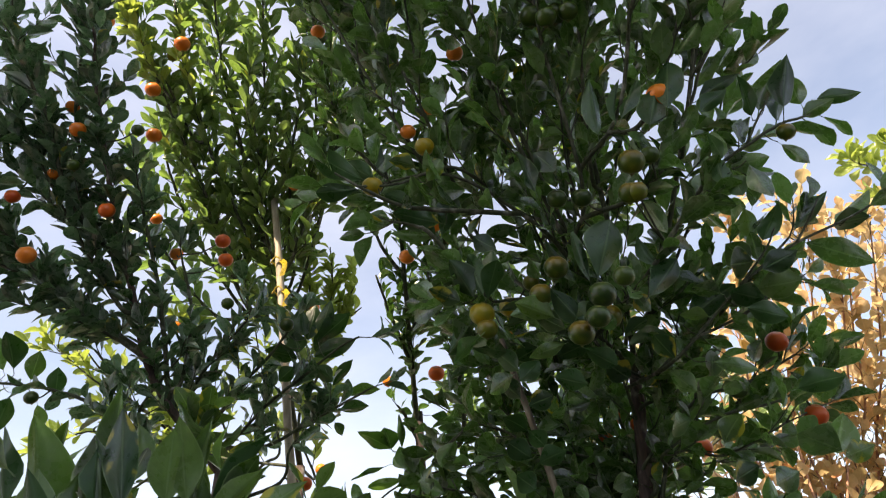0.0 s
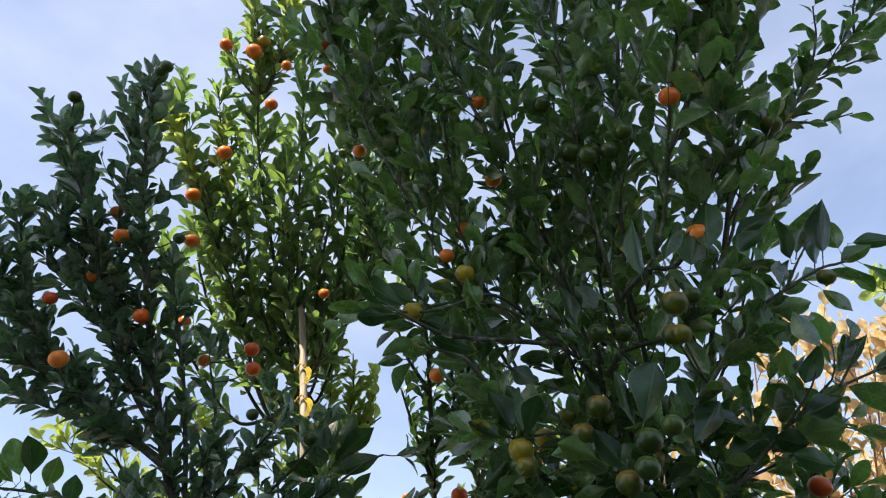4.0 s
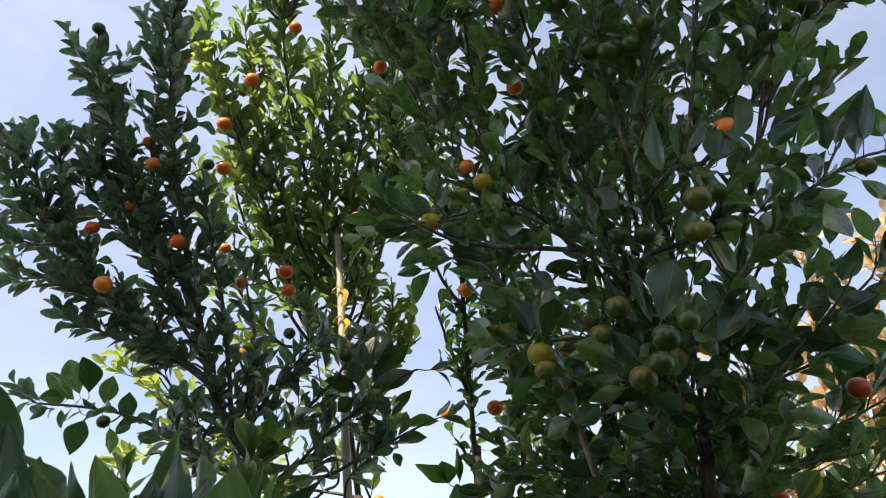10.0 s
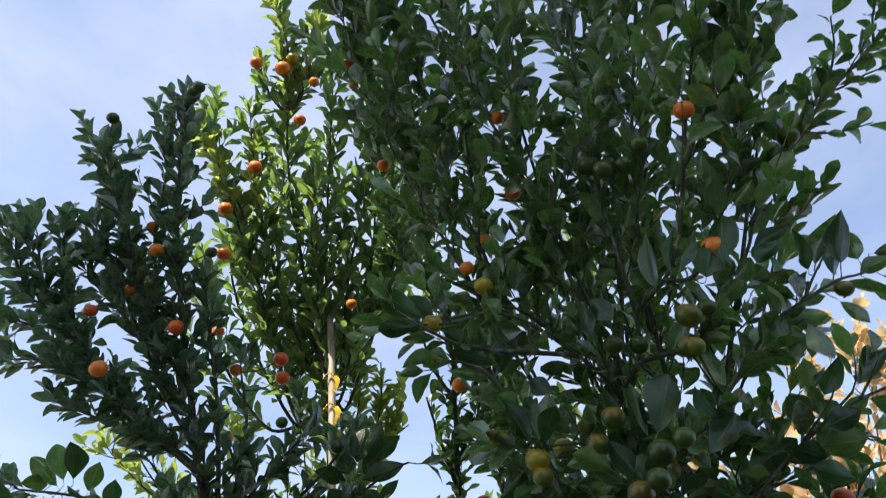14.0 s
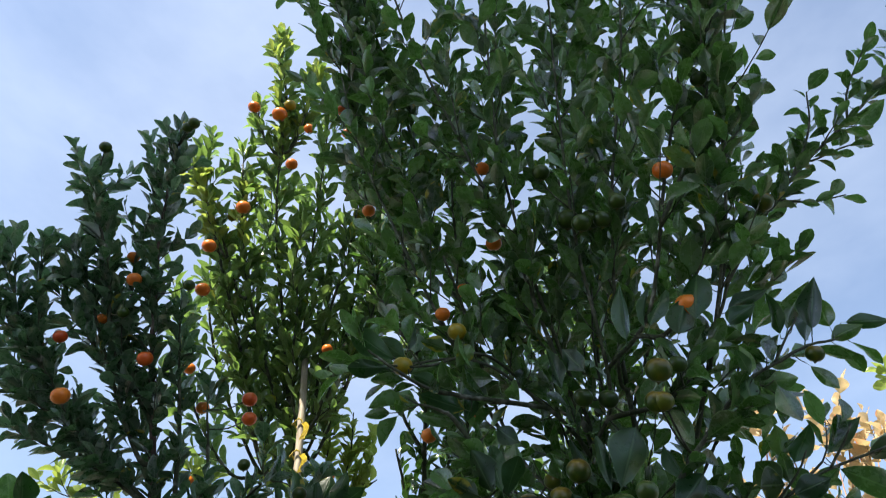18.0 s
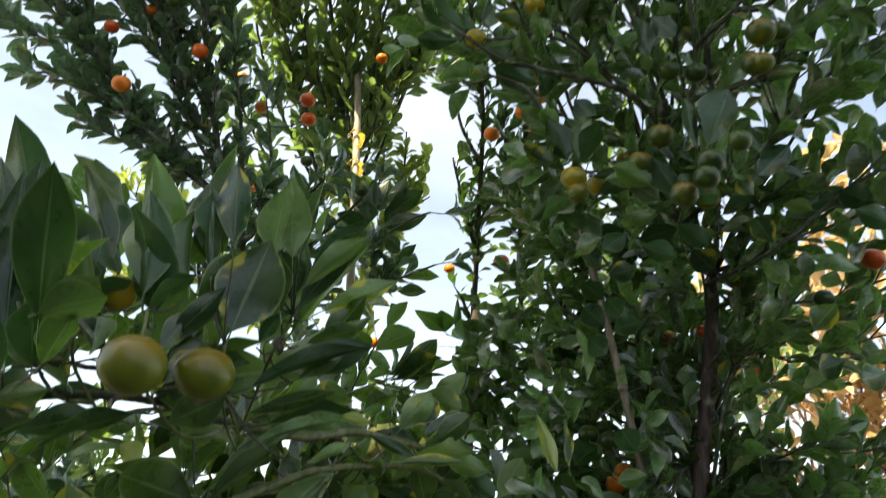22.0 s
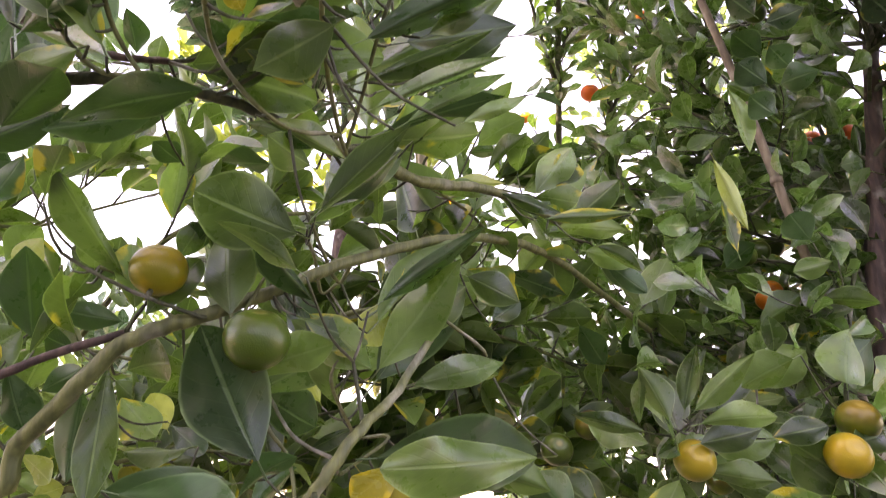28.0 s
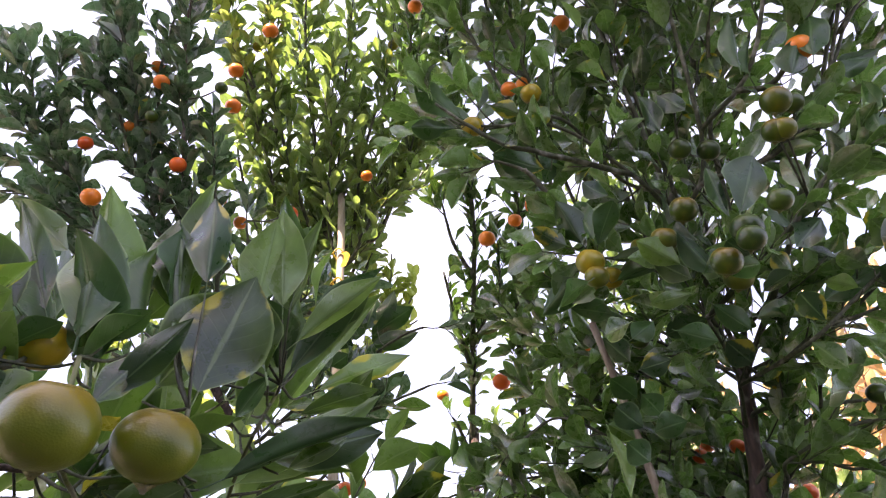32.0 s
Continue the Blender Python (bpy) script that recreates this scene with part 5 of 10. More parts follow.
main.set_leaf((-0.069, 0.747, 2.156), (0.04, -0.02, 1.00), (0.20, 0.54, 0.82), 0.048, 0.027, 8, M_LEAF_DEEP)
main.set_leaf((-0.110, 0.746, 2.139), (-1.00, 0.08, 0.00), (0.19, 0.45, 0.88), 0.076, 0.031, 11, M_LEAF)
main.set_leaf((-0.122, 0.759, 2.178), (-0.82, 0.16, 0.55), (-0.09, 0.73, 0.68), 0.078, 0.026, 8, M_LEAF)
main.set_leaf((-0.074, 0.731, 2.100), (-0.95, -0.19, -0.26), (0.10, 0.55, 0.83), 0.058, 0.022, 2, M_LEAF)
main.set_leaf((-0.018, 0.732, 2.154), (-0.87, 0.03, 0.49), (0.26, 0.37, 0.89), 0.048, 0.025, 7, M_LEAF_NEAR)
main.set_leaf((0.014, 0.743, 2.059), (-0.94, 0.04, 0.34), (-0.30, 0.78, 0.54), 0.080, 0.036, 11, M_LEAF_DEEP)
main.set_leaf((0.006, 0.759, 2.051), (-0.96, 0.17, 0.22), (-0.31, 0.83, 0.47), 0.074, 0.022, 7, M_LEAF)
main.set_leaf((-0.011, 0.728, 2.120), (0.57, -0.26, 0.78), (-0.04, 0.53, 0.85), 0.048, 0.027, 2, M_LEAF_NEAR)
main.set_leaf((0.043, 0.730, 2.031), (0.79, 0.25, -0.55), (-0.46, 0.63, 0.62), 0.043, 0.031, 9, M_LEAF_DEEP)
main.set_leaf((0.431, 0.628, 2.121), (0.21, 0.02, 0.98), (0.69, 0.46, 0.56), 0.081, 0.026, 9, M_LEAF_DEEP)
main.set_leaf((0.448, 0.638, 2.137), (0.46, -0.05, 0.89), (0.26, 0.40, 0.88), 0.105, 0.025, 9, M_LEAF)
main.set_leaf((0.460, 0.606, 2.110), (0.38, 0.02, 0.93), (0.31, 0.51, 0.80), 0.121, 0.035, 6, M_LEAF_DEEP)
main.set_leaf((0.464, 0.633, 2.116), (0.44, 0.05, 0.90), (0.22, 0.36, 0.91), 0.086, 0.036, 8, M_LEAF_DEEP)
main.set_leaf((0.508, 0.625, 2.140), (0.15, 0.17, 0.97), (0.35, 0.58, 0.74), 0.062, 0.029, 9, M_LEAF)
main.set_leaf((0.539, 0.639, 2.167), (0.99, -0.05, 0.12), (0.62, 0.49, 0.62), 0.068, 0.023, 9, M_LEAF_DEEP)
main.set_leaf((0.490, 0.620, 2.114), (0.86, -0.04, 0.51), (0.20, 0.68, 0.71), 0.059, 0.023, 9, M_LEAF_NEAR)
main.set_leaf((0.444, 0.619, 2.073), (0.35, -0.20, -0.91), (0.53, 0.53, 0.66), 0.051, 0.018, 8, M_LEAF)
main.set_leaf((0.381, 0.601, 2.065), (0.60, 0.02, 0.80), (0.10, 0.60, 0.80), 0.042, 0.021, 8, M_LEAF)
main.set_leaf((0.357, 0.611, 2.037), (-0.26, -0.21, 0.94), (0.64, 0.36, 0.68), 0.044, 0.018, 11, M_LEAF_DEEP)
main.set_leaf((0.378, 0.601, 2.029), (0.06, -0.14, -0.99), (0.12, 0.60, 0.79), 0.070, 0.028, 6, M_LEAF)
main.set_leaf((0.361, 0.614, 2.022), (0.21, 0.13, -0.97), (0.75, 0.46, 0.47), 0.036, 0.029, 11, M_LEAF_DEEP)
main.set_leaf((0.398, 0.636, 2.078), (0.95, 0.03, 0.30), (-0.13, 0.68, 0.72), 0.048, 0.019, 11, M_LEAF)
main.set_leaf((0.349, 0.619, 2.002), (0.14, 0.09, 0.99), (0.45, 0.65, 0.61), 0.055, 0.023, 6, M_LEAF_DEEP)
main.set_leaf((0.444, 0.753, 2.004), (0.20, 0.07, 0.98), (0.31, 0.47, 0.83), 0.077, 0.027, 8, M_LEAF_NEAR)
main.set_leaf((0.437, 0.727, 1.986), (0.62, 0.07, 0.78), (0.59, 0.62, 0.52), 0.076, 0.030, 9, M_LEAF_DEEP)
main.set_leaf((0.485, 0.723, 1.999), (0.75, -0.08, 0.66), (0.57, 0.55, 0.61), 0.093, 0.023, 6, M_LEAF_DEEP)
main.set_leaf((0.566, 0.749, 2.023), (0.82, 0.11, 0.57), (0.79, 0.55, 0.27), 0.118, 0.036, 6, M_LEAF_NEAR)
main.set_leaf((0.503, 0.745, 2.001), (0.94, 0.08, -0.33), (0.04, 0.60, 0.80), 0.111, 0.040, 11, M_LEAF)
main.set_leaf((0.542, 0.726, 2.008), (0.97, 0.04, 0.25), (0.41, 0.42, 0.81), 0.072, 0.035, 6, M_LEAF_DEEP)
main.set_leaf((0.426, 0.746, 1.963), (-0.48, 0.14, 0.87), (0.24, 0.84, 0.48), 0.048, 0.041, 9, M_LEAF_NEAR)
main.set_leaf((0.413, 0.720, 1.939), (0.91, -0.18, 0.37), (0.58, 0.61, 0.54), 0.061, 0.033, 11, M_LEAF_DEEP)
main.set_leaf((0.418, 0.757, 1.934), (0.99, -0.13, 0.04), (0.19, 0.64, 0.74), 0.076, 0.048, 8, M_LEAF_NEAR)
main.set_leaf((0.425, 0.731, 1.962), (-1.00, 0.03, -0.05), (0.16, 0.73, 0.67), 0.043, 0.046, 7, M_LEAF_NEAR)
main.set_leaf((0.394, 0.755, 1.908), (0.94, -0.02, -0.34), (0.46, 0.77, 0.44), 0.065, 0.032, 8, M_LEAF_DEEP)
main.set_leaf((0.370, 0.743, 1.920), (-0.92, -0.23, 0.32), (0.64, 0.56, 0.52), 0.054, 0.031, 9, M_LEAF)
main.set_leaf((0.342, 0.739, 1.887), (-0.99, -0.10, 0.13), (0.59, 0.39, 0.71), 0.046, 0.023, 6, M_LEAF_NEAR)
main.set_leaf((0.472, 0.758, 1.969), (-0.62, -0.05, 0.78), (0.66, 0.68, 0.32), 0.041, 0.032, 11, M_LEAF)
main.set_leaf((0.433, 0.753, 1.915), (-0.97, -0.18, 0.14), (0.61, 0.63, 0.48), 0.055, 0.036, 8, M_LEAF_DEEP)
main.set_leaf((0.322, 0.752, 1.833), (0.96, -0.05, -0.26), (0.60, 0.66, 0.45), 0.063, 0.020, 11, M_LEAF)
main.set_leaf((0.382, 0.758, 1.827), (0.50, -0.10, 0.86), (-0.07, 0.93, 0.36), 0.036, 0.025, 7, M_LEAF)
main.set_leaf((0.396, 0.723, 1.776), (0.95, -0.20, 0.25), (0.15, 0.70, 0.70), 0.063, 0.030, 9, M_LEAF_DEEP)
main.set_leaf((0.341, 0.720, 1.779), (-0.94, -0.02, 0.35), (0.65, 0.63, 0.41), 0.032, 0.022, 9, M_LEAF)
main.set_leaf((0.293, 0.724, 1.718), (0.56, -0.21, 0.80), (0.02, 0.85, 0.52), 0.044, 0.029, 9, M_LEAF_NEAR)
main.set_leaf((0.445, 0.742, 1.705), (-0.90, -0.16, 0.40), (0.62, 0.63, 0.47), 0.065, 0.045, 6, M_LEAF)
main.set_leaf((0.437, 0.756, 1.703), (0.50, -0.07, 0.86), (0.76, 0.64, 0.14), 0.059, 0.039, 6, M_LEAF)
main.set_leaf((0.433, 0.739, 1.699), (0.93, 0.22, 0.29), (0.08, 0.93, 0.37), 0.055, 0.027, 11, M_LEAF_NEAR)
main.set_leaf((0.425, 0.749, 1.729), (-0.71, -0.27, 0.65), (0.26, 0.82, 0.52), 0.033, 0.029, 6, M_LEAF)
main.set_leaf((0.302, 0.756, 1.791), (-0.58, 0.12, 0.81), (0.59, 0.63, 0.50), 0.047, 0.028, 6, M_LEAF)
main.set_leaf((0.273, 0.727, 1.754), (-0.94, -0.15, -0.30), (0.40, 0.76, 0.51), 0.046, 0.029, 9, M_LEAF_DEEP)
main.set_leaf((0.271, 0.720, 1.822), (-0.64, -0.28, 0.71), (0.65, 0.71, 0.27), 0.042, 0.029, 2, M_LEAF_DEEP)
main.set_leaf((0.350, 0.758, 1.706), (-0.92, 0.13, -0.37), (0.14, 0.97, 0.18), 0.045, 0.031, 9, M_LEAF_DEEP)
main.set_leaf((0.388, 0.747, 1.693), (-0.93, 0.09, -0.37), (0.44, 0.89, 0.12), 0.045, 0.031, 9, M_LEAF)
main.set_leaf((-0.043, 0.757, 1.416), (-0.38, 0.03, 0.93), (0.54, 0.80, 0.25), 0.050, 0.020, 7, M_LEAF_NEAR)
main.set_leaf((-0.031, 0.775, 1.425), (0.23, -0.12, 0.97), (0.23, 0.84, 0.49), 0.057, 0.018, 7, M_LEAF_NEAR)
main.set_leaf((-0.030, 0.769, 1.425), (0.76, -0.02, 0.65), (0.60, 0.73, 0.33), 0.072, 0.018, 7, M_LEAF_NEAR)
main.set_leaf((-0.033, 0.750, 1.417), (0.96, -0.16, 0.23), (-0.13, 0.80, 0.58), 0.057, 0.015, 3, M_LEAF_NEAR)
main.set_leaf((-0.034, 0.752, 1.404), (0.97, 0.09, 0.22), (-0.12, 0.95, 0.27), 0.058, 0.025, 8, M_LEAF_NEAR)
main.set_leaf((-0.036, 0.773, 1.387), (-0.51, 0.03, -0.86), (0.46, 0.89, 0.04), 0.045, 0.028, 2, M_LEAF_NEAR)
main.set_leaf((-0.030, 0.769, 1.390), (0.98, 0.06, -0.17), (0.23, 0.79, 0.58), 0.063, 0.019, 8, M_LEAF_NEAR)
main.set_leaf((-0.054, 0.769, 1.414), (-0.97, -0.19, 0.16), (0.04, 0.94, 0.33), 0.063, 0.016, 8, M_LEAF_NEAR)
main.set_leaf((0.089, 0.784, 1.381), (-0.82, -0.17, 0.55), (0.52, 0.72, 0.46), 0.058, 0.035, 6, M_LEAF_NEAR)
main.set_leaf((0.022, 0.764, 1.411), (0.96, -0.21, 0.20), (0.75, 0.62, 0.23), 0.044, 0.021, 2, M_LEAF_NEAR)
main.set_leaf((0.015, 0.772, 1.314), (0.97, -0.06, 0.25), (0.56, 0.72, 0.40), 0.070, 0.019, 2, M_LEAF_NEAR)
main.set_leaf((0.093, 0.777, 1.348), (-0.96, -0.27, 0.07), (0.53, 0.78, 0.34), 0.048, 0.024, 9, M_LEAF_NEAR)
main.set_leaf((0.062, 0.776, 1.474), (-0.89, 0.17, -0.43), (-0.06, 0.82, 0.57), 0.052, 0.034, 6, M_LEAF_NEAR)
main.set_leaf((-0.063, 0.774, 1.416), (-0.01, -0.20, 0.98), (-0.10, 0.81, 0.58), 0.044, 0.009, 9, M_LEAF_NEAR)
main.set_leaf((-0.135, 0.856, 1.397), (0.84, -0.05, -0.54), (0.31, 0.91, 0.29), 0.063, 0.033, 6, M_LEAF_NEAR)
main.set_leaf((-0.137, 0.856, 1.412), (-0.62, 0.04, -0.78), (0.34, 0.86, 0.38), 0.053, 0.029, 8, M_LEAF_NEAR)
main.set_leaf((0.169, 0.859, 1.513), (-0.74, -0.05, -0.67), (0.51, 0.73, 0.44), 0.069, 0.046, 3, M_LEAF_DEEP)
main.set_leaf((-0.033, 0.866, 1.624), (-1.00, 0.01, -0.05), (-0.29, 0.68, 0.67), 0.092, 0.029, 7, M_LEAF_NEAR)
main.set_leaf((-0.073, 0.834, 1.576), (0.75, -0.02, -0.66), (0.10, 0.81, 0.58), 0.053, 0.019, 2, M_LEAF_DEEP)
main.set_leaf((0.051, 0.831, 1.572), (-0.14, 0.11, 0.98), (0.46, 0.58, 0.67), 0.070, 0.017, 2, M_LEAF_NEAR)
main.set_leaf((0.015, 0.831, 1.338), (-0.36, 0.39, 0.85), (0.79, 0.61, -0.03), 0.027, 0.025, 8, M_LEAF_NEAR)
main.set_leaf((-0.075, 0.834, 1.325), (-0.74, -0.11, 0.66), (-0.31, 0.94, -0.14), 0.033, 0.020, 9, M_LEAF_DEEP)
main.set_leaf((0.100, 0.817, 1.861), (-0.58, 0.19, 0.79), (0.36, 0.71, 0.61), 0.054, 0.030, 6, M_LEAF_DEEP)
main.set_leaf((0.085, 0.782, 1.833), (0.75, 0.01, 0.66), (0.20, 0.87, 0.46), 0.048, 0.028, 8, M_LEAF_DEEP)
main.set_leaf((0.094, 0.805, 1.818), (-0.62, 0.04, 0.78), (0.49, 0.56, 0.67), 0.045, 0.030, 6, M_LEAF_DEEP)
main.set_leaf((0.095, 0.804, 1.810), (0.93, -0.29, 0.23), (0.10, 0.89, 0.45), 0.040, 0.028, 11, M_LEAF_DEEP)
main.set_leaf((0.099, 0.818, 1.781), (-0.79, -0.25, 0.56), (0.05, 0.65, 0.76), 0.044, 0.031, 9, M_LEAF_DEEP)
main.set_leaf((0.090, 0.793, 1.778), (0.73, 0.28, -0.63), (0.18, 0.48, 0.86), 0.032, 0.028, 11, M_LEAF_DEEP)
main.set_leaf((0.098, 0.815, 1.746), (-0.81, -0.31, 0.50), (-0.09, 0.87, 0.49), 0.039, 0.031, 2, M_LEAF_DEEP)
main.set_leaf((0.096, 0.801, 1.735), (0.88, 0.01, 0.48), (-0.17, 0.67, 0.72), 0.042, 0.029, 9, M_LEAF_DEEP)
main.set_leaf((0.095, 0.806, 1.706), (-0.71, 0.09, 0.70), (0.14, 0.94, 0.30), 0.033, 0.030, 9, M_LEAF_DEEP)
main.bare((0.255, 1.0, 1.56), (0.318, 0.985, 1.93), 0.020, 0.6, 16)
main.finish(near=lambda p: p[1] + 0.25 * abs(p[2] - 1.8))

slim_tree = root("citrus_tree", (-0.020, 1.450, 0.0), "slender upright citrus tree with small dark leaves and orange fruit", "tree", "citrus trees")
slim = Crown(slim_tree, M_LEAF, (0.030, 0.048), open_sky, 260, (0.34, 0.46))
slim.limb(0.017, 0.009, (-0.02, 1.45, -0.02), (-0.015, 1.44, 0.7), (-0.03, 1.43, 1.4), (-0.025, 1.42, 2.04), name="trunk", sides=12)
slim.clothe(slim.dress(slim.limb(0.007, 0.002, (-0.029, 1.441, 1.982), (-0.034, 1.345, 2.117), (-0.039, 1.247, 2.253), (-0.046, 1.161, 2.372), (-0.072, 1.089, 2.473), (-0.107, 0.978, 2.626), (-0.130, 0.866, 2.781), (-0.134, 0.745, 2.950)), 0.012), 46, length=(0.04, 0.09), leaves=(5, 9), spread=0.60)
slim.clothe(slim.dress(slim.limb(0.007, 0.002, (0.068, 1.442, 1.981), (0.062, 1.346, 2.115), (0.049, 1.247, 2.252), (0.047, 1.162, 2.371), (0.028, 1.075, 2.492), (0.006, 0.957, 2.656), (0.010, 0.837, 2.822), (0.025, 0.745, 2.949)), 0.012), 46, length=(0.04, 0.09), leaves=(5, 9), spread=0.60)
slim.clothe(slim.dress(slim.limb(0.005, 0.002, (-0.034, 1.345, 2.117), (-0.076, 1.274, 2.214), (-0.102, 1.225, 2.283)), 0.010), 30, length=(0.02, 0.05), leaves=(4, 6), spread=0.60)
slim.clothe(slim.dress(slim.limb(0.005, 0.002, (-0.035, 1.303, 2.175), (0.010, 1.247, 2.253), (0.006, 1.190, 2.332)), 0.012), 40, length=(0.03, 0.07), leaves=(5, 8), spread=0.60)
slim.clothe(slim.dress(slim.limb(0.005, 0.002, (-0.038, 1.232, 2.273), (-0.086, 1.189, 2.333), (-0.110, 1.146, 2.393)), 0.012), 34, length=(0.03, 0.06), leaves=(5, 7), spread=0.60)
slim.clothe(slim.dress(slim.limb(0.005, 0.002, (0.061, 1.373, 2.077), (0.118, 1.304, 2.173), (0.121, 1.234, 2.271)), 0.012), 30, length=(0.03, 0.08), leaves=(5, 8), spread=0.60)
slim.clothe(slim.dress(slim.limb(0.005, 0.002, (-0.029, 1.441, 1.982), (-0.055, 1.407, 2.031), (-0.072, 1.393, 2.050)), 0.014), 20, length=(0.03, 0.05), leaves=(4, 5), spread=0.90)
slim.clothe(slim.dress(slim.limb(0.005, 0.002, (-0.072, 1.103, 2.452), (-0.157, 1.037, 2.544), (-0.194, 0.941, 2.678), (-0.218, 0.836, 2.824), (-0.229, 0.744, 2.951)), 0.012), 46, length=(0.04, 0.10), leaves=(5, 9), spread=0.60)
slim.clothe(slim.dress(slim.limb(0.005, 0.002, (-0.059, 1.180, 2.484), (-0.110, 1.118, 2.570), (-0.174, 1.040, 2.678), (-0.173, 0.954, 2.798), (-0.185, 0.850, 2.942)), 0.012), 46, length=(0.04, 0.10), leaves=(5, 9), spread=0.60)
slim.clothe(slim.limb(0.005, 0.003, (0.081, 1.762, 0.982), (0.018, 1.691, 1.145), (-0.052, 1.682, 1.207), (-0.122, 1.674, 1.269)), 66, length=(0.05, 0.11), leaves=(5, 9), spread=0.6)
slim.clothe(slim.limb(0.005, 0.003, (0.087, 1.696, 1.105), (0.144, 1.631, 1.223), (0.171, 1.620, 1.309)), 66, length=(0.05, 0.11), leaves=(5, 9), spread=0.6)
slim.clothe(slim.limb(0.004, 0.002, (0.081, 1.793, 1.134), (-0.049, 1.769, 1.316), (-0.140, 1.704, 1.425), (-0.222, 1.649, 1.461)), 75, length=(0.05, 0.11), leaves=(5, 9), spread=0.6)
slim.clothe(slim.limb(0.004, 0.002, (0.115, 1.814, 0.970), (0.007, 1.751, 1.069), (-0.091, 1.694, 1.117), (-0.156, 1.697, 1.091)), 75, length=(0.05, 0.11), leaves=(5, 9), spread=0.6)
slim.clothe(slim.limb(0.004, 0.002, (-0.042, 1.587, 1.581), (-0.130, 1.524, 1.722), (-0.174, 1.441, 1.786)), 75, length=(0.05, 0.11), leaves=(5, 9), spread=0.6)
slim.clothe(slim.dress(slim.limb(0.005, 0.002, (-0.300, 2.584, 0.881), (-0.270, 2.419, 1.111), (-0.208, 2.317, 1.252), (-0.117, 2.244, 1.353)), 0.012), 60, length=(0.05, 0.12), leaves=(5, 9), spread=0.70)
slim.clothe(slim.dress(slim.limb(0.005, 0.002, (-0.185, 2.669, 0.764), (-0.092, 2.491, 1.010), (-0.002, 2.383, 1.161)), 0.012), 60, length=(0.05, 0.12), leaves=(5, 9), spread=0.70)
slim.clothe(slim.dress(slim.limb(0.005, 0.002, (-0.074, 2.664, 0.770), (0.052, 2.513, 0.981), (0.137, 2.403, 1.133), (0.189, 2.326, 1.240)), 0.012), 60, length=(0.05, 0.12), leaves=(5, 9), spread=0.70)
slim.clothe(slim.dress(slim.limb(0.005, 0.002, (-0.410, 2.679, 0.750), (-0.373, 2.503, 0.994), (-0.406, 2.349, 1.208)), 0.012), 60, length=(0.05, 0.12), leaves=(5, 9), spread=0.70)
slim.clothe(slim.dress(slim.limb(0.005, 0.002, (0.074, 2.658, 0.779), (0.198, 2.535, 0.950), (0.318, 2.448, 1.071)), 0.012), 60, length=(0.05, 0.12), leaves=(5, 9), spread=0.70)
slim.clothe(slim.dress(slim.limb(0.005, 0.002, (-0.203, 2.391, 1.150), (-0.144, 2.303, 1.272), (-0.053, 2.242, 1.357)), 0.012), 60, length=(0.05, 0.12), leaves=(5, 9), spread=0.70)
slim.fruit(-0.037, 1.016, 2.188, 0.0290, "orange")
slim.fruit(0.014, 1.285, 2.071, 0.0340, "red")
slim.fruit(-0.245, 0.675, 2.727, 0.0280, "red")
slim.fruit(0.028, 1.100, 2.316, 0.0276, "orange")
slim.fruit(0.068, 1.107, 2.367, 0.0340, "orange")
slim.fruit(0.066, 1.183, 2.337, 0.0265, "red")
slim.fruit(0.136, 1.334, 2.285, 0.0262, "orange")
slim.fruit(-0.181, 0.816, 2.578, 0.0276, "orange")
slim.fruit(-0.363, 1.618, 1.694, 0.0445, "red")
slim.fruit(-0.178, 1.673, 1.276, 0.0310, "turning")
slim.fruit(-0.251, 1.526, 1.963, 0.0262, "orange")
slim.fruit(0.086, 1.509, 1.796, 0.0287, "red")
slim.set_leaf((-0.081, 1.455, 1.967), (-0.81, -0.35, 0.46), (0.24, 0.68, 0.69), 0.098, 0.045, 11, M_LEAF_DEEP)
slim.set_leaf((-0.087, 1.459, 1.969), (-0.24, -0.63, 0.74), (0.36, 0.88, 0.31), 0.061, 0.050, 6, M_LEAF_DEEP)
slim.set_leaf((-0.066, 1.444, 1.960), (-0.01, -0.63, 0.78), (0.23, 0.93, 0.28), 0.093, 0.019, 11, M_LEAF_DEEP)
slim.set_leaf((-0.094, 1.453, 1.940), (-0.94, 0.11, -0.34), (-0.34, 0.64, 0.69), 0.092, 0.019, 2, M_LEAF_DEEP)
slim.set_leaf((-0.057, 1.480, 1.915), (-0.99, 0.07, -0.12), (-0.18, 0.96, 0.19), 0.092, 0.024, 2, M_LEAF_NEAR)
slim.set_leaf((-0.033, 1.415, 2.032), (-0.88, -0.39, 0.27), (0.05, 0.64, 0.76), 0.054, 0.024, 9, M_LEAF)
slim.set_leaf((-0.017, 1.384, 2.078), (-0.97, -0.23, -0.02), (-0.14, 0.85, 0.50), 0.043, 0.023, 9, M_LEAF_NEAR)
slim.set_leaf((-0.002, 1.407, 2.027), (0.94, 0.30, -0.19), (0.36, 0.61, 0.71), 0.044, 0.026, 2, M_LEAF_DEEP)
slim.finish()

dark_tree = root("citrus_tree", (-0.430, 1.230, 0.0), "bushy citrus tree with dense upright shoots and red-orange fruit", "tree", "citrus trees")
dark = Crown(dark_tree, M_LEAF_BLUE, (0.040, 0.062), low_branches, 300, (0.34, 0.46))
dark.limb(0.021, 0.012, (-0.43, 1.23, -0.02), (-0.40, 1.24, 0.8), (-0.41, 1.22, 1.5), (-0.414, 1.305, 1.904), name="trunk", sides=12)
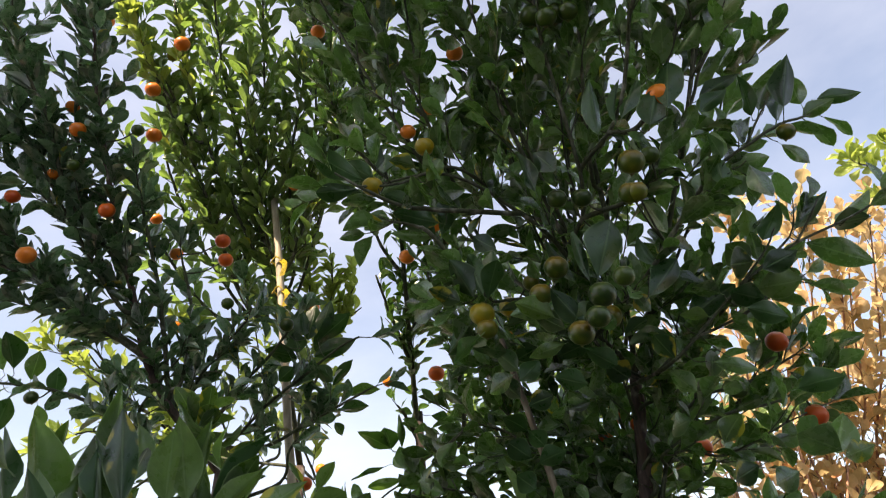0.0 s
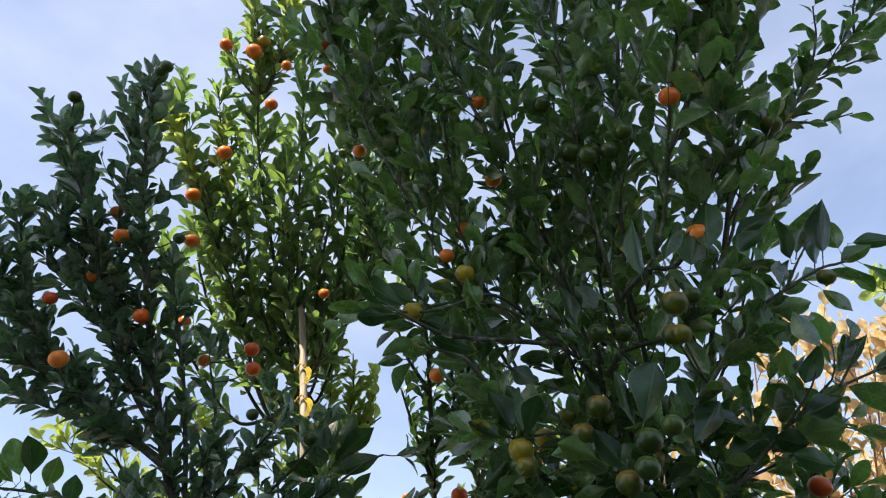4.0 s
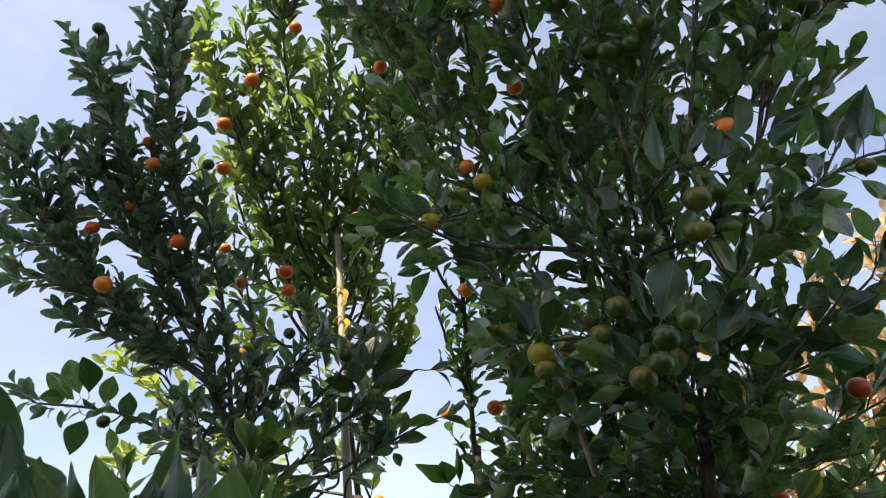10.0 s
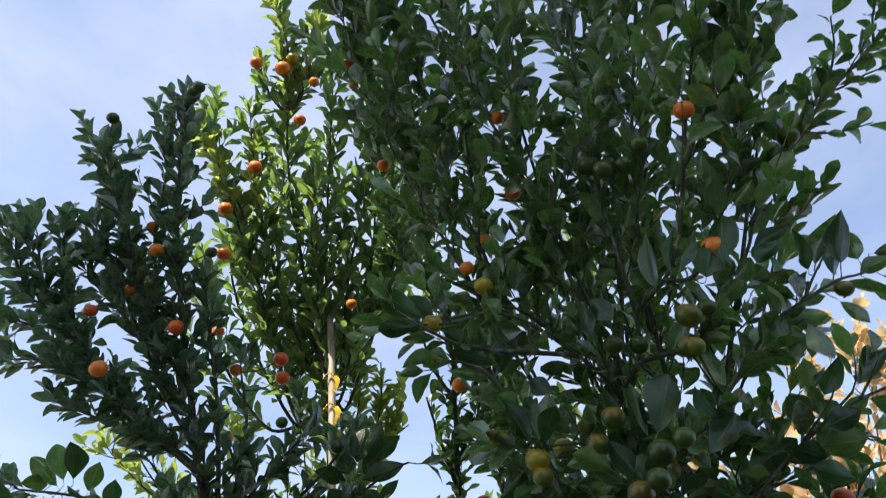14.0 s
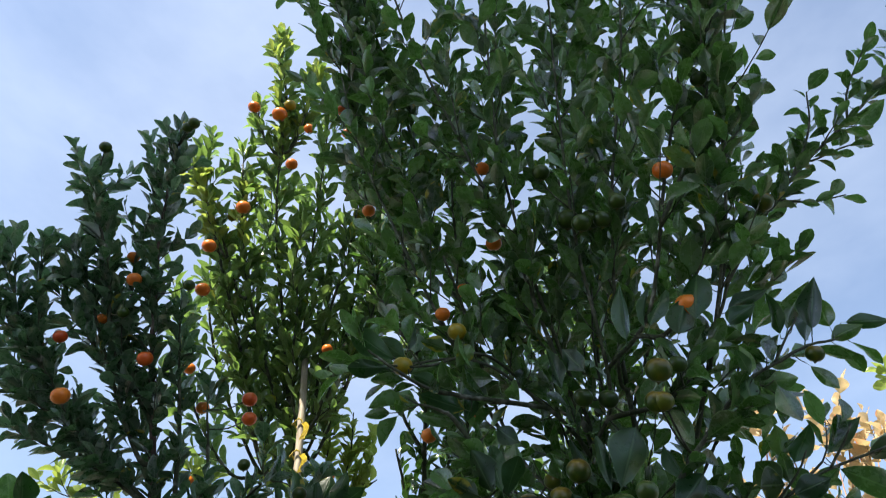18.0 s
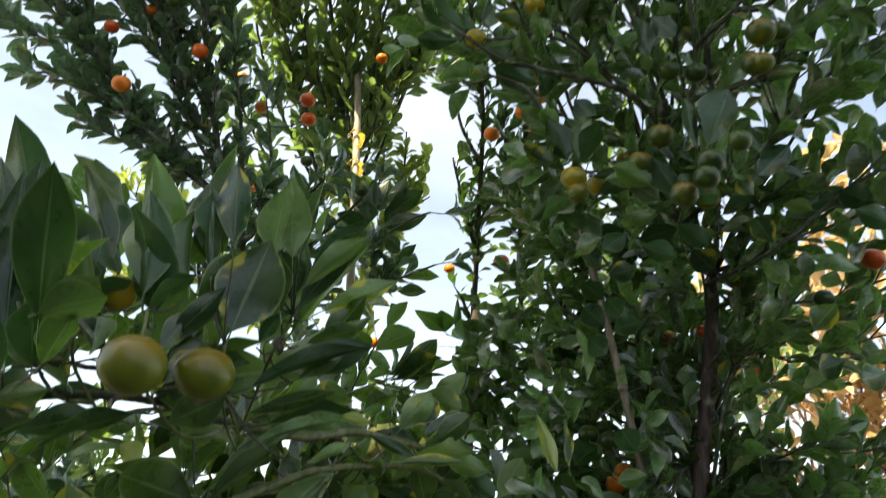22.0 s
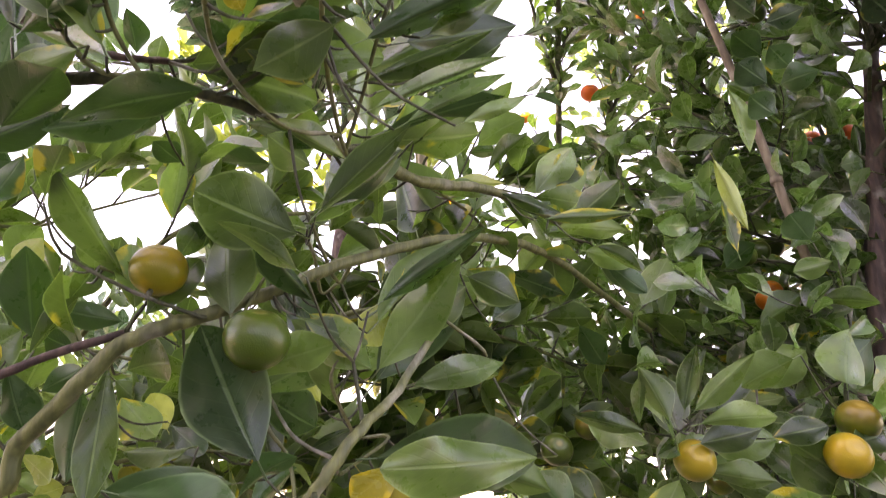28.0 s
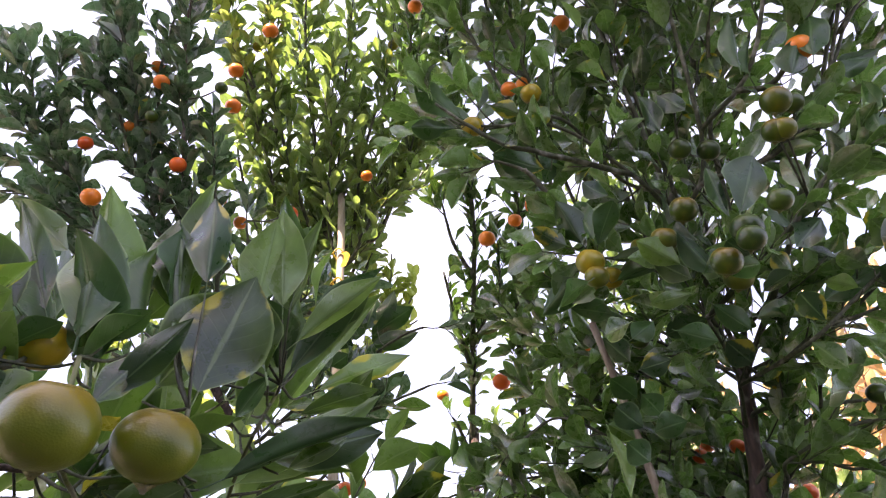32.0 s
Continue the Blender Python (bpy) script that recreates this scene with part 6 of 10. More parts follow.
dark.clothe(dark.dress(dark.limb(0.009, 0.002, (-0.530, 1.206, 2.062), (-0.567, 1.103, 2.226), (-0.597, 1.008, 2.378), (-0.613, 0.915, 2.526), (-0.614, 0.845, 2.637), (-0.611, 0.793, 2.720)), 0.0075), 34, length=(0.05, 0.11), leaves=(4, 8), spread=0.70)
dark.clothe(dark.dress(dark.limb(0.006, 0.002, (-0.569, 1.174, 2.192), (-0.648, 1.101, 2.309), (-0.663, 1.027, 2.427), (-0.674, 0.963, 2.529), (-0.663, 0.918, 2.601), (-0.651, 0.852, 2.706)), 0.0075), 34, length=(0.05, 0.11), leaves=(4, 8), spread=0.70)
dark.clothe(dark.dress(dark.limb(0.007, 0.002, (-0.575, 1.091, 2.245), (-0.641, 1.043, 2.321), (-0.680, 1.007, 2.379), (-0.706, 0.933, 2.497), (-0.739, 0.889, 2.567), (-0.762, 0.838, 2.649)), 0.0075), 34, length=(0.05, 0.11), leaves=(4, 8), spread=0.70)
dark.clothe(dark.dress(dark.limb(0.005, 0.002, (-0.656, 1.070, 2.343), (-0.699, 1.020, 2.422), (-0.730, 0.976, 2.492), (-0.752, 0.931, 2.564), (-0.796, 0.869, 2.663)), 0.0075), 16, length=(0.03, 0.06), leaves=(4, 5), spread=0.60)
dark.clothe(dark.dress(dark.limb(0.005, 0.002, (-0.592, 1.126, 2.190), (-0.671, 1.043, 2.322), (-0.715, 0.989, 2.409), (-0.766, 0.933, 2.498)), 0.0075), 30, length=(0.03, 0.08), leaves=(4, 7), spread=0.70)
dark.clothe(dark.dress(dark.limb(0.004, 0.002, (-0.671, 1.043, 2.322), (-0.718, 1.013, 2.370), (-0.772, 0.982, 2.419), (-0.785, 0.964, 2.448)), 0.0075), 20, length=(0.03, 0.06), leaves=(4, 6), spread=0.70)
dark.clothe(dark.dress(dark.limb(0.007, 0.002, (-0.545, 1.183, 2.098), (-0.687, 1.114, 2.209), (-0.799, 1.042, 2.323), (-0.872, 0.988, 2.410), (-0.896, 0.932, 2.499)), 0.0075), 32, length=(0.04, 0.09), leaves=(5, 7), spread=0.65)
dark.clothe(dark.dress(dark.limb(0.005, 0.002, (-0.763, 1.066, 2.285), (-0.834, 1.024, 2.352), (-0.925, 0.969, 2.440), (-0.940, 0.932, 2.499)), 0.0075), 30, length=(0.04, 0.09), leaves=(5, 7), spread=0.65)
dark.clothe(dark.dress(dark.limb(0.005, 0.002, (-0.799, 1.042, 2.323), (-0.820, 1.000, 2.390), (-0.841, 0.951, 2.469), (-0.840, 0.926, 2.508)), 0.0075), 26, length=(0.03, 0.07), leaves=(5, 7), spread=0.65)
dark.clothe(dark.dress(dark.limb(0.005, 0.002, (-0.556, 1.172, 2.116), (-0.669, 1.125, 2.191), (-0.771, 1.090, 2.248), (-0.862, 1.065, 2.286), (-0.918, 1.062, 2.291)), 0.0075), 22, length=(0.03, 0.08), leaves=(4, 6), spread=0.70)
dark.clothe(dark.dress(dark.limb(0.004, 0.002, (-0.567, 1.172, 2.116), (-0.657, 1.143, 2.163), (-0.746, 1.125, 2.192), (-0.807, 1.113, 2.211)), 0.0075), 18, length=(0.03, 0.06), leaves=(4, 6), spread=0.70)
dark.clothe(dark.dress(dark.limb(0.005, 0.002, (-0.668, 1.181, 2.198), (-0.764, 1.132, 2.276), (-0.897, 1.076, 2.366), (-0.991, 1.056, 2.396)), 0.0075), 26, length=(0.04, 0.08), leaves=(5, 7), spread=0.65)
dark.clothe(dark.dress(dark.limb(0.005, 0.002, (-0.514, 1.226, 1.950), (-0.599, 1.194, 2.002), (-0.684, 1.171, 2.037), (-0.768, 1.161, 2.054), (-0.863, 1.155, 2.064)), 0.014), 20, length=(0.03, 0.06), leaves=(4, 6), spread=0.90)
dark.clothe(dark.dress(dark.limb(0.006, 0.002, (-0.505, 1.218, 2.044), (-0.514, 1.115, 2.207), (-0.534, 1.044, 2.320), (-0.546, 0.996, 2.397)), 0.016), 20, length=(0.03, 0.07), leaves=(4, 6), spread=0.60)
dark.clothe(dark.limb(0.005, 0.002, (-0.478, 1.207, 2.061), (-0.455, 1.139, 2.170), (-0.469, 1.080, 2.263)), 14, length=(0.04, 0.08), leaves=(4, 6), spread=0.70)
dark.clothe(dark.dress(dark.limb(0.005, 0.002, (-0.497, 1.262, 1.973), (-0.446, 1.207, 2.061), (-0.393, 1.173, 2.114), (-0.350, 1.151, 2.150)), 0.012), 40, length=(0.05, 0.10), leaves=(5, 8), spread=0.80)
dark.clothe(dark.dress(dark.limb(0.005, 0.002, (-0.453, 1.273, 1.955), (-0.370, 1.219, 2.042), (-0.306, 1.185, 2.095), (-0.263, 1.157, 2.140)), 0.012), 42, length=(0.05, 0.10), leaves=(5, 8), spread=0.80)
dark.clothe(dark.dress(dark.limb(0.004, 0.002, (-0.410, 1.284, 1.937), (-0.326, 1.241, 2.006), (-0.240, 1.209, 2.058), (-0.175, 1.184, 2.097), (-0.137, 1.175, 2.111)), 0.012), 30, length=(0.04, 0.08), leaves=(5, 7), spread=0.80)
dark.clothe(dark.dress(dark.limb(0.004, 0.002, (-0.325, 1.280, 1.944), (-0.240, 1.259, 1.978), (-0.164, 1.240, 2.008), (-0.121, 1.229, 2.025)), 0.012), 24, length=(0.03, 0.07), leaves=(4, 6), spread=0.80)
dark.clothe(dark.limb(0.005, 0.002, (-0.581, 1.272, 1.957), (-0.552, 1.228, 2.026), (-0.480, 1.184, 2.097)), 30, length=(0.04, 0.09), leaves=(5, 8), spread=0.80)
dark.clothe(dark.limb(0.005, 0.002, (-0.598, 1.302, 1.989), (-0.614, 1.244, 2.081), (-0.656, 1.209, 2.137)), 26, length=(0.04, 0.08), leaves=(5, 7), spread=0.80)
dark.clothe(dark.limb(0.004, 0.002, (-0.303, 1.318, 1.883), (-0.282, 1.286, 1.935), (-0.240, 1.264, 1.969)), 24, length=(0.04, 0.08), leaves=(5, 7), spread=0.80)
dark.clothe(dark.limb(0.005, 0.003, (-0.691, 1.456, 1.374), (-0.795, 1.432, 1.554), (-0.866, 1.420, 1.643)), 55, length=(0.05, 0.12), leaves=(7, 11), spread=0.6)
dark.fruit(-0.592, 1.006, 2.323, 0.0310, "red")
dark.fruit(-0.400, 1.101, 2.306, 0.0310, "red")
dark.fruit(-0.395, 1.117, 2.271, 0.0300, "red")
dark.fruit(-0.712, 1.004, 2.229, 0.0340, "orange")
dark.fruit(-0.639, 0.925, 2.455, 0.0300, "orange")
dark.fruit(-0.550, 1.040, 2.545, 0.0333, "orange")
dark.fruit(-0.685, 0.961, 2.555, 0.0272, "orange")
dark.fruit(-0.769, 1.001, 2.363, 0.0276, "red")
dark.fruit(-0.705, 0.998, 2.412, 0.0240, "orange")
dark.fruit(-0.494, 1.119, 2.293, 0.0272, "orange")
dark.fruit(-0.266, 1.390, 1.896, 0.0299, "red")
dark.fruit(-0.648, 0.958, 2.396, 0.0240, "green")
dark.fruit(-0.703, 1.120, 2.007, 0.0245, "green")
dark.fruit(-0.276, 1.159, 2.139, 0.0287, "green")
dark.fruit(-0.385, 1.128, 2.177, 0.0243, "green")
dark.fruit(-0.750, 0.782, 2.701, 0.0262, "green")
dark.fruit(-0.568, 0.737, 2.743, 0.0262, "green")
dark.fruit(-0.580, 0.744, 2.736, 0.0240, "green")
dark.fruit(-0.528, 0.925, 2.447, 0.0240, "green")
dark.set_leaf((-0.799, 1.185, 2.084), (-0.18, -0.62, 0.76), (-0.69, 0.67, 0.28), 0.081, 0.039, 2, M_LEAF)
dark.set_leaf((-0.780, 1.181, 2.082), (-0.02, -0.59, 0.81), (0.00, 0.94, 0.35), 0.087, 0.043, 7, M_LEAF_DEEP)
dark.set_leaf((-0.815, 1.207, 2.083), (-0.66, -0.46, 0.59), (-0.72, 0.52, 0.46), 0.091, 0.034, 2, M_LEAF)
dark.set_leaf((-0.791, 1.209, 2.059), (-0.42, 0.39, -0.82), (-0.65, 0.55, 0.52), 0.080, 0.044, 7, M_LEAF_DEEP)
dark.set_leaf((-0.740, 1.207, 2.037), (0.09, 0.52, -0.85), (-0.17, 0.72, 0.68), 0.058, 0.028, 7, M_LEAF_NEAR)
dark.set_leaf((-0.828, 1.192, 2.087), (-0.99, -0.08, 0.10), (-0.19, 0.62, 0.76), 0.058, 0.039, 11, M_LEAF_NEAR)
dark.set_leaf((-0.710, 1.211, 2.039), (0.16, -0.53, 0.83), (-0.50, 0.60, 0.63), 0.062, 0.035, 8, M_LEAF_DEEP)
dark.set_leaf((-0.751, 1.188, 2.064), (0.29, -0.42, 0.86), (-0.55, 0.81, 0.23), 0.064, 0.036, 8, M_LEAF_NEAR)
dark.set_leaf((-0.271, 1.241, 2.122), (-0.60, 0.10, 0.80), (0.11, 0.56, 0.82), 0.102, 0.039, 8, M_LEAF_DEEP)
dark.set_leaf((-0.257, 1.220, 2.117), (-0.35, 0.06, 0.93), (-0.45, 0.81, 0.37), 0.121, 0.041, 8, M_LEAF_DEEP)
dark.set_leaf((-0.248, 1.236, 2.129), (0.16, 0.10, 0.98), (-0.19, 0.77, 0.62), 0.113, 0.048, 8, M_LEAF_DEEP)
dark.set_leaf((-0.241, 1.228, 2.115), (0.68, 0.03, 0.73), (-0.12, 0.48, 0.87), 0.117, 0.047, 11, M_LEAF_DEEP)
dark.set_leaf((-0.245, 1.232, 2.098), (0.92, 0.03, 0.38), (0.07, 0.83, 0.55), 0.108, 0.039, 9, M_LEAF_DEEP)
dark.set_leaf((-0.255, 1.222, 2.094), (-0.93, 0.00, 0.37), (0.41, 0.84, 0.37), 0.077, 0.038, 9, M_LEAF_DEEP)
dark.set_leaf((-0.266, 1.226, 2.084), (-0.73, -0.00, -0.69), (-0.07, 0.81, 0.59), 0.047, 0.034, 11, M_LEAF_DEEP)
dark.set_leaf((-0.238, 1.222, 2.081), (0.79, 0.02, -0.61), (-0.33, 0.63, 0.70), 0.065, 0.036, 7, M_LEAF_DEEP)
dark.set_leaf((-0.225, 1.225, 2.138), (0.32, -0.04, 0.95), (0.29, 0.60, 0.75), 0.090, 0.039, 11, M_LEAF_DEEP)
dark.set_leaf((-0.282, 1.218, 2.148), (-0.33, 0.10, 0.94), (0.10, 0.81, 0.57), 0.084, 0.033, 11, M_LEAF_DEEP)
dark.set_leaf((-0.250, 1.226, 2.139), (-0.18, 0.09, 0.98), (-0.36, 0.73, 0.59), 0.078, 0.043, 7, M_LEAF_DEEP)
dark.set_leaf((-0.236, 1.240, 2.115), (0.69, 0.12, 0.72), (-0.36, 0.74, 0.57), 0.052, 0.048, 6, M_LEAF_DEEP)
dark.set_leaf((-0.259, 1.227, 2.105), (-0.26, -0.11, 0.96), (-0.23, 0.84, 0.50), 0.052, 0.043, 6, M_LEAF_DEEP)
dark.bare((-0.314, 1.310, 2.22), (-0.347, 1.291, 2.54), 0.018, 0.5)
dark.bare((-0.285, 1.325, 1.95), (-0.300, 1.318, 2.08), 0.016, 0.5)
dark.finish()

bright_tree = root("citrus_tree", (-0.300, 1.480, 0.0), "sunlit yellow-green citrus tree tied to a bamboo stake", "tree", "citrus trees")
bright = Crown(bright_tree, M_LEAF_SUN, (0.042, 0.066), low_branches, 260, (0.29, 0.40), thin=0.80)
bright.limb(0.019, 0.011, (-0.30, 1.48, -0.02), (-0.28, 1.50, 0.8), (-0.29, 1.49, 1.6), (-0.314, 1.634, 2.002), name="trunk", sides=12)
bright.clothe(bright.dress(bright.limb(0.008, 0.002, (-0.354, 1.418, 2.350), (-0.404, 1.261, 2.603), (-0.456, 1.105, 2.855), (-0.469, 0.986, 3.047)), 0.014), 26, length=(0.06, 0.15), leaves=(7, 11), spread=0.65)
bright.clothe(bright.dress(bright.limb(0.005, 0.002, (-0.469, 0.986, 3.047), (-0.465, 0.933, 3.133), (-0.477, 0.887, 3.207), (-0.496, 0.840, 3.282)), 0.009), 18, length=(0.03, 0.07), leaves=(5, 7), spread=0.60)
bright.clothe(bright.dress(bright.limb(0.005, 0.002, (-0.462, 1.012, 3.005), (-0.416, 0.950, 3.105), (-0.400, 0.891, 3.200)), 0.010), 18, length=(0.03, 0.07), leaves=(5, 7), spread=0.60)
bright.clothe(bright.dress(bright.limb(0.005, 0.002, (-0.462, 1.012, 3.005), (-0.513, 0.978, 3.060), (-0.538, 0.942, 3.117)), 0.012), 18, length=(0.03, 0.07), leaves=(5, 7), spread=0.60)
bright.clothe(bright.dress(bright.limb(0.006, 0.002, (-0.429, 1.419, 2.349), (-0.509, 1.277, 2.577), (-0.598, 1.147, 2.788), (-0.642, 1.073, 2.906), (-0.662, 1.027, 2.981)), 0.014), 26, length=(0.04, 0.10), leaves=(6, 9), spread=0.65)
bright.clothe(bright.dress(bright.limb(0.005, 0.002, (-0.380, 1.377, 2.416), (-0.487, 1.232, 2.650), (-0.538, 1.122, 2.828), (-0.564, 1.018, 2.996)), 0.014), 26, length=(0.04, 0.10), leaves=(6, 9), spread=0.65)
bright.clothe(bright.dress(bright.limb(0.005, 0.002, (-0.536, 1.202, 2.700), (-0.604, 1.114, 2.840), (-0.674, 1.065, 2.919)), 0.014), 18, length=(0.03, 0.07), leaves=(5, 7), spread=0.60)
bright.clothe(bright.dress(bright.limb(0.005, 0.002, (-0.344, 1.428, 2.415), (-0.363, 1.280, 2.654), (-0.360, 1.117, 2.916), (-0.352, 0.985, 3.130)), 0.014), 26, length=(0.06, 0.15), leaves=(7, 11), spread=0.65)
bright.clothe(bright.dress(bright.limb(0.005, 0.002, (-0.320, 1.450, 2.428), (-0.255, 1.299, 2.672), (-0.236, 1.168, 2.883), (-0.253, 1.064, 3.051)), 0.014), 26, length=(0.06, 0.15), leaves=(7, 11), spread=0.65)
bright.clothe(bright.dress(bright.limb(0.005, 0.002, (-0.300, 1.442, 2.393), (-0.213, 1.309, 2.607), (-0.174, 1.239, 2.720), (-0.139, 1.198, 2.785)), 0.014), 26, length=(0.06, 0.15), leaves=(7, 11), spread=0.65)
bright.clothe(bright.dress(bright.limb(0.005, 0.002, (-0.337, 1.391, 2.394), (-0.275, 1.319, 2.509), (-0.224, 1.260, 2.605), (-0.183, 1.237, 2.642)), 0.014), 30, length=(0.05, 0.12), leaves=(6, 10), spread=0.70)
bright.clothe(bright.dress(bright.limb(0.005, 0.002, (-0.438, 1.510, 2.396), (-0.456, 1.390, 2.588), (-0.520, 1.279, 2.768), (-0.491, 1.160, 2.961)), 0.014), 26, length=(0.06, 0.15), leaves=(7, 11), spread=0.65)
bright.clothe(bright.dress(bright.limb(0.005, 0.002, (-0.387, 1.540, 2.412), (-0.328, 1.409, 2.622), (-0.327, 1.269, 2.848), (-0.404, 1.165, 3.017)), 0.014), 26, length=(0.06, 0.15), leaves=(7, 11), spread=0.65)
bright.clothe(bright.dress(bright.limb(0.005, 0.002, (-0.455, 1.465, 2.372), (-0.558, 1.364, 2.534), (-0.613, 1.273, 2.681), (-0.610, 1.209, 2.785)), 0.014), 26, length=(0.06, 0.15), leaves=(7, 11), spread=0.65)
bright.clothe(bright.dress(bright.limb(0.005, 0.002, (-0.518, 1.510, 2.364), (-0.619, 1.438, 2.479), (-0.679, 1.363, 2.601), (-0.692, 1.300, 2.702)), 0.014), 26, length=(0.06, 0.15), leaves=(7, 11), spread=0.65)
bright.clothe(bright.dress(bright.limb(0.005, 0.002, (-0.329, 1.396, 2.338), (-0.369, 1.299, 2.494), (-0.374, 1.211, 2.636), (-0.393, 1.118, 2.785)), 0.014), 26, length=(0.06, 0.15), leaves=(7, 11), spread=0.65)
bright.clothe(bright.dress(bright.limb(0.005, 0.002, (-0.388, 1.419, 2.349), (-0.454, 1.350, 2.461), (-0.506, 1.292, 2.553), (-0.543, 1.248, 2.625)), 0.014), 26, length=(0.06, 0.15), leaves=(7, 11), spread=0.65)
bright.clothe(bright.dress(bright.limb(0.005, 0.002, (-0.168, 1.412, 2.763), (-0.099, 1.324, 2.905), (-0.077, 1.242, 3.037)), 0.014), 24, length=(0.05, 0.12), leaves=(6, 10), spread=0.70)
bright.clothe(bright.dress(bright.limb(0.005, 0.002, (-0.329, 1.515, 2.677), (-0.208, 1.393, 2.875), (-0.128, 1.310, 3.008)), 0.014), 26, length=(0.06, 0.15), leaves=(7, 11), spread=0.65)
bright.clothe(bright.dress(bright.limb(0.005, 0.002, (-0.311, 1.340, 2.476), (-0.299, 1.235, 2.646), (-0.256, 1.126, 2.821), (-0.242, 0.998, 3.029)), 0.014), 20, length=(0.05, 0.10), leaves=(6, 9), spread=0.70)
bright.clothe(bright.dress(bright.limb(0.005, 0.002, (-0.255, 1.340, 2.476), (-0.199, 1.251, 2.620), (-0.170, 1.158, 2.769), (-0.162, 1.055, 2.936)), 0.014), 20, length=(0.05, 0.10), leaves=(6, 9), spread=0.70)
bright.clothe(bright.dress(bright.limb(0.005, 0.002, (-0.305, 1.334, 2.405), (-0.251, 1.270, 2.509), (-0.182, 1.248, 2.543), (-0.120, 1.241, 2.555)), 0.014), 30, length=(0.04, 0.08), leaves=(5, 8), spread=0.70)
bright.clothe(bright.limb(0.006, 0.003, (-1.125, 1.661, 1.485), (-0.958, 1.635, 1.577), (-0.839, 1.615, 1.646)), 25, length=(0.09, 0.22), leaves=(8, 13), spread=0.7)
bright.clothe(bright.limb(0.006, 0.003, (-0.436, 1.972, 1.292), (-0.380, 1.946, 1.498), (-0.106, 1.950, 1.474)), 18, length=(0.09, 0.22), leaves=(8, 13), spread=0.7)
bright.clothe(bright.limb(0.005, 0.002, (-0.737, 1.572, 1.503), (-0.958, 1.543, 1.539), (-1.057, 1.504, 1.619), (-1.123, 1.467, 1.700)), 23, length=(0.09, 0.22), leaves=(8, 13), spread=0.7)
bright.clothe(bright.limb(0.005, 0.002, (-0.704, 1.632, 1.361), (-0.836, 1.574, 1.481), (-0.947, 1.543, 1.540), (-1.057, 1.524, 1.568)), 30, length=(0.09, 0.22), leaves=(8, 13), spread=0.7)
bright.clothe(bright.limb(0.005, 0.002, (-0.602, 1.745, 1.364), (-0.744, 1.675, 1.516), (-0.839, 1.615, 1.646)), 27, length=(0.09, 0.22), leaves=(8, 13), spread=0.7)
bright.clothe(bright.limb(0.005, 0.002, (-0.354, 1.906, 1.019), (-0.218, 1.896, 1.103), (-0.095, 1.886, 1.186)), 21, length=(0.09, 0.22), leaves=(8, 13), spread=0.7)
bright.clothe(bright.limb(0.005, 0.002, (-0.939, 1.675, 1.222), (-0.997, 1.644, 1.460), (-1.029, 1.622, 1.634)), 21, length=(0.09, 0.22), leaves=(8, 13), spread=0.7)
bright.fruit(-0.277, 1.179, 2.506, 0.0260, "orange")
bright.fruit(-0.593, 1.080, 2.730, 0.0360, "orange")
bright.fruit(-0.543, 0.907, 3.104, 0.0340, "orange")
bright.fruit(-0.090, 1.452, 2.131, 0.0260, "orange")
bright.fruit(-0.594, 1.447, 2.305, 0.0327, "orange")
bright.fruit(-0.581, 1.115, 2.887, 0.0281, "yellow")
bright.fruit(-0.753, 1.104, 3.017, 0.0289, "orange")
bright.fruit(-0.665, 1.119, 2.951, 0.0240, "yellow")
bright.fruit(-0.668, 1.150, 2.915, 0.0280, "yellow")
bright.fruit(-0.247, 1.105, 2.912, 0.0286, "yellow")
bright.fruit(-0.257, 1.409, 2.315, 0.0245, "orange")
bright.fruit(-0.607, 1.261, 2.493, 0.0290, "orange")
bright.fruit(-0.472, 0.915, 3.087, 0.0422, "orange")
bright.fruit(-0.448, 0.902, 3.115, 0.0333, "yellow")
bright.fruit(-0.382, 0.910, 3.018, 0.0263, "orange")
bright.fruit(-0.528, 1.037, 2.834, 0.0372, "orange")
bright.fruit(-0.417, 0.966, 2.933, 0.0318, "orange")
bright.fruit(-0.267, 0.847, 2.908, 0.0245, "orange")
bright.fruit(-0.678, 1.061, 2.952, 0.0253, "yellow")
bright.set_leaf((-0.211, 1.535, 2.136), (0.99, -0.01, 0.15), (-0.14, 0.49, 0.86), 0.102, 0.035, 6, M_LEAF_NEAR)
bright.set_leaf((-0.222, 1.565, 2.113), (0.99, 0.04, 0.13), (-0.24, 0.81, 0.54), 0.084, 0.036, 7, M_LEAF_DEEP)
bright.set_leaf((-0.229, 1.580, 2.093), (0.53, 0.38, -0.76), (0.21, 0.80, 0.57), 0.043, 0.029, 7, M_LEAF_DEEP)
bright.set_leaf((-0.233, 1.542, 2.158), (0.62, -0.43, 0.65), (-0.37, 0.78, 0.50), 0.094, 0.029, 6, M_LEAF_DEEP)
bright.set_leaf((-0.267, 1.548, 2.120), (0.82, -0.39, 0.41), (0.11, 0.93, 0.35), 0.077, 0.032, 8, M_LEAF)
bright.bare((-0.314, 1.310, 2.22), (-0.347, 1.291, 2.54), 0.018, 0.5)
bright.bare((-0.285, 1.325, 1.95), (-0.300, 1.318, 2.08), 0.016, 0.5)
bright.finish()

# its young shoots, low down on the open side, paler: sunlight is put into their colour
young = Crown(bright_tree, M_LEAF_FRESH_LIT, (0.034, 0.054), open_sky, 120, (0.34, 0.46))
young.lines = list(bright.lines)
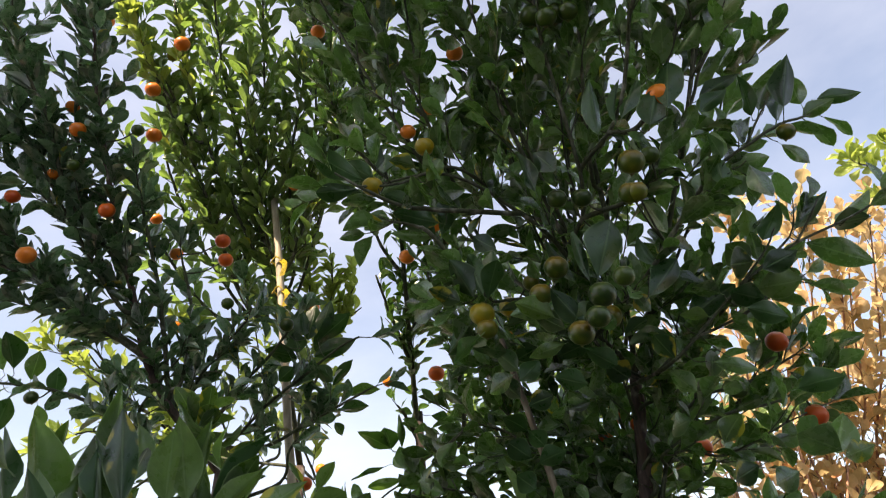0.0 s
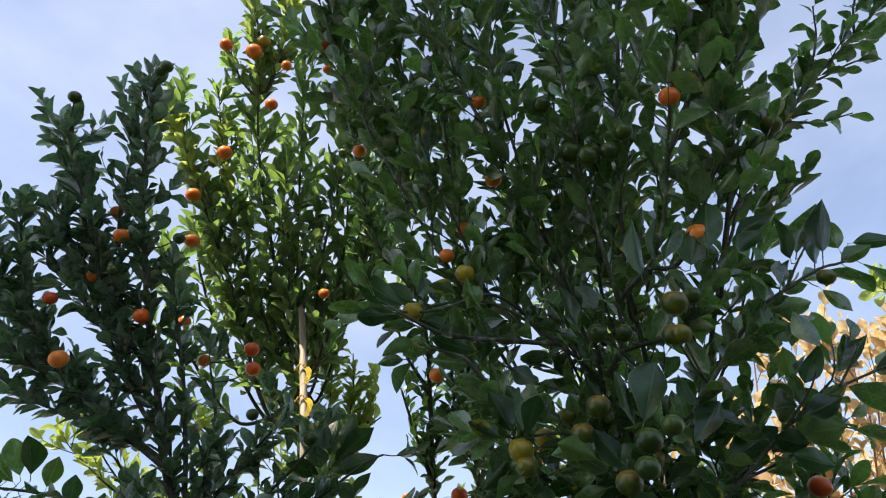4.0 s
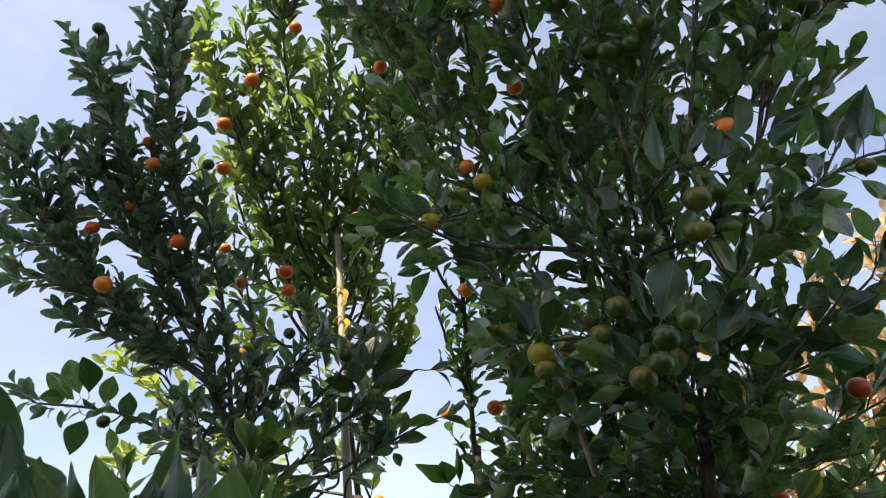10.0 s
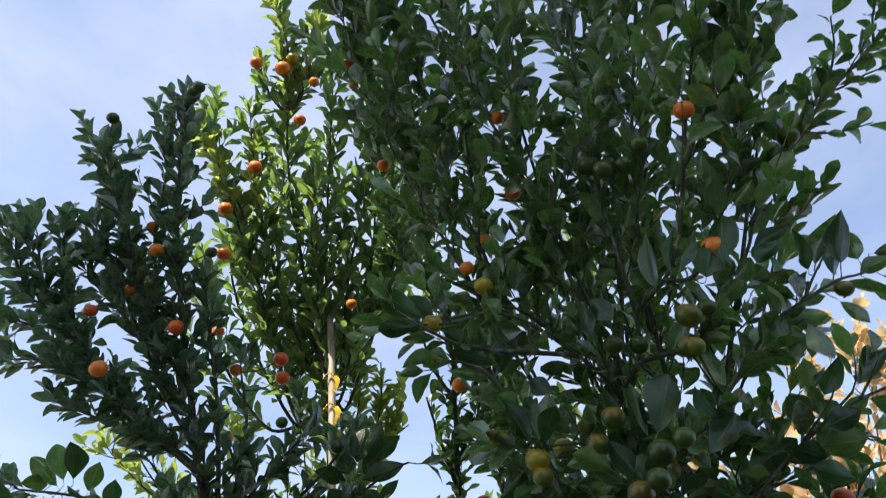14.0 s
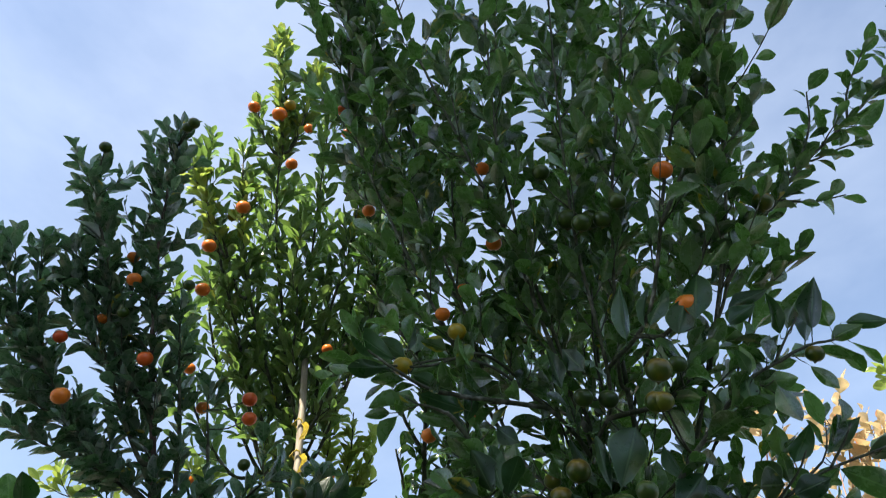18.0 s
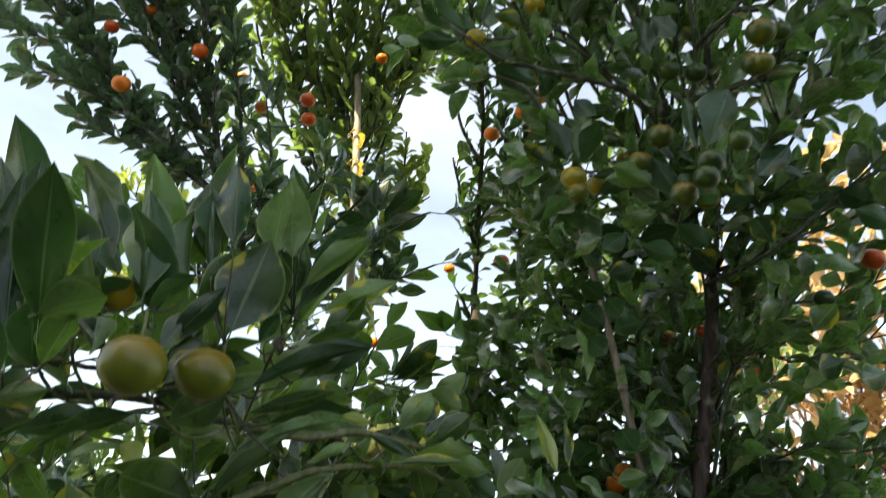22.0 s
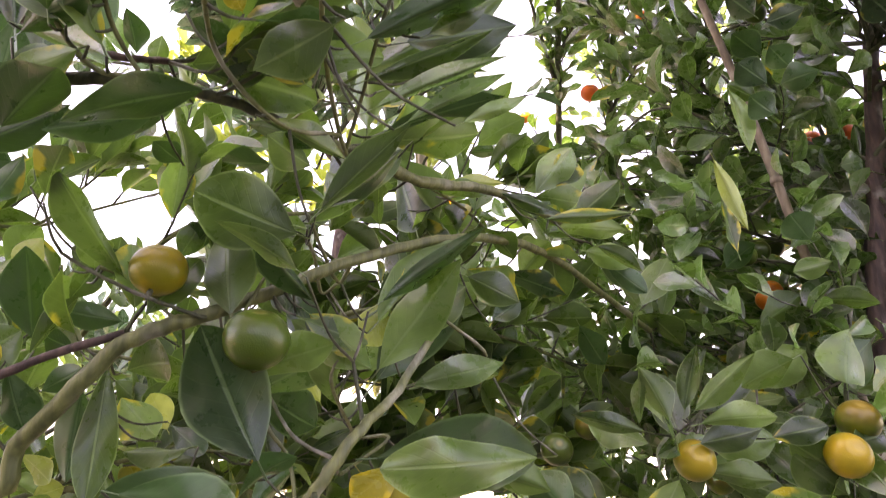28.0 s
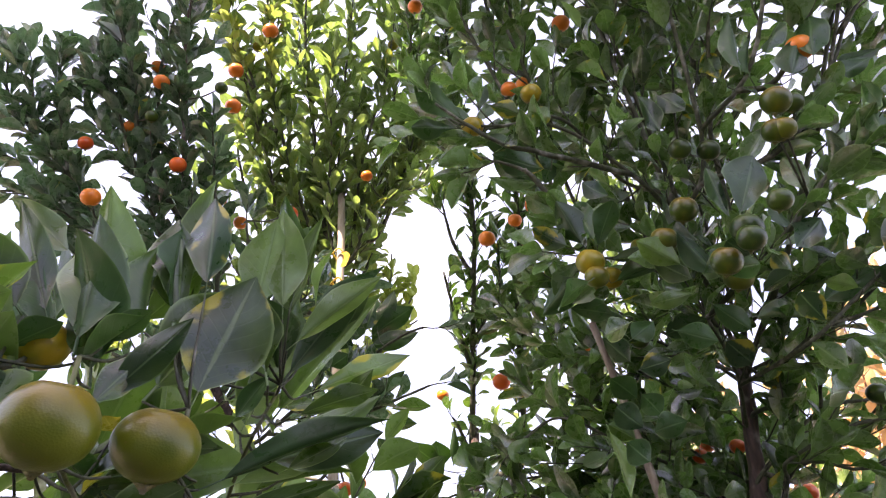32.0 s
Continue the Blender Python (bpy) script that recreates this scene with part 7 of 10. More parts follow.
young.clothe(young.dress(young.limb(0.004, 0.0016, (-0.311, 1.635, 2.194), (-0.251, 1.554, 2.325), (-0.225, 1.493, 2.423), (-0.225, 1.439, 2.510)), 0.006), 40, length=(0.02, 0.05), leaves=(5, 8), spread=0.50)
young.clothe(young.dress(young.limb(0.004, 0.0016, (-0.280, 1.621, 2.217), (-0.222, 1.546, 2.337), (-0.186, 1.516, 2.385), (-0.166, 1.482, 2.441)), 0.007), 40, length=(0.02, 0.05), leaves=(5, 8), spread=0.50)
young.clothe(young.dress(young.limb(0.004, 0.0016, (-0.324, 1.576, 2.290), (-0.288, 1.516, 2.387), (-0.278, 1.462, 2.473)), 0.008), 40, length=(0.02, 0.05), leaves=(5, 8), spread=0.50)
young.clothe(young.dress(young.limb(0.004, 0.0016, (-0.280, 1.591, 2.265), (-0.208, 1.547, 2.337), (-0.152, 1.524, 2.372)), 0.008), 40, length=(0.02, 0.05), leaves=(5, 8), spread=0.50)
young.clothe(young.dress(young.limb(0.004, 0.0016, (-0.582, 1.136, 2.772), (-0.630, 1.085, 2.855), (-0.675, 1.026, 2.951)), 0.012), 26, length=(0.02, 0.05), leaves=(4, 7), spread=0.60)
young.clothe(young.dress(young.limb(0.004, 0.0016, (-0.525, 1.129, 2.784), (-0.544, 1.090, 2.848), (-0.543, 1.054, 2.905)), 0.014), 26, length=(0.02, 0.05), leaves=(4, 7), spread=0.60)
young.clothe(young.dress(young.limb(0.004, 0.0016, (-0.457, 0.984, 3.018), (-0.478, 0.905, 3.146), (-0.502, 0.807, 3.303)), 0.012), 26, length=(0.02, 0.05), leaves=(4, 7), spread=0.60)
young.clothe(young.dress(young.limb(0.004, 0.0016, (-0.430, 0.975, 3.033), (-0.407, 0.922, 3.118), (-0.389, 0.876, 3.192)), 0.014), 26, length=(0.02, 0.05), leaves=(4, 7), spread=0.60)
young.clothe(young.dress(young.limb(0.004, 0.0016, (-0.603, 1.118, 2.801), (-0.633, 1.078, 2.866), (-0.663, 1.041, 2.926)), 0.014), 26, length=(0.02, 0.05), leaves=(4, 7), spread=0.60)
young.clothe(young.limb(0.004, 0.0016, (-0.572, 1.689, 2.075), (-0.702, 1.630, 2.169), (-0.819, 1.586, 2.241), (-0.909, 1.541, 2.314)), 24, length=(0.06, 0.14), leaves=(7, 11), spread=0.70)
young.clothe(young.limb(0.004, 0.0016, (-0.557, 1.710, 2.041), (-0.713, 1.673, 2.100), (-0.827, 1.651, 2.136), (-0.911, 1.657, 2.126)), 24, length=(0.06, 0.14), leaves=(7, 11), spread=0.70)
young.clothe(young.limb(0.004, 0.0016, (-0.630, 1.660, 2.122), (-0.747, 1.608, 2.205), (-0.806, 1.571, 2.265), (-0.853, 1.534, 2.325)), 24, length=(0.06, 0.14), leaves=(7, 11), spread=0.70)
young.clothe(young.limb(0.004, 0.0016, (-0.503, 1.675, 2.097), (-0.549, 1.588, 2.237), (-0.581, 1.529, 2.333)), 24, length=(0.06, 0.14), leaves=(7, 11), spread=0.70)
young.clothe(young.limb(0.004, 0.0016, (-0.376, 1.691, 2.072), (-0.406, 1.604, 2.212), (-0.422, 1.537, 2.319)), 24, length=(0.06, 0.14), leaves=(7, 11), spread=0.70)
young.clothe(young.limb(0.004, 0.0016, (-0.628, 1.688, 2.076), (-0.700, 1.659, 2.123), (-0.786, 1.637, 2.159)), 24, length=(0.06, 0.14), leaves=(7, 11), spread=0.70)
young.clothe(young.limb(0.004, 0.0016, (-0.486, 1.732, 2.006), (-0.558, 1.689, 2.075), (-0.630, 1.653, 2.133)), 24, length=(0.06, 0.14), leaves=(7, 11), spread=0.70)
young.clothe(young.limb(0.004, 0.0016, (-0.291, 1.734, 2.003), (-0.320, 1.677, 2.094), (-0.264, 1.641, 2.151)), 24, length=(0.06, 0.14), leaves=(7, 11), spread=0.70)
young.finish()

back_tree = root("citrus_tree", (0.420, 2.050, 0.0), "sunlit light green citrus tree farther back", "tree", "citrus trees")
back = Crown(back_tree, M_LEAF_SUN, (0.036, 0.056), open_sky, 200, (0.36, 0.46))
back.limb(0.016, 0.008, (0.42, 2.05, -0.02), (0.43, 2.06, 0.8), (0.41, 2.05, 1.6), (0.615, 2.071, 1.932), name="trunk", sides=10)
back.clothe(back.limb(0.006, 0.002, (0.615, 2.071, 1.932), (0.494, 1.923, 2.169), (0.409, 1.754, 2.431), (0.390, 1.603, 2.659), (0.362, 1.518, 2.879), (0.310, 1.468, 3.052)), 34, length=(0.09, 0.22), leaves=(8, 13), spread=0.7)
back.clothe(back.limb(0.006, 0.002, (0.615, 2.071, 1.932), (0.597, 1.900, 2.188), (0.580, 1.730, 2.444), (0.577, 1.618, 2.701), (0.533, 1.540, 2.913)), 30, length=(0.09, 0.22), leaves=(8, 13), spread=0.7)
back.clothe(back.limb(0.006, 0.002, (0.615, 2.071, 1.932), (0.735, 1.959, 1.992), (0.833, 1.851, 2.050), (0.933, 1.811, 2.095)), 34, length=(0.09, 0.22), leaves=(8, 13), spread=0.7)
back.clothe(back.limb(0.006, 0.002, (0.615, 2.071, 1.932), (0.403, 1.988, 1.994), (0.243, 1.937, 2.090), (0.133, 1.885, 2.183)), 34, length=(0.09, 0.22), leaves=(8, 13), spread=0.7)
back.clothe(back.limb(0.006, 0.002, (0.575, 2.075, 2.345), (0.406, 2.014, 2.468), (0.236, 1.992, 2.495), (0.151, 1.936, 2.620)), 30, length=(0.09, 0.22), leaves=(8, 13), spread=0.7)
back.clothe(back.limb(0.006, 0.002, (0.457, 2.053, 2.114), (0.618, 2.008, 2.253), (0.780, 2.011, 2.271)), 30, length=(0.09, 0.22), leaves=(8, 13), spread=0.7)
back.finish()



def stake(label, r, base, top, tied, tape, material):
    """A bamboo cane with nodes, ties and a loop of tape."""
    ob = root("bamboo_stake", base, label, "stake", "bamboo stakes")
    a, b = Vector(base), Vector(top)
    n = 30
    line = np.array([(b - a) * (i / n) for i in range(n + 1)]) + np.array([(0.004 * math.sin(i * 0.5), 0.003 * math.cos(i * 0.4), 0) for i in range(n + 1)])
    v, f = tube(line, r, r * 0.8, 10, 0.03)
    part("cane", mesh_from("cane", [tuple(p) for p in v], f, material), ob)
    for i in range(2, n, 4):
        v, f = tube(np.array([line[i] - (0, 0, 0.004), line[i], line[i] + (0, 0, 0.004)]), r * 1.12, r * 1.1, 10)
        part("node", mesh_from("node", [tuple(p) for p in v], f, material), ob)
    for share in tied:
        p = np.array((b - a) * share)
        ring = np.array([p + (r * 1.5 * math.cos(q), r * 1.5 * math.sin(q), 0.006 * math.sin(3 * q)) for q in np.linspace(0, 6.6, 18)])
        v, f = tube(ring, 0.0022, 0.0022, 5)
        part("tie", mesh_from("tie", [tuple(q) for q in v], f, M_TAPE if tape else M_TIE), ob)
        if tape:
            tail = spline([p + (r, -r, 0), p + (r * 2.0, -r * 2, -0.02), p + (r * 1.5, -r * 2, -0.05)], 6)
            strip = [tuple(q + (s * 0.006, 0, 0.002 * s)) for q in tail for s in (-1, 1)]
            faces = [(2 * i, 2 * i + 1, 2 * i + 3, 2 * i + 2) for i in range(len(tail) - 1)]
            part("tape_tail", mesh_from("tape_tail", strip, faces, M_TAPE), ob)
    return ob


stake("weathered pale bamboo stake with yellow tape", 0.0105, (-0.08, 1.44, -0.02), (-0.349, 1.29, 2.56), (0.93, 0.90), True, M_BAMBOO)
stake("thin grey-brown stake leaning beside the trunk", 0.0062, (0.47, 0.92, -0.02), (0.100, 0.955, 1.98), (0.72,), False, M_STAKE)

near_tree = root("citrus_tree", (-0.900, 0.700, 0.0), "citrus tree reaching over the path, large leaves and ripening fruit", "tree", "citrus trees")
near = Crown(near_tree, M_LEAF_NEAR, (0.050, 0.078), reaching_branch, 300)
near.limb(0.024, 0.014, (-0.9, 0.7, -0.02), (-0.88, 0.70, 0.6), (-0.84, 0.68, 1.1), (-0.753, 0.747, 1.403), name="trunk", sides=12)
near.clothe(near.limb(0.0052, 0.003, (-0.753, 0.747, 1.403), (-0.457, 0.632, 1.361), (-0.423, 0.614, 1.384), (-0.393, 0.601, 1.408), (-0.369, 0.598, 1.434), (-0.345, 0.600, 1.446), (-0.332, 0.604, 1.452), (-0.299, 0.620, 1.471), (-0.267, 0.644, 1.497), (-0.219, 0.688, 1.530), (-0.163, 0.727, 1.549), (-0.107, 0.813, 1.560), (-0.008, 0.937, 1.536), material=M_SHOOT, knots=0.07), 6, length=(0.03, 0.07), leaves=(3, 5), up=0.5)
near.clothe(near.limb(0.0040, 0.0026, (-0.753, 0.747, 1.403), (-0.560, 0.560, 1.470), (-0.429, 0.500, 1.516), (-0.392, 0.510, 1.537), (-0.347, 0.520, 1.545), (-0.316, 0.540, 1.550), (-0.290, 0.560, 1.549), (-0.266, 0.585, 1.548), knots=0.1), 5, length=(0.03, 0.07), leaves=(3, 5), up=0.5)
near.clothe(near.limb(0.0041, 0.0033, (-0.266, 0.585, 1.548), (-0.244, 0.603, 1.549), (-0.218, 0.640, 1.553), (-0.171, 0.690, 1.571), (-0.118, 0.750, 1.574), material=M_SHOOT, knots=0.35), 8, length=(0.03, 0.07), leaves=(3, 5), up=0.5)
near.clothe(near.limb(0.0046, 0.0018, (-0.753, 0.747, 1.403), (-0.307, 0.698, 1.205), (-0.277, 0.640, 1.304), (-0.264, 0.601, 1.351), (-0.253, 0.580, 1.364), (-0.236, 0.591, 1.393), (-0.222, 0.615, 1.416), (-0.203, 0.650, 1.466), (-0.199, 0.692, 1.523), material=M_SHOOT, knots=0.07), 4, length=(0.03, 0.07), leaves=(3, 5), up=0.5)
near.clothe(near.limb(0.003, 0.0022, (-0.753, 0.747, 1.403), (-0.476, 0.611, 1.409), (-0.408, 0.598, 1.428), (-0.367, 0.597, 1.441), material=M_BARK), 4, length=(0.03, 0.07), leaves=(3, 5), up=0.5)
near.clothe(near.limb(0.003, 0.0018, (-0.753, 0.747, 1.403), (-0.476, 0.529, 1.614), (-0.424, 0.520, 1.591), (-0.393, 0.528, 1.576), (-0.367, 0.532, 1.569), (-0.338, 0.535, 1.567), material=M_BARK, knots=0.15), 6, length=(0.03, 0.07), leaves=(3, 5), up=0.5)
near.limb(0.0018, 0.001, (-0.398, 0.526, 1.579), (-0.387, 0.522, 1.590), (-0.390, 0.514, 1.611), material=M_BARK)
near.limb(0.0014, 0.001, (-0.269, 0.657, 1.490), (-0.275, 0.630, 1.503), (-0.279, 0.609, 1.515), material=M_SHOOT)
near.limb(0.0013, 0.0009, (-0.237, 0.601, 1.394), (-0.242, 0.604, 1.414), (-0.245, 0.603, 1.428), material=M_TWIG)
near.limb(0.0012, 0.0009, (-0.252, 0.595, 1.380), (-0.272, 0.600, 1.390), (-0.289, 0.601, 1.413), material=M_TWIG)
near.limb(0.0012, 0.0009, (-0.330, 0.599, 1.451), (-0.355, 0.579, 1.457), (-0.378, 0.573, 1.467), (-0.393, 0.569, 1.475), material=M_TWIG)
near.limb(0.0012, 0.0011, (-0.253, 0.578, 1.538), (-0.254, 0.536, 1.553), (-0.243, 0.474, 1.548), (-0.239, 0.458, 1.567), material=M_SHOOT, sides=6)
near.limb(0.0012, 0.0011, (-0.253, 0.578, 1.538), (-0.241, 0.556, 1.561), (-0.227, 0.524, 1.581), (-0.214, 0.514, 1.612), material=M_SHOOT, sides=6)
near.limb(0.0012, 0.0011, (-0.328, 0.516, 1.532), (-0.341, 0.492, 1.552), (-0.332, 0.459, 1.563), (-0.316, 0.437, 1.575), material=M_SHOOT, sides=6)
near.limb(0.0012, 0.0011, (-0.273, 0.525, 1.523), (-0.297, 0.500, 1.545), (-0.277, 0.437, 1.541), (-0.279, 0.430, 1.574), material=M_SHOOT, sides=6)
near.limb(0.0012, 0.0011, (-0.279, 0.656, 1.483), (-0.281, 0.640, 1.500), (-0.277, 0.604, 1.498), material=M_SHOOT, sides=6)
near.limb(0.0012, 0.0011, (-0.345, 0.615, 1.450), (-0.374, 0.625, 1.471), (-0.384, 0.619, 1.479), (-0.396, 0.607, 1.482), material=M_SHOOT, sides=6)
near.limb(0.0012, 0.0011, (-0.315, 0.607, 1.463), (-0.313, 0.608, 1.448), (-0.301, 0.613, 1.478), material=M_SHOOT, sides=6)
near.limb(0.0012, 0.0011, (-0.173, 0.726, 1.554), (-0.191, 0.713, 1.567), (-0.213, 0.673, 1.564), (-0.229, 0.621, 1.549), material=M_SHOOT, sides=6)
near.limb(0.0012, 0.0011, (-0.353, 0.500, 1.538), (-0.370, 0.487, 1.560), (-0.379, 0.467, 1.588), material=M_SHOOT, sides=6)
near.limb(0.0011, 0.0011, (-0.265, 0.730, 1.403), (-0.263, 0.634, 1.424), (-0.251, 0.625, 1.441), material=M_SHOOT, sides=6)
near.limb(0.0011, 0.0011, (-0.277, 0.618, 1.378), (-0.288, 0.612, 1.394), (-0.307, 0.615, 1.424), material=M_SHOOT, sides=6)
near.limb(0.0011, 0.0011, (-0.389, 0.633, 1.440), (-0.394, 0.634, 1.428), (-0.395, 0.638, 1.409), material=M_SHOOT, sides=6)
near.limb(0.0011, 0.0011, (-0.290, 0.607, 1.304), (-0.303, 0.603, 1.338), (-0.343, 0.628, 1.346), material=M_SHOOT, sides=6)
near.limb(0.0011, 0.0011, (-0.242, 0.730, 1.404), (-0.259, 0.702, 1.384), (-0.258, 0.653, 1.375), material=M_SHOOT, sides=6)
near.limb(0.0011, 0.0011, (-0.176, 0.674, 1.448), (-0.203, 0.680, 1.438), (-0.226, 0.681, 1.429), material=M_SHOOT, sides=6)
near.clothe(near.limb(0.003, 0.0014, (-0.805, 0.936, 1.460), (-0.629, 0.889, 1.499), (-0.517, 0.900, 1.491), (-0.405, 0.919, 1.462), (-0.300, 0.983, 1.427), material=M_SHOOT), 26, length=(0.05, 0.12), leaves=(5, 8), up=0.3)
near.clothe(near.limb(0.003, 0.0014, (-0.639, 0.883, 1.352), (-0.512, 0.875, 1.393), (-0.418, 0.897, 1.406), (-0.341, 0.946, 1.380), material=M_SHOOT), 26, length=(0.05, 0.12), leaves=(5, 8), up=0.3)
near.clothe(near.limb(0.003, 0.0014, (-0.470, 0.819, 1.591), (-0.365, 0.817, 1.613), (-0.265, 0.860, 1.632), (-0.181, 0.890, 1.678), material=M_SHOOT), 26, length=(0.05, 0.12), leaves=(5, 8), up=0.3)
near.clothe(near.limb(0.003, 0.0014, (-0.312, 0.856, 1.526), (-0.237, 0.899, 1.539), (-0.152, 0.952, 1.530), (-0.086, 1.014, 1.520), material=M_SHOOT), 26, length=(0.05, 0.12), leaves=(5, 8), up=0.3)
near.clothe(near.limb(0.003, 0.0014, (-0.365, 0.920, 1.359), (-0.265, 0.952, 1.403), (-0.175, 1.011, 1.432), (-0.094, 1.109, 1.418), material=M_SHOOT), 26, length=(0.05, 0.12), leaves=(5, 8), up=0.3)
near.clothe(near.limb(0.003, 0.0014, (-0.746, 0.877, 1.616), (-0.651, 0.878, 1.629), (-0.609, 0.883, 1.678), material=M_SHOOT), 26, length=(0.05, 0.12), leaves=(5, 8), up=0.3)
near.fruit(-0.273, 0.419, 1.538, 0.0360, "turning", 0, 0.15, -0.45, 0.85)
near.fruit(-0.243, 0.446, 1.544, 0.0350, "turning", 1, 0.15, -0.45, 0.85)
near.clothe(near.limb(0.003, 0.0013, (-0.758, 0.950, 1.539), (-0.636, 0.950, 1.591), (-0.543, 0.950, 1.618), (-0.444, 0.950, 1.619), material=M_SHOOT), 24, length=(0.05, 0.11), leaves=(5, 8), spread=0.75)
near.clothe(near.limb(0.003, 0.0013, (-0.736, 0.950, 1.479), (-0.616, 0.950, 1.516), (-0.514, 0.950, 1.541), (-0.416, 0.950, 1.554), material=M_SHOOT), 24, length=(0.05, 0.11), leaves=(5, 8), spread=0.75)
near.clothe(near.limb(0.003, 0.0013, (-0.776, 0.950, 1.632), (-0.658, 0.950, 1.675), (-0.560, 0.950, 1.704), material=M_SHOOT), 24, length=(0.05, 0.11), leaves=(5, 8), spread=0.75)
near.clothe(near.limb(0.003, 0.0013, (-0.406, 0.950, 1.482), (-0.338, 0.950, 1.530), (-0.266, 0.950, 1.555), material=M_SHOOT), 24, length=(0.05, 0.11), leaves=(5, 8), spread=0.75)
near.clothe(near.limb(0.003, 0.0013, (-0.490, 0.950, 1.448), (-0.393, 0.950, 1.477), (-0.299, 0.950, 1.495), material=M_SHOOT), 24, length=(0.05, 0.11), leaves=(5, 8), spread=0.75)
near.clothe(near.limb(0.003, 0.0013, (-0.388, 0.950, 1.646), (-0.312, 0.950, 1.593), (-0.235, 0.950, 1.555), material=M_SHOOT), 24, length=(0.05, 0.11), leaves=(5, 8), spread=0.75)
near.clothe(near.limb(0.003, 0.0013, (-0.547, 0.950, 1.742), (-0.446, 0.950, 1.782), (-0.379, 0.950, 1.831), material=M_SHOOT), 24, length=(0.05, 0.11), leaves=(5, 8), spread=0.75)
near.clothe(near.limb(0.003, 0.0013, (-0.285, 0.950, 1.450), (-0.228, 0.950, 1.496), (-0.181, 0.950, 1.531), material=M_SHOOT), 24, length=(0.05, 0.11), leaves=(5, 8), spread=0.75)
near.clothe(near.limb(0.003, 0.0013, (-0.758, 1.000, 1.438), (-0.661, 1.000, 1.463), (-0.561, 1.000, 1.476), material=M_SHOOT), 24, length=(0.05, 0.11), leaves=(5, 8), spread=0.75)
near.clothe(near.limb(0.003, 0.0013, (-0.580, 1.000, 1.395), (-0.506, 1.000, 1.430), (-0.427, 1.000, 1.442), material=M_SHOOT), 24, length=(0.05, 0.11), leaves=(5, 8), spread=0.75)
near.clothe(near.limb(0.003, 0.0013, (-0.362, 1.000, 1.415), (-0.303, 1.000, 1.444), (-0.230, 1.000, 1.456), material=M_SHOOT), 24, length=(0.05, 0.11), leaves=(5, 8), spread=0.75)
near.clothe(near.limb(0.003, 0.0013, (-0.510, 1.000, 1.353), (-0.424, 1.000, 1.381), (-0.336, 1.000, 1.399), material=M_SHOOT), 24, length=(0.05, 0.11), leaves=(5, 8), spread=0.75)
near.clothe(near.limb(0.003, 0.0013, (-0.729, 1.000, 1.355), (-0.637, 1.000, 1.378), (-0.549, 1.000, 1.395), material=M_SHOOT), 24, length=(0.05, 0.11), leaves=(5, 8), spread=0.75)
near.clothe(near.limb(0.003, 0.0013, (-0.303, 1.000, 1.357), (-0.229, 1.000, 1.390), (-0.158, 1.000, 1.412), material=M_SHOOT), 24, length=(0.05, 0.11), leaves=(5, 8), spread=0.75)
near.set_leaf((-0.239, 0.459, 1.567), (0.16, 0.04, 0.99), (-0.47, 0.88, 0.04), 0.077, 0.045, 11)
near.set_leaf((-0.265, 0.430, 1.551), (0.62, -0.18, 0.76), (-0.29, 0.85, 0.43), 0.051, 0.015, 11, M_LEAF_DEEP)
near.set_leaf((-0.219, 0.532, 1.623), (-0.15, -0.91, 0.40), (0.17, 0.37, 0.91), 0.059, 0.026, 10, M_LEAF_DEEP)
near.set_leaf((-0.215, 0.534, 1.631), (0.57, -0.24, 0.78), (-0.62, 0.49, 0.61), 0.088, 0.022, 10, M_LEAF_DEEP)
near.set_leaf((-0.236, 0.535, 1.593), (0.35, -0.12, 0.93), (-0.75, 0.56, 0.36), 0.040, 0.031, 8)
near.set_leaf((-0.250, 0.549, 1.562), (0.75, 0.17, 0.64), (-0.29, 0.95, 0.09), 0.116, 0.029, 6)
near.set_leaf((-0.208, 0.557, 1.630), (0.69, 0.37, 0.62), (-0.69, 0.58, 0.43), 0.085, 0.017, 11)
near.set_leaf((-0.237, 0.571, 1.572), (0.86, 0.21, 0.46), (-0.50, 0.22, 0.84), 0.069, 0.018, 7)
near.set_leaf((-0.238, 0.572, 1.544), (0.95, -0.20, 0.26), (-0.21, 0.21, 0.95), 0.076, 0.015, 11, M_LEAF_DEEP)
near.set_leaf((-0.221, 0.621, 1.569), (0.72, -0.69, 0.07), (-0.34, -0.26, 0.90), 0.073, 0.011, 11)
near.set_leaf((-0.272, 0.480, 1.544), (0.88, 0.38, 0.30), (-0.18, -0.32, 0.93), 0.038, 0.011, 9, M_LEAF_DEEP)
near.set_leaf((-0.285, 0.436, 1.577), (-0.20, 0.05, 0.98), (0.19, 0.98, -0.01), 0.086, 0.029, 6, M_LEAF_DEEP)
near.set_leaf((-0.322, 0.444, 1.586), (-0.72, 0.14, 0.67), (0.12, 0.99, -0.08), 0.069, 0.026, 6)
near.set_leaf((-0.323, 0.445, 1.584), (0.86, -0.23, 0.46), (-0.42, 0.20, 0.89), 0.030, 0.015, 6, M_LEAF_DEEP)
near.set_leaf((-0.345, 0.466, 1.587), (-0.43, -0.36, 0.83), (-0.20, 0.93, 0.31), 0.039, 0.028, 7)
near.set_leaf((-0.344, 0.479, 1.553), (-0.23, -0.62, 0.75), (-0.95, 0.29, -0.05), 0.037, 0.025, 9)
near.set_leaf((-0.290, 0.426, 1.544), (-0.74, 0.35, 0.57), (0.47, 0.88, 0.06), 0.063, 0.014, 6, M_LEAF_DEEP)
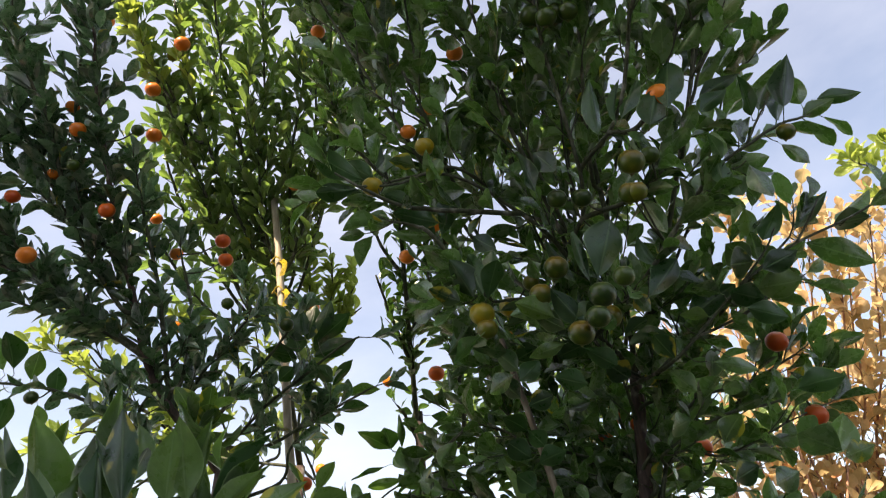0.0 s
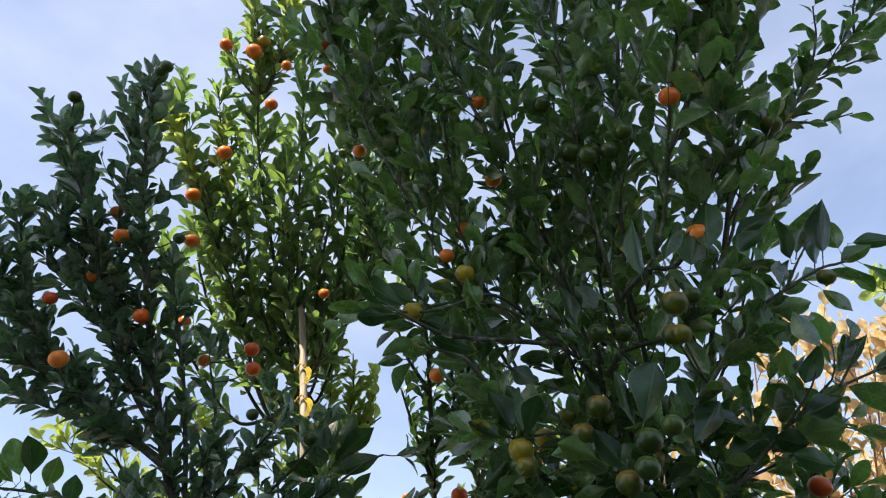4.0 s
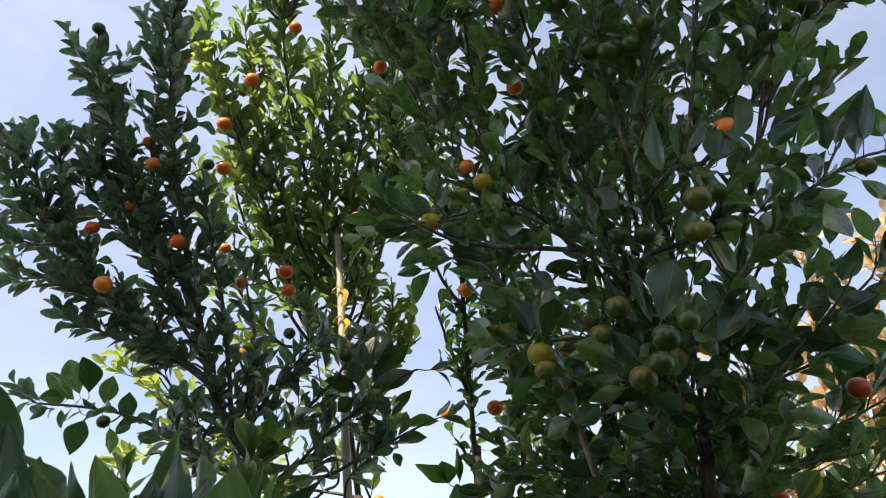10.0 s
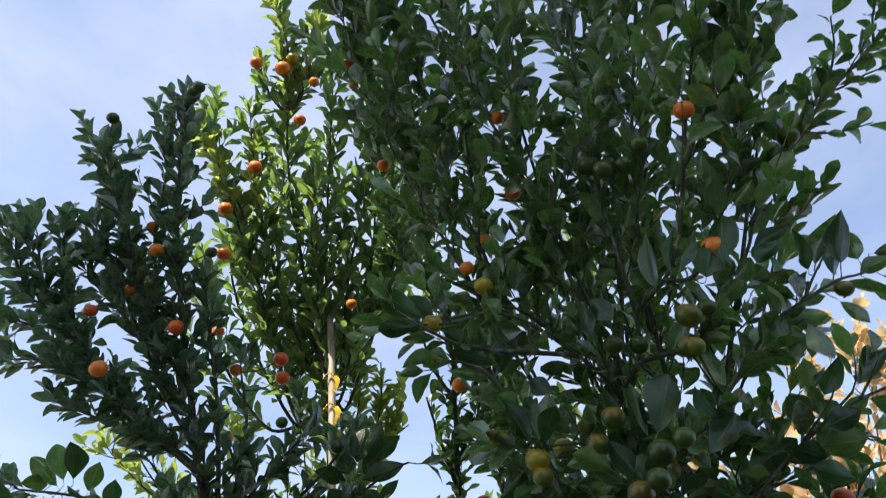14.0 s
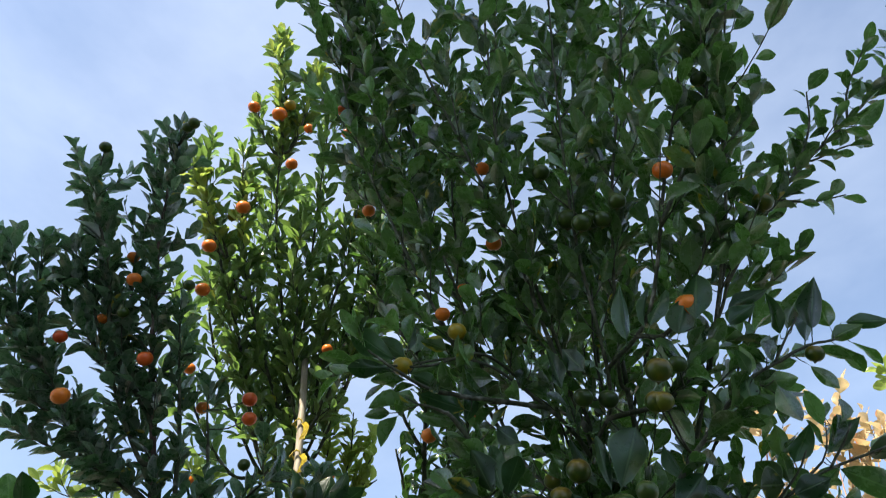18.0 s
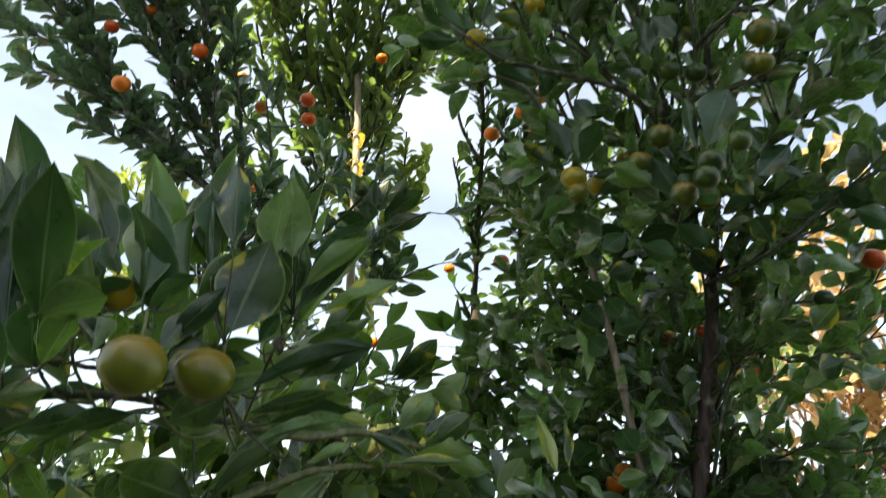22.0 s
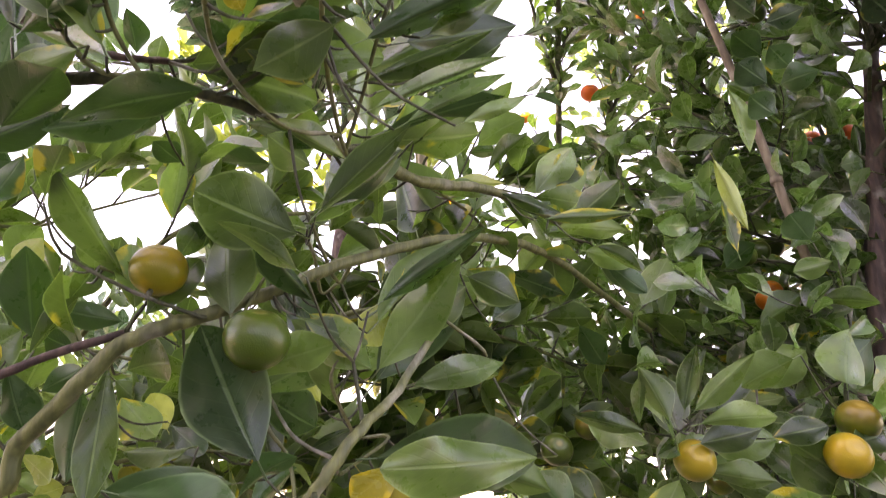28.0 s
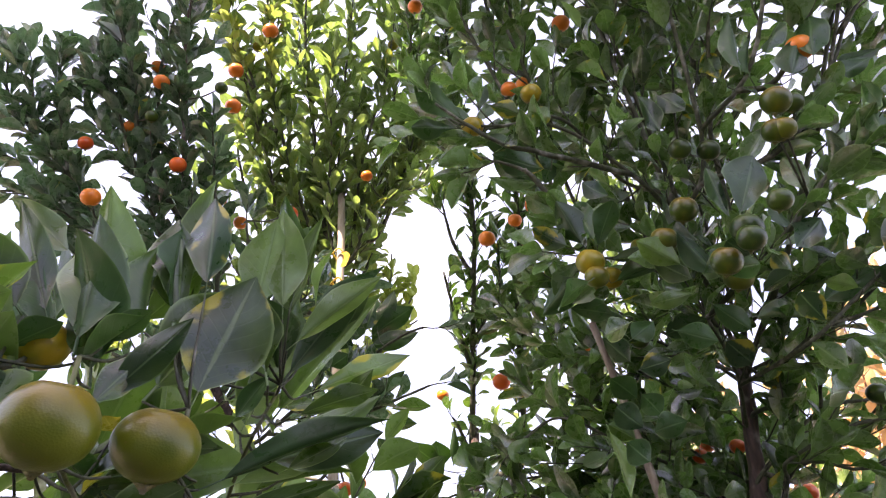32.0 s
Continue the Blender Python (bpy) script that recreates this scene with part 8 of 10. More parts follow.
near.set_leaf((-0.285, 0.448, 1.593), (-0.14, 0.10, 0.98), (-0.91, 0.37, -0.17), 0.055, 0.012, 6, M_LEAF_DEEP)
near.set_leaf((-0.279, 0.443, 1.587), (0.72, -0.30, 0.62), (-0.33, 0.64, 0.69), 0.028, 0.013, 7, M_LEAF_DEEP)
near.set_leaf((-0.358, 0.485, 1.548), (-0.73, -0.20, 0.66), (-0.53, 0.77, -0.35), 0.039, 0.016, 7)
near.set_leaf((-0.349, 0.490, 1.541), (-0.96, 0.16, -0.23), (0.08, 0.94, 0.32), 0.048, 0.019, 8)
near.set_leaf((-0.246, 0.455, 1.625), (-0.17, 0.08, 0.98), (-0.43, 0.89, -0.14), 0.090, 0.023, 8, M_LEAF_DEEP)
near.set_leaf((-0.222, 0.526, 1.676), (0.03, -0.85, 0.53), (0.41, 0.50, 0.77), 0.071, 0.032, 11, M_LEAF_DEEP)
near.set_leaf((-0.281, 0.517, 1.522), (0.47, 0.87, 0.17), (-0.40, 0.04, 0.91), 0.063, 0.012, 6)
near.set_leaf((-0.268, 0.579, 1.487), (-0.86, -0.46, 0.22), (-0.40, 0.87, 0.27), 0.062, 0.040, 5)
near.set_leaf((-0.265, 0.575, 1.498), (0.57, 0.36, 0.74), (-0.61, 0.79, 0.10), 0.078, 0.017, 2)
near.set_leaf((-0.271, 0.625, 1.463), (-0.45, -0.77, 0.46), (-0.72, 0.62, 0.32), 0.061, 0.018, 4, M_LEAF_DEEP)
near.set_leaf((-0.311, 0.600, 1.445), (-0.19, -0.11, 0.97), (-0.09, 0.99, 0.10), 0.058, 0.032, 2)
near.set_leaf((-0.354, 0.624, 1.493), (0.63, -0.74, 0.23), (-0.02, 0.28, 0.96), 0.041, 0.019, 4, M_LEAF_DEEP)
near.set_leaf((-0.373, 0.607, 1.468), (-0.09, -0.92, 0.39), (-0.90, 0.24, 0.36), 0.088, 0.018, 0)
near.set_leaf((-0.394, 0.601, 1.476), (0.35, -0.75, 0.55), (-0.69, 0.19, 0.70), 0.027, 0.019, 5)
near.set_leaf((-0.382, 0.611, 1.474), (0.44, -0.55, 0.71), (-0.01, 0.79, 0.61), 0.014, 0.010, 0)
near.set_leaf((-0.395, 0.549, 1.494), (0.60, -0.79, 0.15), (-0.44, -0.16, 0.88), 0.061, 0.014, 5)
near.set_leaf((-0.353, 0.598, 1.542), (-0.42, -0.88, 0.22), (-0.43, 0.41, 0.81), 0.024, 0.017, 11, M_LEAF_DEEP)
near.set_leaf((-0.254, 0.666, 1.468), (0.72, 0.27, 0.64), (-0.67, 0.51, 0.54), 0.097, 0.017, 2)
near.set_leaf((-0.280, 0.611, 1.455), (0.90, 0.27, -0.34), (-0.35, 0.92, -0.19), 0.043, 0.022, 5)
near.set_leaf((-0.235, 0.676, 1.452), (0.56, 0.41, 0.72), (-0.74, 0.64, 0.21), 0.074, 0.031, 5)
near.set_leaf((-0.202, 0.736, 1.539), (-0.55, -0.73, 0.41), (-0.44, 0.67, 0.60), 0.052, 0.029, 7)
near.set_leaf((-0.250, 0.688, 1.539), (0.09, -0.98, 0.16), (-0.62, 0.07, 0.78), 0.067, 0.014, 11)
near.set_leaf((-0.219, 0.658, 1.557), (0.66, 0.67, 0.33), (-0.70, 0.41, 0.58), 0.071, 0.013, 11)
near.set_leaf((-0.169, 0.702, 1.576), (0.75, 0.66, -0.01), (-0.44, 0.52, 0.73), 0.068, 0.013, 8, M_LEAF_DEEP)
near.set_leaf((-0.129, 0.739, 1.563), (0.81, 0.52, 0.26), (-0.49, 0.36, 0.80), 0.084, 0.022, 11)
near.set_leaf((-0.151, 0.730, 1.604), (0.02, -1.00, 0.06), (-0.54, 0.04, 0.84), 0.063, 0.020, 11)
near.set_leaf((-0.178, 0.719, 1.598), (0.46, -0.89, 0.03), (0.11, 0.09, 0.99), 0.068, 0.013, 10)
near.set_leaf((-0.183, 0.751, 1.535), (0.67, -0.19, -0.72), (0.54, 0.79, 0.29), 0.041, 0.036, 6)
near.set_leaf((-0.406, 0.620, 1.441), (0.03, -0.80, 0.59), (-0.98, 0.09, 0.18), 0.056, 0.019, 1)
near.set_leaf((-0.296, 0.595, 1.541), (-0.98, 0.19, 0.09), (0.17, 0.41, 0.90), 0.040, 0.021, 8, M_LEAF_DEEP)
near.set_leaf((-0.248, 0.649, 1.549), (-0.65, 0.02, -0.76), (-0.37, 0.87, 0.33), 0.022, 0.017, 11)
near.set_leaf((-0.136, 0.779, 1.558), (0.96, 0.27, -0.03), (-0.04, 0.24, 0.97), 0.042, 0.020, 10)
near.set_leaf((-0.095, 0.809, 1.574), (0.90, 0.43, -0.03), (-0.35, 0.77, 0.54), 0.062, 0.024, 11)
near.set_leaf((-0.206, 0.537, 1.675), (-0.03, -0.75, 0.66), (-0.92, -0.24, -0.31), 0.045, 0.015, 9)
near.set_leaf((-0.224, 0.541, 1.599), (0.53, -0.25, 0.81), (-0.49, 0.69, 0.54), 0.105, 0.029, 7)
near.set_leaf((-0.280, 0.449, 1.570), (-0.27, -0.08, 0.96), (0.10, 0.99, 0.12), 0.080, 0.035, 9, M_LEAF_DEEP)
near.set_leaf((-0.309, 0.447, 1.567), (-0.42, -0.05, 0.91), (-0.82, 0.43, -0.36), 0.093, 0.033, 10)
near.set_leaf((-0.268, 0.456, 1.595), (-0.23, 0.11, 0.97), (-0.91, 0.33, -0.25), 0.071, 0.026, 10)
near.set_leaf((-0.283, 0.436, 1.573), (0.61, -0.00, 0.79), (-0.78, -0.22, 0.59), 0.035, 0.020, 10, M_LEAF_DEEP)
near.set_leaf((-0.323, 0.448, 1.605), (-0.71, -0.18, 0.68), (-0.21, 0.98, 0.04), 0.057, 0.033, 9)
near.set_leaf((-0.321, 0.472, 1.609), (-0.43, -0.04, 0.90), (-0.63, 0.73, -0.26), 0.059, 0.024, 10, M_LEAF_DEEP)
near.set_leaf((-0.260, 0.468, 1.623), (-0.43, 0.22, 0.87), (-0.55, 0.70, -0.45), 0.048, 0.021, 7)
near.set_leaf((-0.308, 0.599, 1.417), (0.93, -0.22, 0.30), (-0.02, 0.77, 0.64), 0.062, 0.020, 5)
near.set_leaf((-0.280, 0.621, 1.462), (0.80, -0.13, -0.59), (0.30, 0.94, 0.19), 0.048, 0.020, 0)
near.set_leaf((-0.298, 0.640, 1.484), (0.53, -0.35, -0.77), (0.15, 0.94, -0.32), 0.053, 0.021, 0, M_LEAF_DEEP)
near.set_leaf((-0.236, 0.667, 1.456), (0.17, 0.56, 0.81), (-0.80, 0.56, -0.22), 0.064, 0.013, 2)
near.set_leaf((-0.249, 0.660, 1.458), (0.54, 0.31, 0.78), (-0.69, 0.69, 0.21), 0.094, 0.026, 4)
near.set_leaf((-0.404, 0.666, 1.433), (0.93, -0.30, 0.23), (0.03, 0.68, 0.74), 0.048, 0.028, 3)
near.set_leaf((-0.344, 0.659, 1.389), (-0.94, 0.33, -0.08), (0.29, 0.68, -0.67), 0.057, 0.015, 0)
near.set_leaf((-0.259, 0.705, 1.387), (0.92, -0.39, 0.03), (0.36, 0.87, 0.34), 0.127, 0.042, 5, M_LEAF_DEEP)
near.set_leaf((-0.224, 0.680, 1.428), (0.90, -0.43, 0.12), (0.00, 0.28, 0.96), 0.063, 0.022, 0)
near.set_leaf((-0.432, 0.615, 1.429), (0.51, -0.05, 0.86), (-0.81, 0.29, 0.50), 0.045, 0.012, 0)
near.set_leaf((-0.196, 0.748, 1.536), (0.76, -0.29, -0.58), (0.32, 0.95, -0.06), 0.058, 0.029, 8)
near.set_leaf((-0.167, 0.767, 1.538), (0.95, 0.23, -0.21), (0.05, 0.56, 0.83), 0.060, 0.023, 11, M_LEAF_DEEP)
near.set_leaf((-0.174, 0.733, 1.486), (0.70, 0.39, 0.60), (-0.51, 0.86, 0.05), 0.038, 0.018, 2, M_LEAF_DEEP)
near.set_leaf((-0.389, 0.624, 1.438), (0.04, 0.03, -1.00), (-0.39, 0.92, 0.01), 0.084, 0.021, 5)
near.set_leaf((-0.295, 0.592, 1.358), (0.64, 0.00, 0.77), (-0.75, 0.22, 0.63), 0.037, 0.012, 3, M_LEAF_DEEP)
near.set_leaf((-0.417, 0.632, 1.481), (0.64, 0.20, 0.74), (-0.73, 0.47, 0.50), 0.029, 0.018, 2, M_LEAF_DEEP)
near.set_leaf((-0.219, 0.600, 1.558), (-0.52, -0.37, -0.76), (-0.63, 0.77, 0.05), 0.086, 0.019, 8)
near.set_leaf((-0.271, 0.588, 1.533), (-0.60, -0.79, 0.15), (-0.78, 0.62, 0.13), 0.036, 0.022, 6)
near.set_leaf((-0.274, 0.713, 1.418), (0.12, -0.94, 0.32), (-0.81, 0.10, 0.58), 0.068, 0.017, 2)
near.set_leaf((-0.362, 0.653, 1.466), (0.88, -0.28, -0.39), (0.37, 0.91, 0.18), 0.046, 0.021, 0)
near.set_leaf((-0.238, 0.760, 1.517), (-0.25, 0.17, 0.95), (-0.51, 0.81, -0.28), 0.051, 0.023, 6)
near.set_leaf((-0.460, 0.672, 1.420), (0.76, 0.22, 0.61), (-0.44, 0.86, 0.24), 0.033, 0.018, 3, M_LEAF_DEEP)
near.set_leaf((-0.277, 0.583, 1.368), (-0.51, -0.11, 0.85), (-0.40, 0.91, -0.12), 0.080, 0.042, 3, M_LEAF_DEEP)
near.set_leaf((-0.255, 0.700, 1.427), (0.52, 0.22, 0.83), (-0.38, 0.92, -0.01), 0.107, 0.045, 5, M_LEAF_DEEP)
near.set_leaf((-0.304, 0.629, 1.417), (0.52, 0.78, -0.33), (-0.47, 0.59, 0.66), 0.054, 0.028, 2, M_LEAF_DEEP)
near.set_leaf((-0.414, 0.646, 1.426), (-0.14, 0.28, -0.95), (-0.56, 0.77, 0.31), 0.061, 0.021, 1, M_LEAF_DEEP)
near.set_leaf((-0.298, 0.620, 1.369), (-0.96, 0.23, -0.14), (0.22, 0.97, 0.05), 0.082, 0.028, 3, M_LEAF_DEEP)
near.set_leaf((-0.434, 0.624, 1.437), (0.02, -0.50, 0.86), (-0.65, 0.65, 0.39), 0.061, 0.029, 4, M_LEAF_DEEP)
near.set_leaf((-0.440, 0.612, 1.428), (0.31, 0.21, -0.93), (0.04, 0.97, 0.23), 0.040, 0.021, 2, M_LEAF_DEEP)
near.set_leaf((-0.391, 0.643, 1.459), (-0.95, -0.28, 0.12), (-0.27, 0.96, 0.09), 0.042, 0.017, 2, M_LEAF_DEEP)
near.set_leaf((-0.298, 0.515, 1.536), (-0.87, -0.32, -0.36), (-0.48, 0.50, 0.72), 0.072, 0.025, 9, M_LEAF_DEEP)
near.set_leaf((-0.391, 0.503, 1.504), (0.78, -0.49, 0.39), (-0.22, 0.38, 0.90), 0.056, 0.028, 7, M_LEAF_DEEP)
near.set_leaf((-0.312, 0.496, 1.564), (0.53, 0.79, -0.31), (-0.16, 0.46, 0.87), 0.032, 0.016, 10, M_LEAF_DEEP)
near.set_leaf((-0.424, 0.650, 1.444), (-0.64, -0.76, 0.11), (-0.76, 0.59, -0.27), 0.023, 0.017, 3, M_LEAF_DEEP)
near.set_leaf((-0.247, 0.619, 1.359), (0.30, 0.88, 0.35), (-0.67, 0.46, -0.58), 0.055, 0.023, 0, M_LEAF_PALE)
near.set_leaf((-0.397, 0.683, 1.361), (0.46, -0.39, 0.80), (-0.53, 0.60, 0.60), 0.026, 0.015, 3, M_LEAF_PALE)
near.set_leaf((-0.165, 0.721, 1.370), (0.78, -0.11, 0.62), (-0.18, 0.90, 0.39), 0.029, 0.017, 3, M_LEAF_PALE)
near.set_leaf((-0.248, 0.762, 1.541), (0.92, 0.14, -0.37), (0.31, 0.30, 0.90), 0.036, 0.019, 9, M_LEAF_PALE)
near.set_leaf((-0.296, 0.520, 1.583), (0.05, -1.00, -0.06), (-0.57, -0.08, 0.82), 0.019, 0.012, 8, M_LEAF_PALE)
near.set_leaf((-0.251, 0.655, 1.445), (0.17, 0.66, 0.73), (-0.69, 0.61, -0.39), 0.059, 0.024, 0, M_LEAF_FRESH_LIT)
near.set_leaf((-0.394, 0.726, 1.403), (-0.53, -0.16, 0.83), (-0.46, 0.88, -0.13), 0.032, 0.022, 3, M_LEAF_FRESH_LIT)
near.set_leaf((-0.502, 0.729, 1.390), (0.85, -0.00, -0.53), (0.19, 0.94, 0.29), 0.037, 0.017, 5, M_LEAF_FRESH_LIT)
near.set_leaf((-0.465, 0.737, 1.369), (-0.93, -0.03, -0.36), (-0.09, 0.98, 0.17), 0.024, 0.018, 0, M_LEAF_FRESH_LIT)
near.set_leaf((-0.396, 0.700, 1.549), (0.84, -0.06, -0.54), (0.25, 0.92, 0.30), 0.036, 0.025, 11, M_LEAF_FRESH_LIT)
near.set_leaf((-0.284, 0.705, 1.420), (-0.27, -0.65, 0.71), (-0.74, 0.61, 0.27), 0.032, 0.015, 2, M_LEAF_FRESH_LIT)
near.set_leaf((-0.343, 0.441, 1.582), (0.55, -0.45, 0.70), (-0.78, 0.04, 0.63), 0.055, 0.028, 7)
near.set_leaf((-0.347, 0.489, 1.548), (-0.42, -0.48, 0.77), (-0.13, 0.87, 0.47), 0.035, 0.020, 10)
near.set_leaf((-0.336, 0.475, 1.565), (-0.56, -0.10, 0.82), (-0.48, 0.85, -0.22), 0.048, 0.022, 7)
near.set_leaf((-0.324, 0.470, 1.615), (-0.49, -0.03, 0.87), (-0.10, 0.99, -0.02), 0.090, 0.019, 11)
near.set_leaf((-0.289, 0.476, 1.607), (-0.16, -0.09, 0.98), (-0.84, 0.54, -0.08), 0.044, 0.017, 11)
near.set_leaf((-0.218, 0.545, 1.301), (0.91, -0.03, -0.42), (0.11, 0.98, 0.17), 0.058, 0.030, 5)
near.set_leaf((-0.292, 0.520, 1.297), (0.74, -0.27, 0.62), (-0.21, 0.78, 0.59), 0.054, 0.025, 5)
near.set_leaf((-0.330, 0.556, 1.329), (0.89, -0.05, 0.45), (-0.26, 0.75, 0.60), 0.035, 0.019, 5)
near.set_leaf((-0.292, 0.514, 1.298), (0.81, -0.27, 0.51), (0.04, 0.91, 0.42), 0.057, 0.028, 5)
near.set_leaf((-0.336, 0.549, 1.361), (0.98, 0.11, -0.17), (-0.06, 0.96, 0.27), 0.064, 0.028, 5, M_LEAF_DEEP)
near.fruit(-0.236, 0.516, 1.331, 0.0445, "lime", 1, 0.05, -0.75, 0.55)
near.fruit(-0.222, 0.545, 1.325, 0.0289, "lime", 0, 0.50, -0.50, 0.30)
near.fruit(-0.227, 0.530, 1.285, 0.0429, "yellow", 0, -0.10, -0.50, -0.50)
near.fruit(-0.276, 0.529, 1.290, 0.0443, "yellow", 0, -0.30, -0.60, 0.20)
near.fruit(-0.313, 0.457, 1.595, 0.0240, "yellow", 0, -0.30, -0.60, 0.20)
near.set_leaf((-0.382, 0.665, 1.328), (-0.41, 0.05, 0.91), (-0.32, 0.93, -0.19), 0.061, 0.034, 4)
near.set_leaf((-0.403, 0.683, 1.283), (0.71, -0.25, 0.66), (-0.07, 0.91, 0.41), 0.064, 0.031, 2)
near.set_leaf((-0.289, 0.608, 1.333), (-0.67, 0.58, 0.45), (-0.22, 0.42, -0.88), 0.079, 0.020, 1)
near.set_leaf((-0.226, 0.708, 1.272), (0.64, 0.70, 0.32), (-0.67, 0.71, -0.20), 0.066, 0.029, 2)
near.set_leaf((-0.254, 0.690, 1.358), (0.57, 0.72, 0.40), (-0.80, 0.60, 0.08), 0.067, 0.023, 5)
near.set_leaf((-0.340, 0.663, 1.269), (-0.78, 0.00, 0.62), (-0.58, 0.37, -0.73), 0.047, 0.035, 3)
near.set_leaf((-0.193, 0.776, 1.317), (0.64, -0.55, -0.53), (0.49, 0.83, -0.27), 0.057, 0.030, 5)
near.set_leaf((-0.303, 0.640, 1.352), (0.32, 0.64, 0.70), (-0.88, 0.48, -0.04), 0.040, 0.019, 1, M_LEAF_DEEP)
near.set_leaf((-0.384, 0.695, 1.395), (-0.76, -0.02, 0.65), (-0.32, 0.88, -0.36), 0.042, 0.031, 4)
near.set_leaf((-0.393, 0.641, 1.297), (0.02, -0.09, 1.00), (-0.89, 0.46, 0.06), 0.054, 0.045, 4, M_LEAF_DEEP)
near.set_leaf((-0.393, 0.631, 1.299), (0.75, -0.01, 0.67), (-0.15, 0.97, 0.18), 0.043, 0.026, 4)
near.set_leaf((-0.386, 0.651, 1.342), (0.91, -0.34, 0.21), (0.32, 0.94, 0.13), 0.072, 0.031, 4)
near.set_leaf((-0.181, 0.697, 1.383), (0.96, 0.01, -0.27), (0.10, 0.93, 0.35), 0.046, 0.025, 4)
near.set_leaf((-0.116, 0.729, 1.350), (-0.64, -0.44, 0.63), (-0.10, 0.86, 0.50), 0.049, 0.029, 4, M_LEAF_DEEP)
near.set_leaf((-0.224, 0.730, 1.342), (0.43, 0.82, -0.37), (-0.63, 0.57, 0.52), 0.079, 0.024, 5)
near.set_leaf((-0.218, 0.782, 1.314), (0.95, -0.06, -0.31), (0.20, 0.88, 0.44), 0.044, 0.020, 5)
near.set_leaf((-0.462, 0.695, 1.336), (0.43, 0.05, 0.90), (-0.89, 0.16, 0.42), 0.028, 0.025, 2)
near.set_leaf((-0.376, 0.682, 1.406), (0.79, -0.29, -0.53), (0.07, 0.92, -0.39), 0.042, 0.017, 5, M_LEAF_DEEP)
near.set_leaf((-0.257, 0.660, 1.445), (0.21, 0.70, 0.68), (-0.97, 0.25, 0.04), 0.052, 0.014, 5, M_LEAF_DEEP)
near.set_leaf((-0.256, 0.687, 1.382), (0.52, -0.71, -0.48), (0.56, 0.71, -0.43), 0.061, 0.023, 2, M_LEAF_PALE)
near.set_leaf((-0.402, 0.689, 1.361), (0.53, -0.15, 0.83), (-0.61, 0.62, 0.50), 0.021, 0.014, 2, M_LEAF_PALE)
near.set_leaf((-0.137, 0.651, 1.387), (-0.83, -0.54, -0.13), (-0.52, 0.84, -0.16), 0.114, 0.029, 5)
near.set_leaf((-0.289, 0.442, 1.582), (-0.11, 0.02, 0.99), (-0.64, 0.76, -0.09), 0.085, 0.030, 8)
near.set_leaf((-0.262, 0.463, 1.572), (0.36, 0.14, 0.92), (-0.85, 0.46, 0.26), 0.079, 0.043, 7)
near.set_leaf((-0.258, 0.461, 1.614), (-0.21, 0.05, 0.98), (-0.74, 0.65, -0.19), 0.083, 0.024, 8)
near.set_leaf((-0.257, 0.456, 1.608), (-0.31, 0.12, 0.94), (-0.92, -0.30, -0.26), 0.079, 0.010, 11, M_LEAF_DEEP)
near.set_leaf((-0.228, 0.481, 1.635), (0.05, -0.23, 0.97), (-0.39, 0.89, 0.23), 0.058, 0.029, 6)
near.set_leaf((-0.216, 0.508, 1.649), (0.15, -0.51, 0.85), (-0.49, 0.71, 0.51), 0.058, 0.013, 11)
near.set_leaf((-0.207, 0.523, 1.632), (0.56, -0.33, 0.76), (-0.34, 0.75, 0.57), 0.065, 0.021, 11)
near.set_leaf((-0.229, 0.524, 1.598), (0.20, -0.21, 0.96), (-0.37, 0.89, 0.27), 0.079, 0.032, 8)
near.set_leaf((-0.224, 0.535, 1.575), (0.76, 0.43, 0.49), (-0.64, 0.64, 0.43), 0.082, 0.030, 11, M_LEAF_DEEP)
near.set_leaf((-0.206, 0.586, 1.602), (0.46, -0.13, 0.88), (-0.44, 0.83, 0.35), 0.070, 0.020, 9)
near.set_leaf((-0.263, 0.420, 1.545), (0.35, 0.23, 0.91), (-0.69, 0.72, 0.08), 0.037, 0.014, 8)
near.set_leaf((-0.359, 0.474, 1.563), (0.62, -0.65, 0.44), (-0.32, 0.29, 0.90), 0.077, 0.031, 11)
near.set_leaf((-0.344, 0.496, 1.540), (-0.30, -0.56, 0.78), (-0.88, 0.47, -0.00), 0.043, 0.019, 11)
near.set_leaf((-0.329, 0.450, 1.576), (0.76, -0.43, -0.50), (0.64, 0.62, 0.45), 0.060, 0.017, 9)
near.set_leaf((-0.234, 0.479, 1.543), (-0.87, 0.20, -0.45), (0.02, 0.93, 0.38), 0.044, 0.025, 11, M_LEAF_NEAR)
near.fruit(-0.286, 0.570, 1.431, 0.0322, "green", 0, 0.15, -0.45, 0.85)
near.fruit(-0.352, 0.591, 1.474, 0.0305, "yellow", 0, 0.15, -0.45, 0.85)
near.set_leaf((-0.342, 0.413, 1.486), (0.24, -0.54, 0.80), (-0.74, 0.44, 0.51), 0.074, 0.022, 2, M_LEAF_DEEP)
near.set_leaf((-0.364, 0.421, 1.501), (0.36, -0.58, 0.73), (-0.76, 0.27, 0.59), 0.049, 0.021, 11, M_LEAF_DEEP)
near.set_leaf((-0.364, 0.483, 1.547), (0.16, -0.70, 0.70), (-0.89, 0.21, 0.41), 0.051, 0.025, 8, M_LEAF_DEEP)
near.set_leaf((-0.391, 0.496, 1.551), (0.90, -0.44, 0.09), (0.10, 0.39, 0.91), 0.060, 0.019, 6, M_LEAF_DEEP)
near.set_leaf((-0.416, 0.522, 1.534), (0.94, -0.25, 0.25), (-0.03, 0.64, 0.77), 0.059, 0.032, 9, M_LEAF_DEEP)
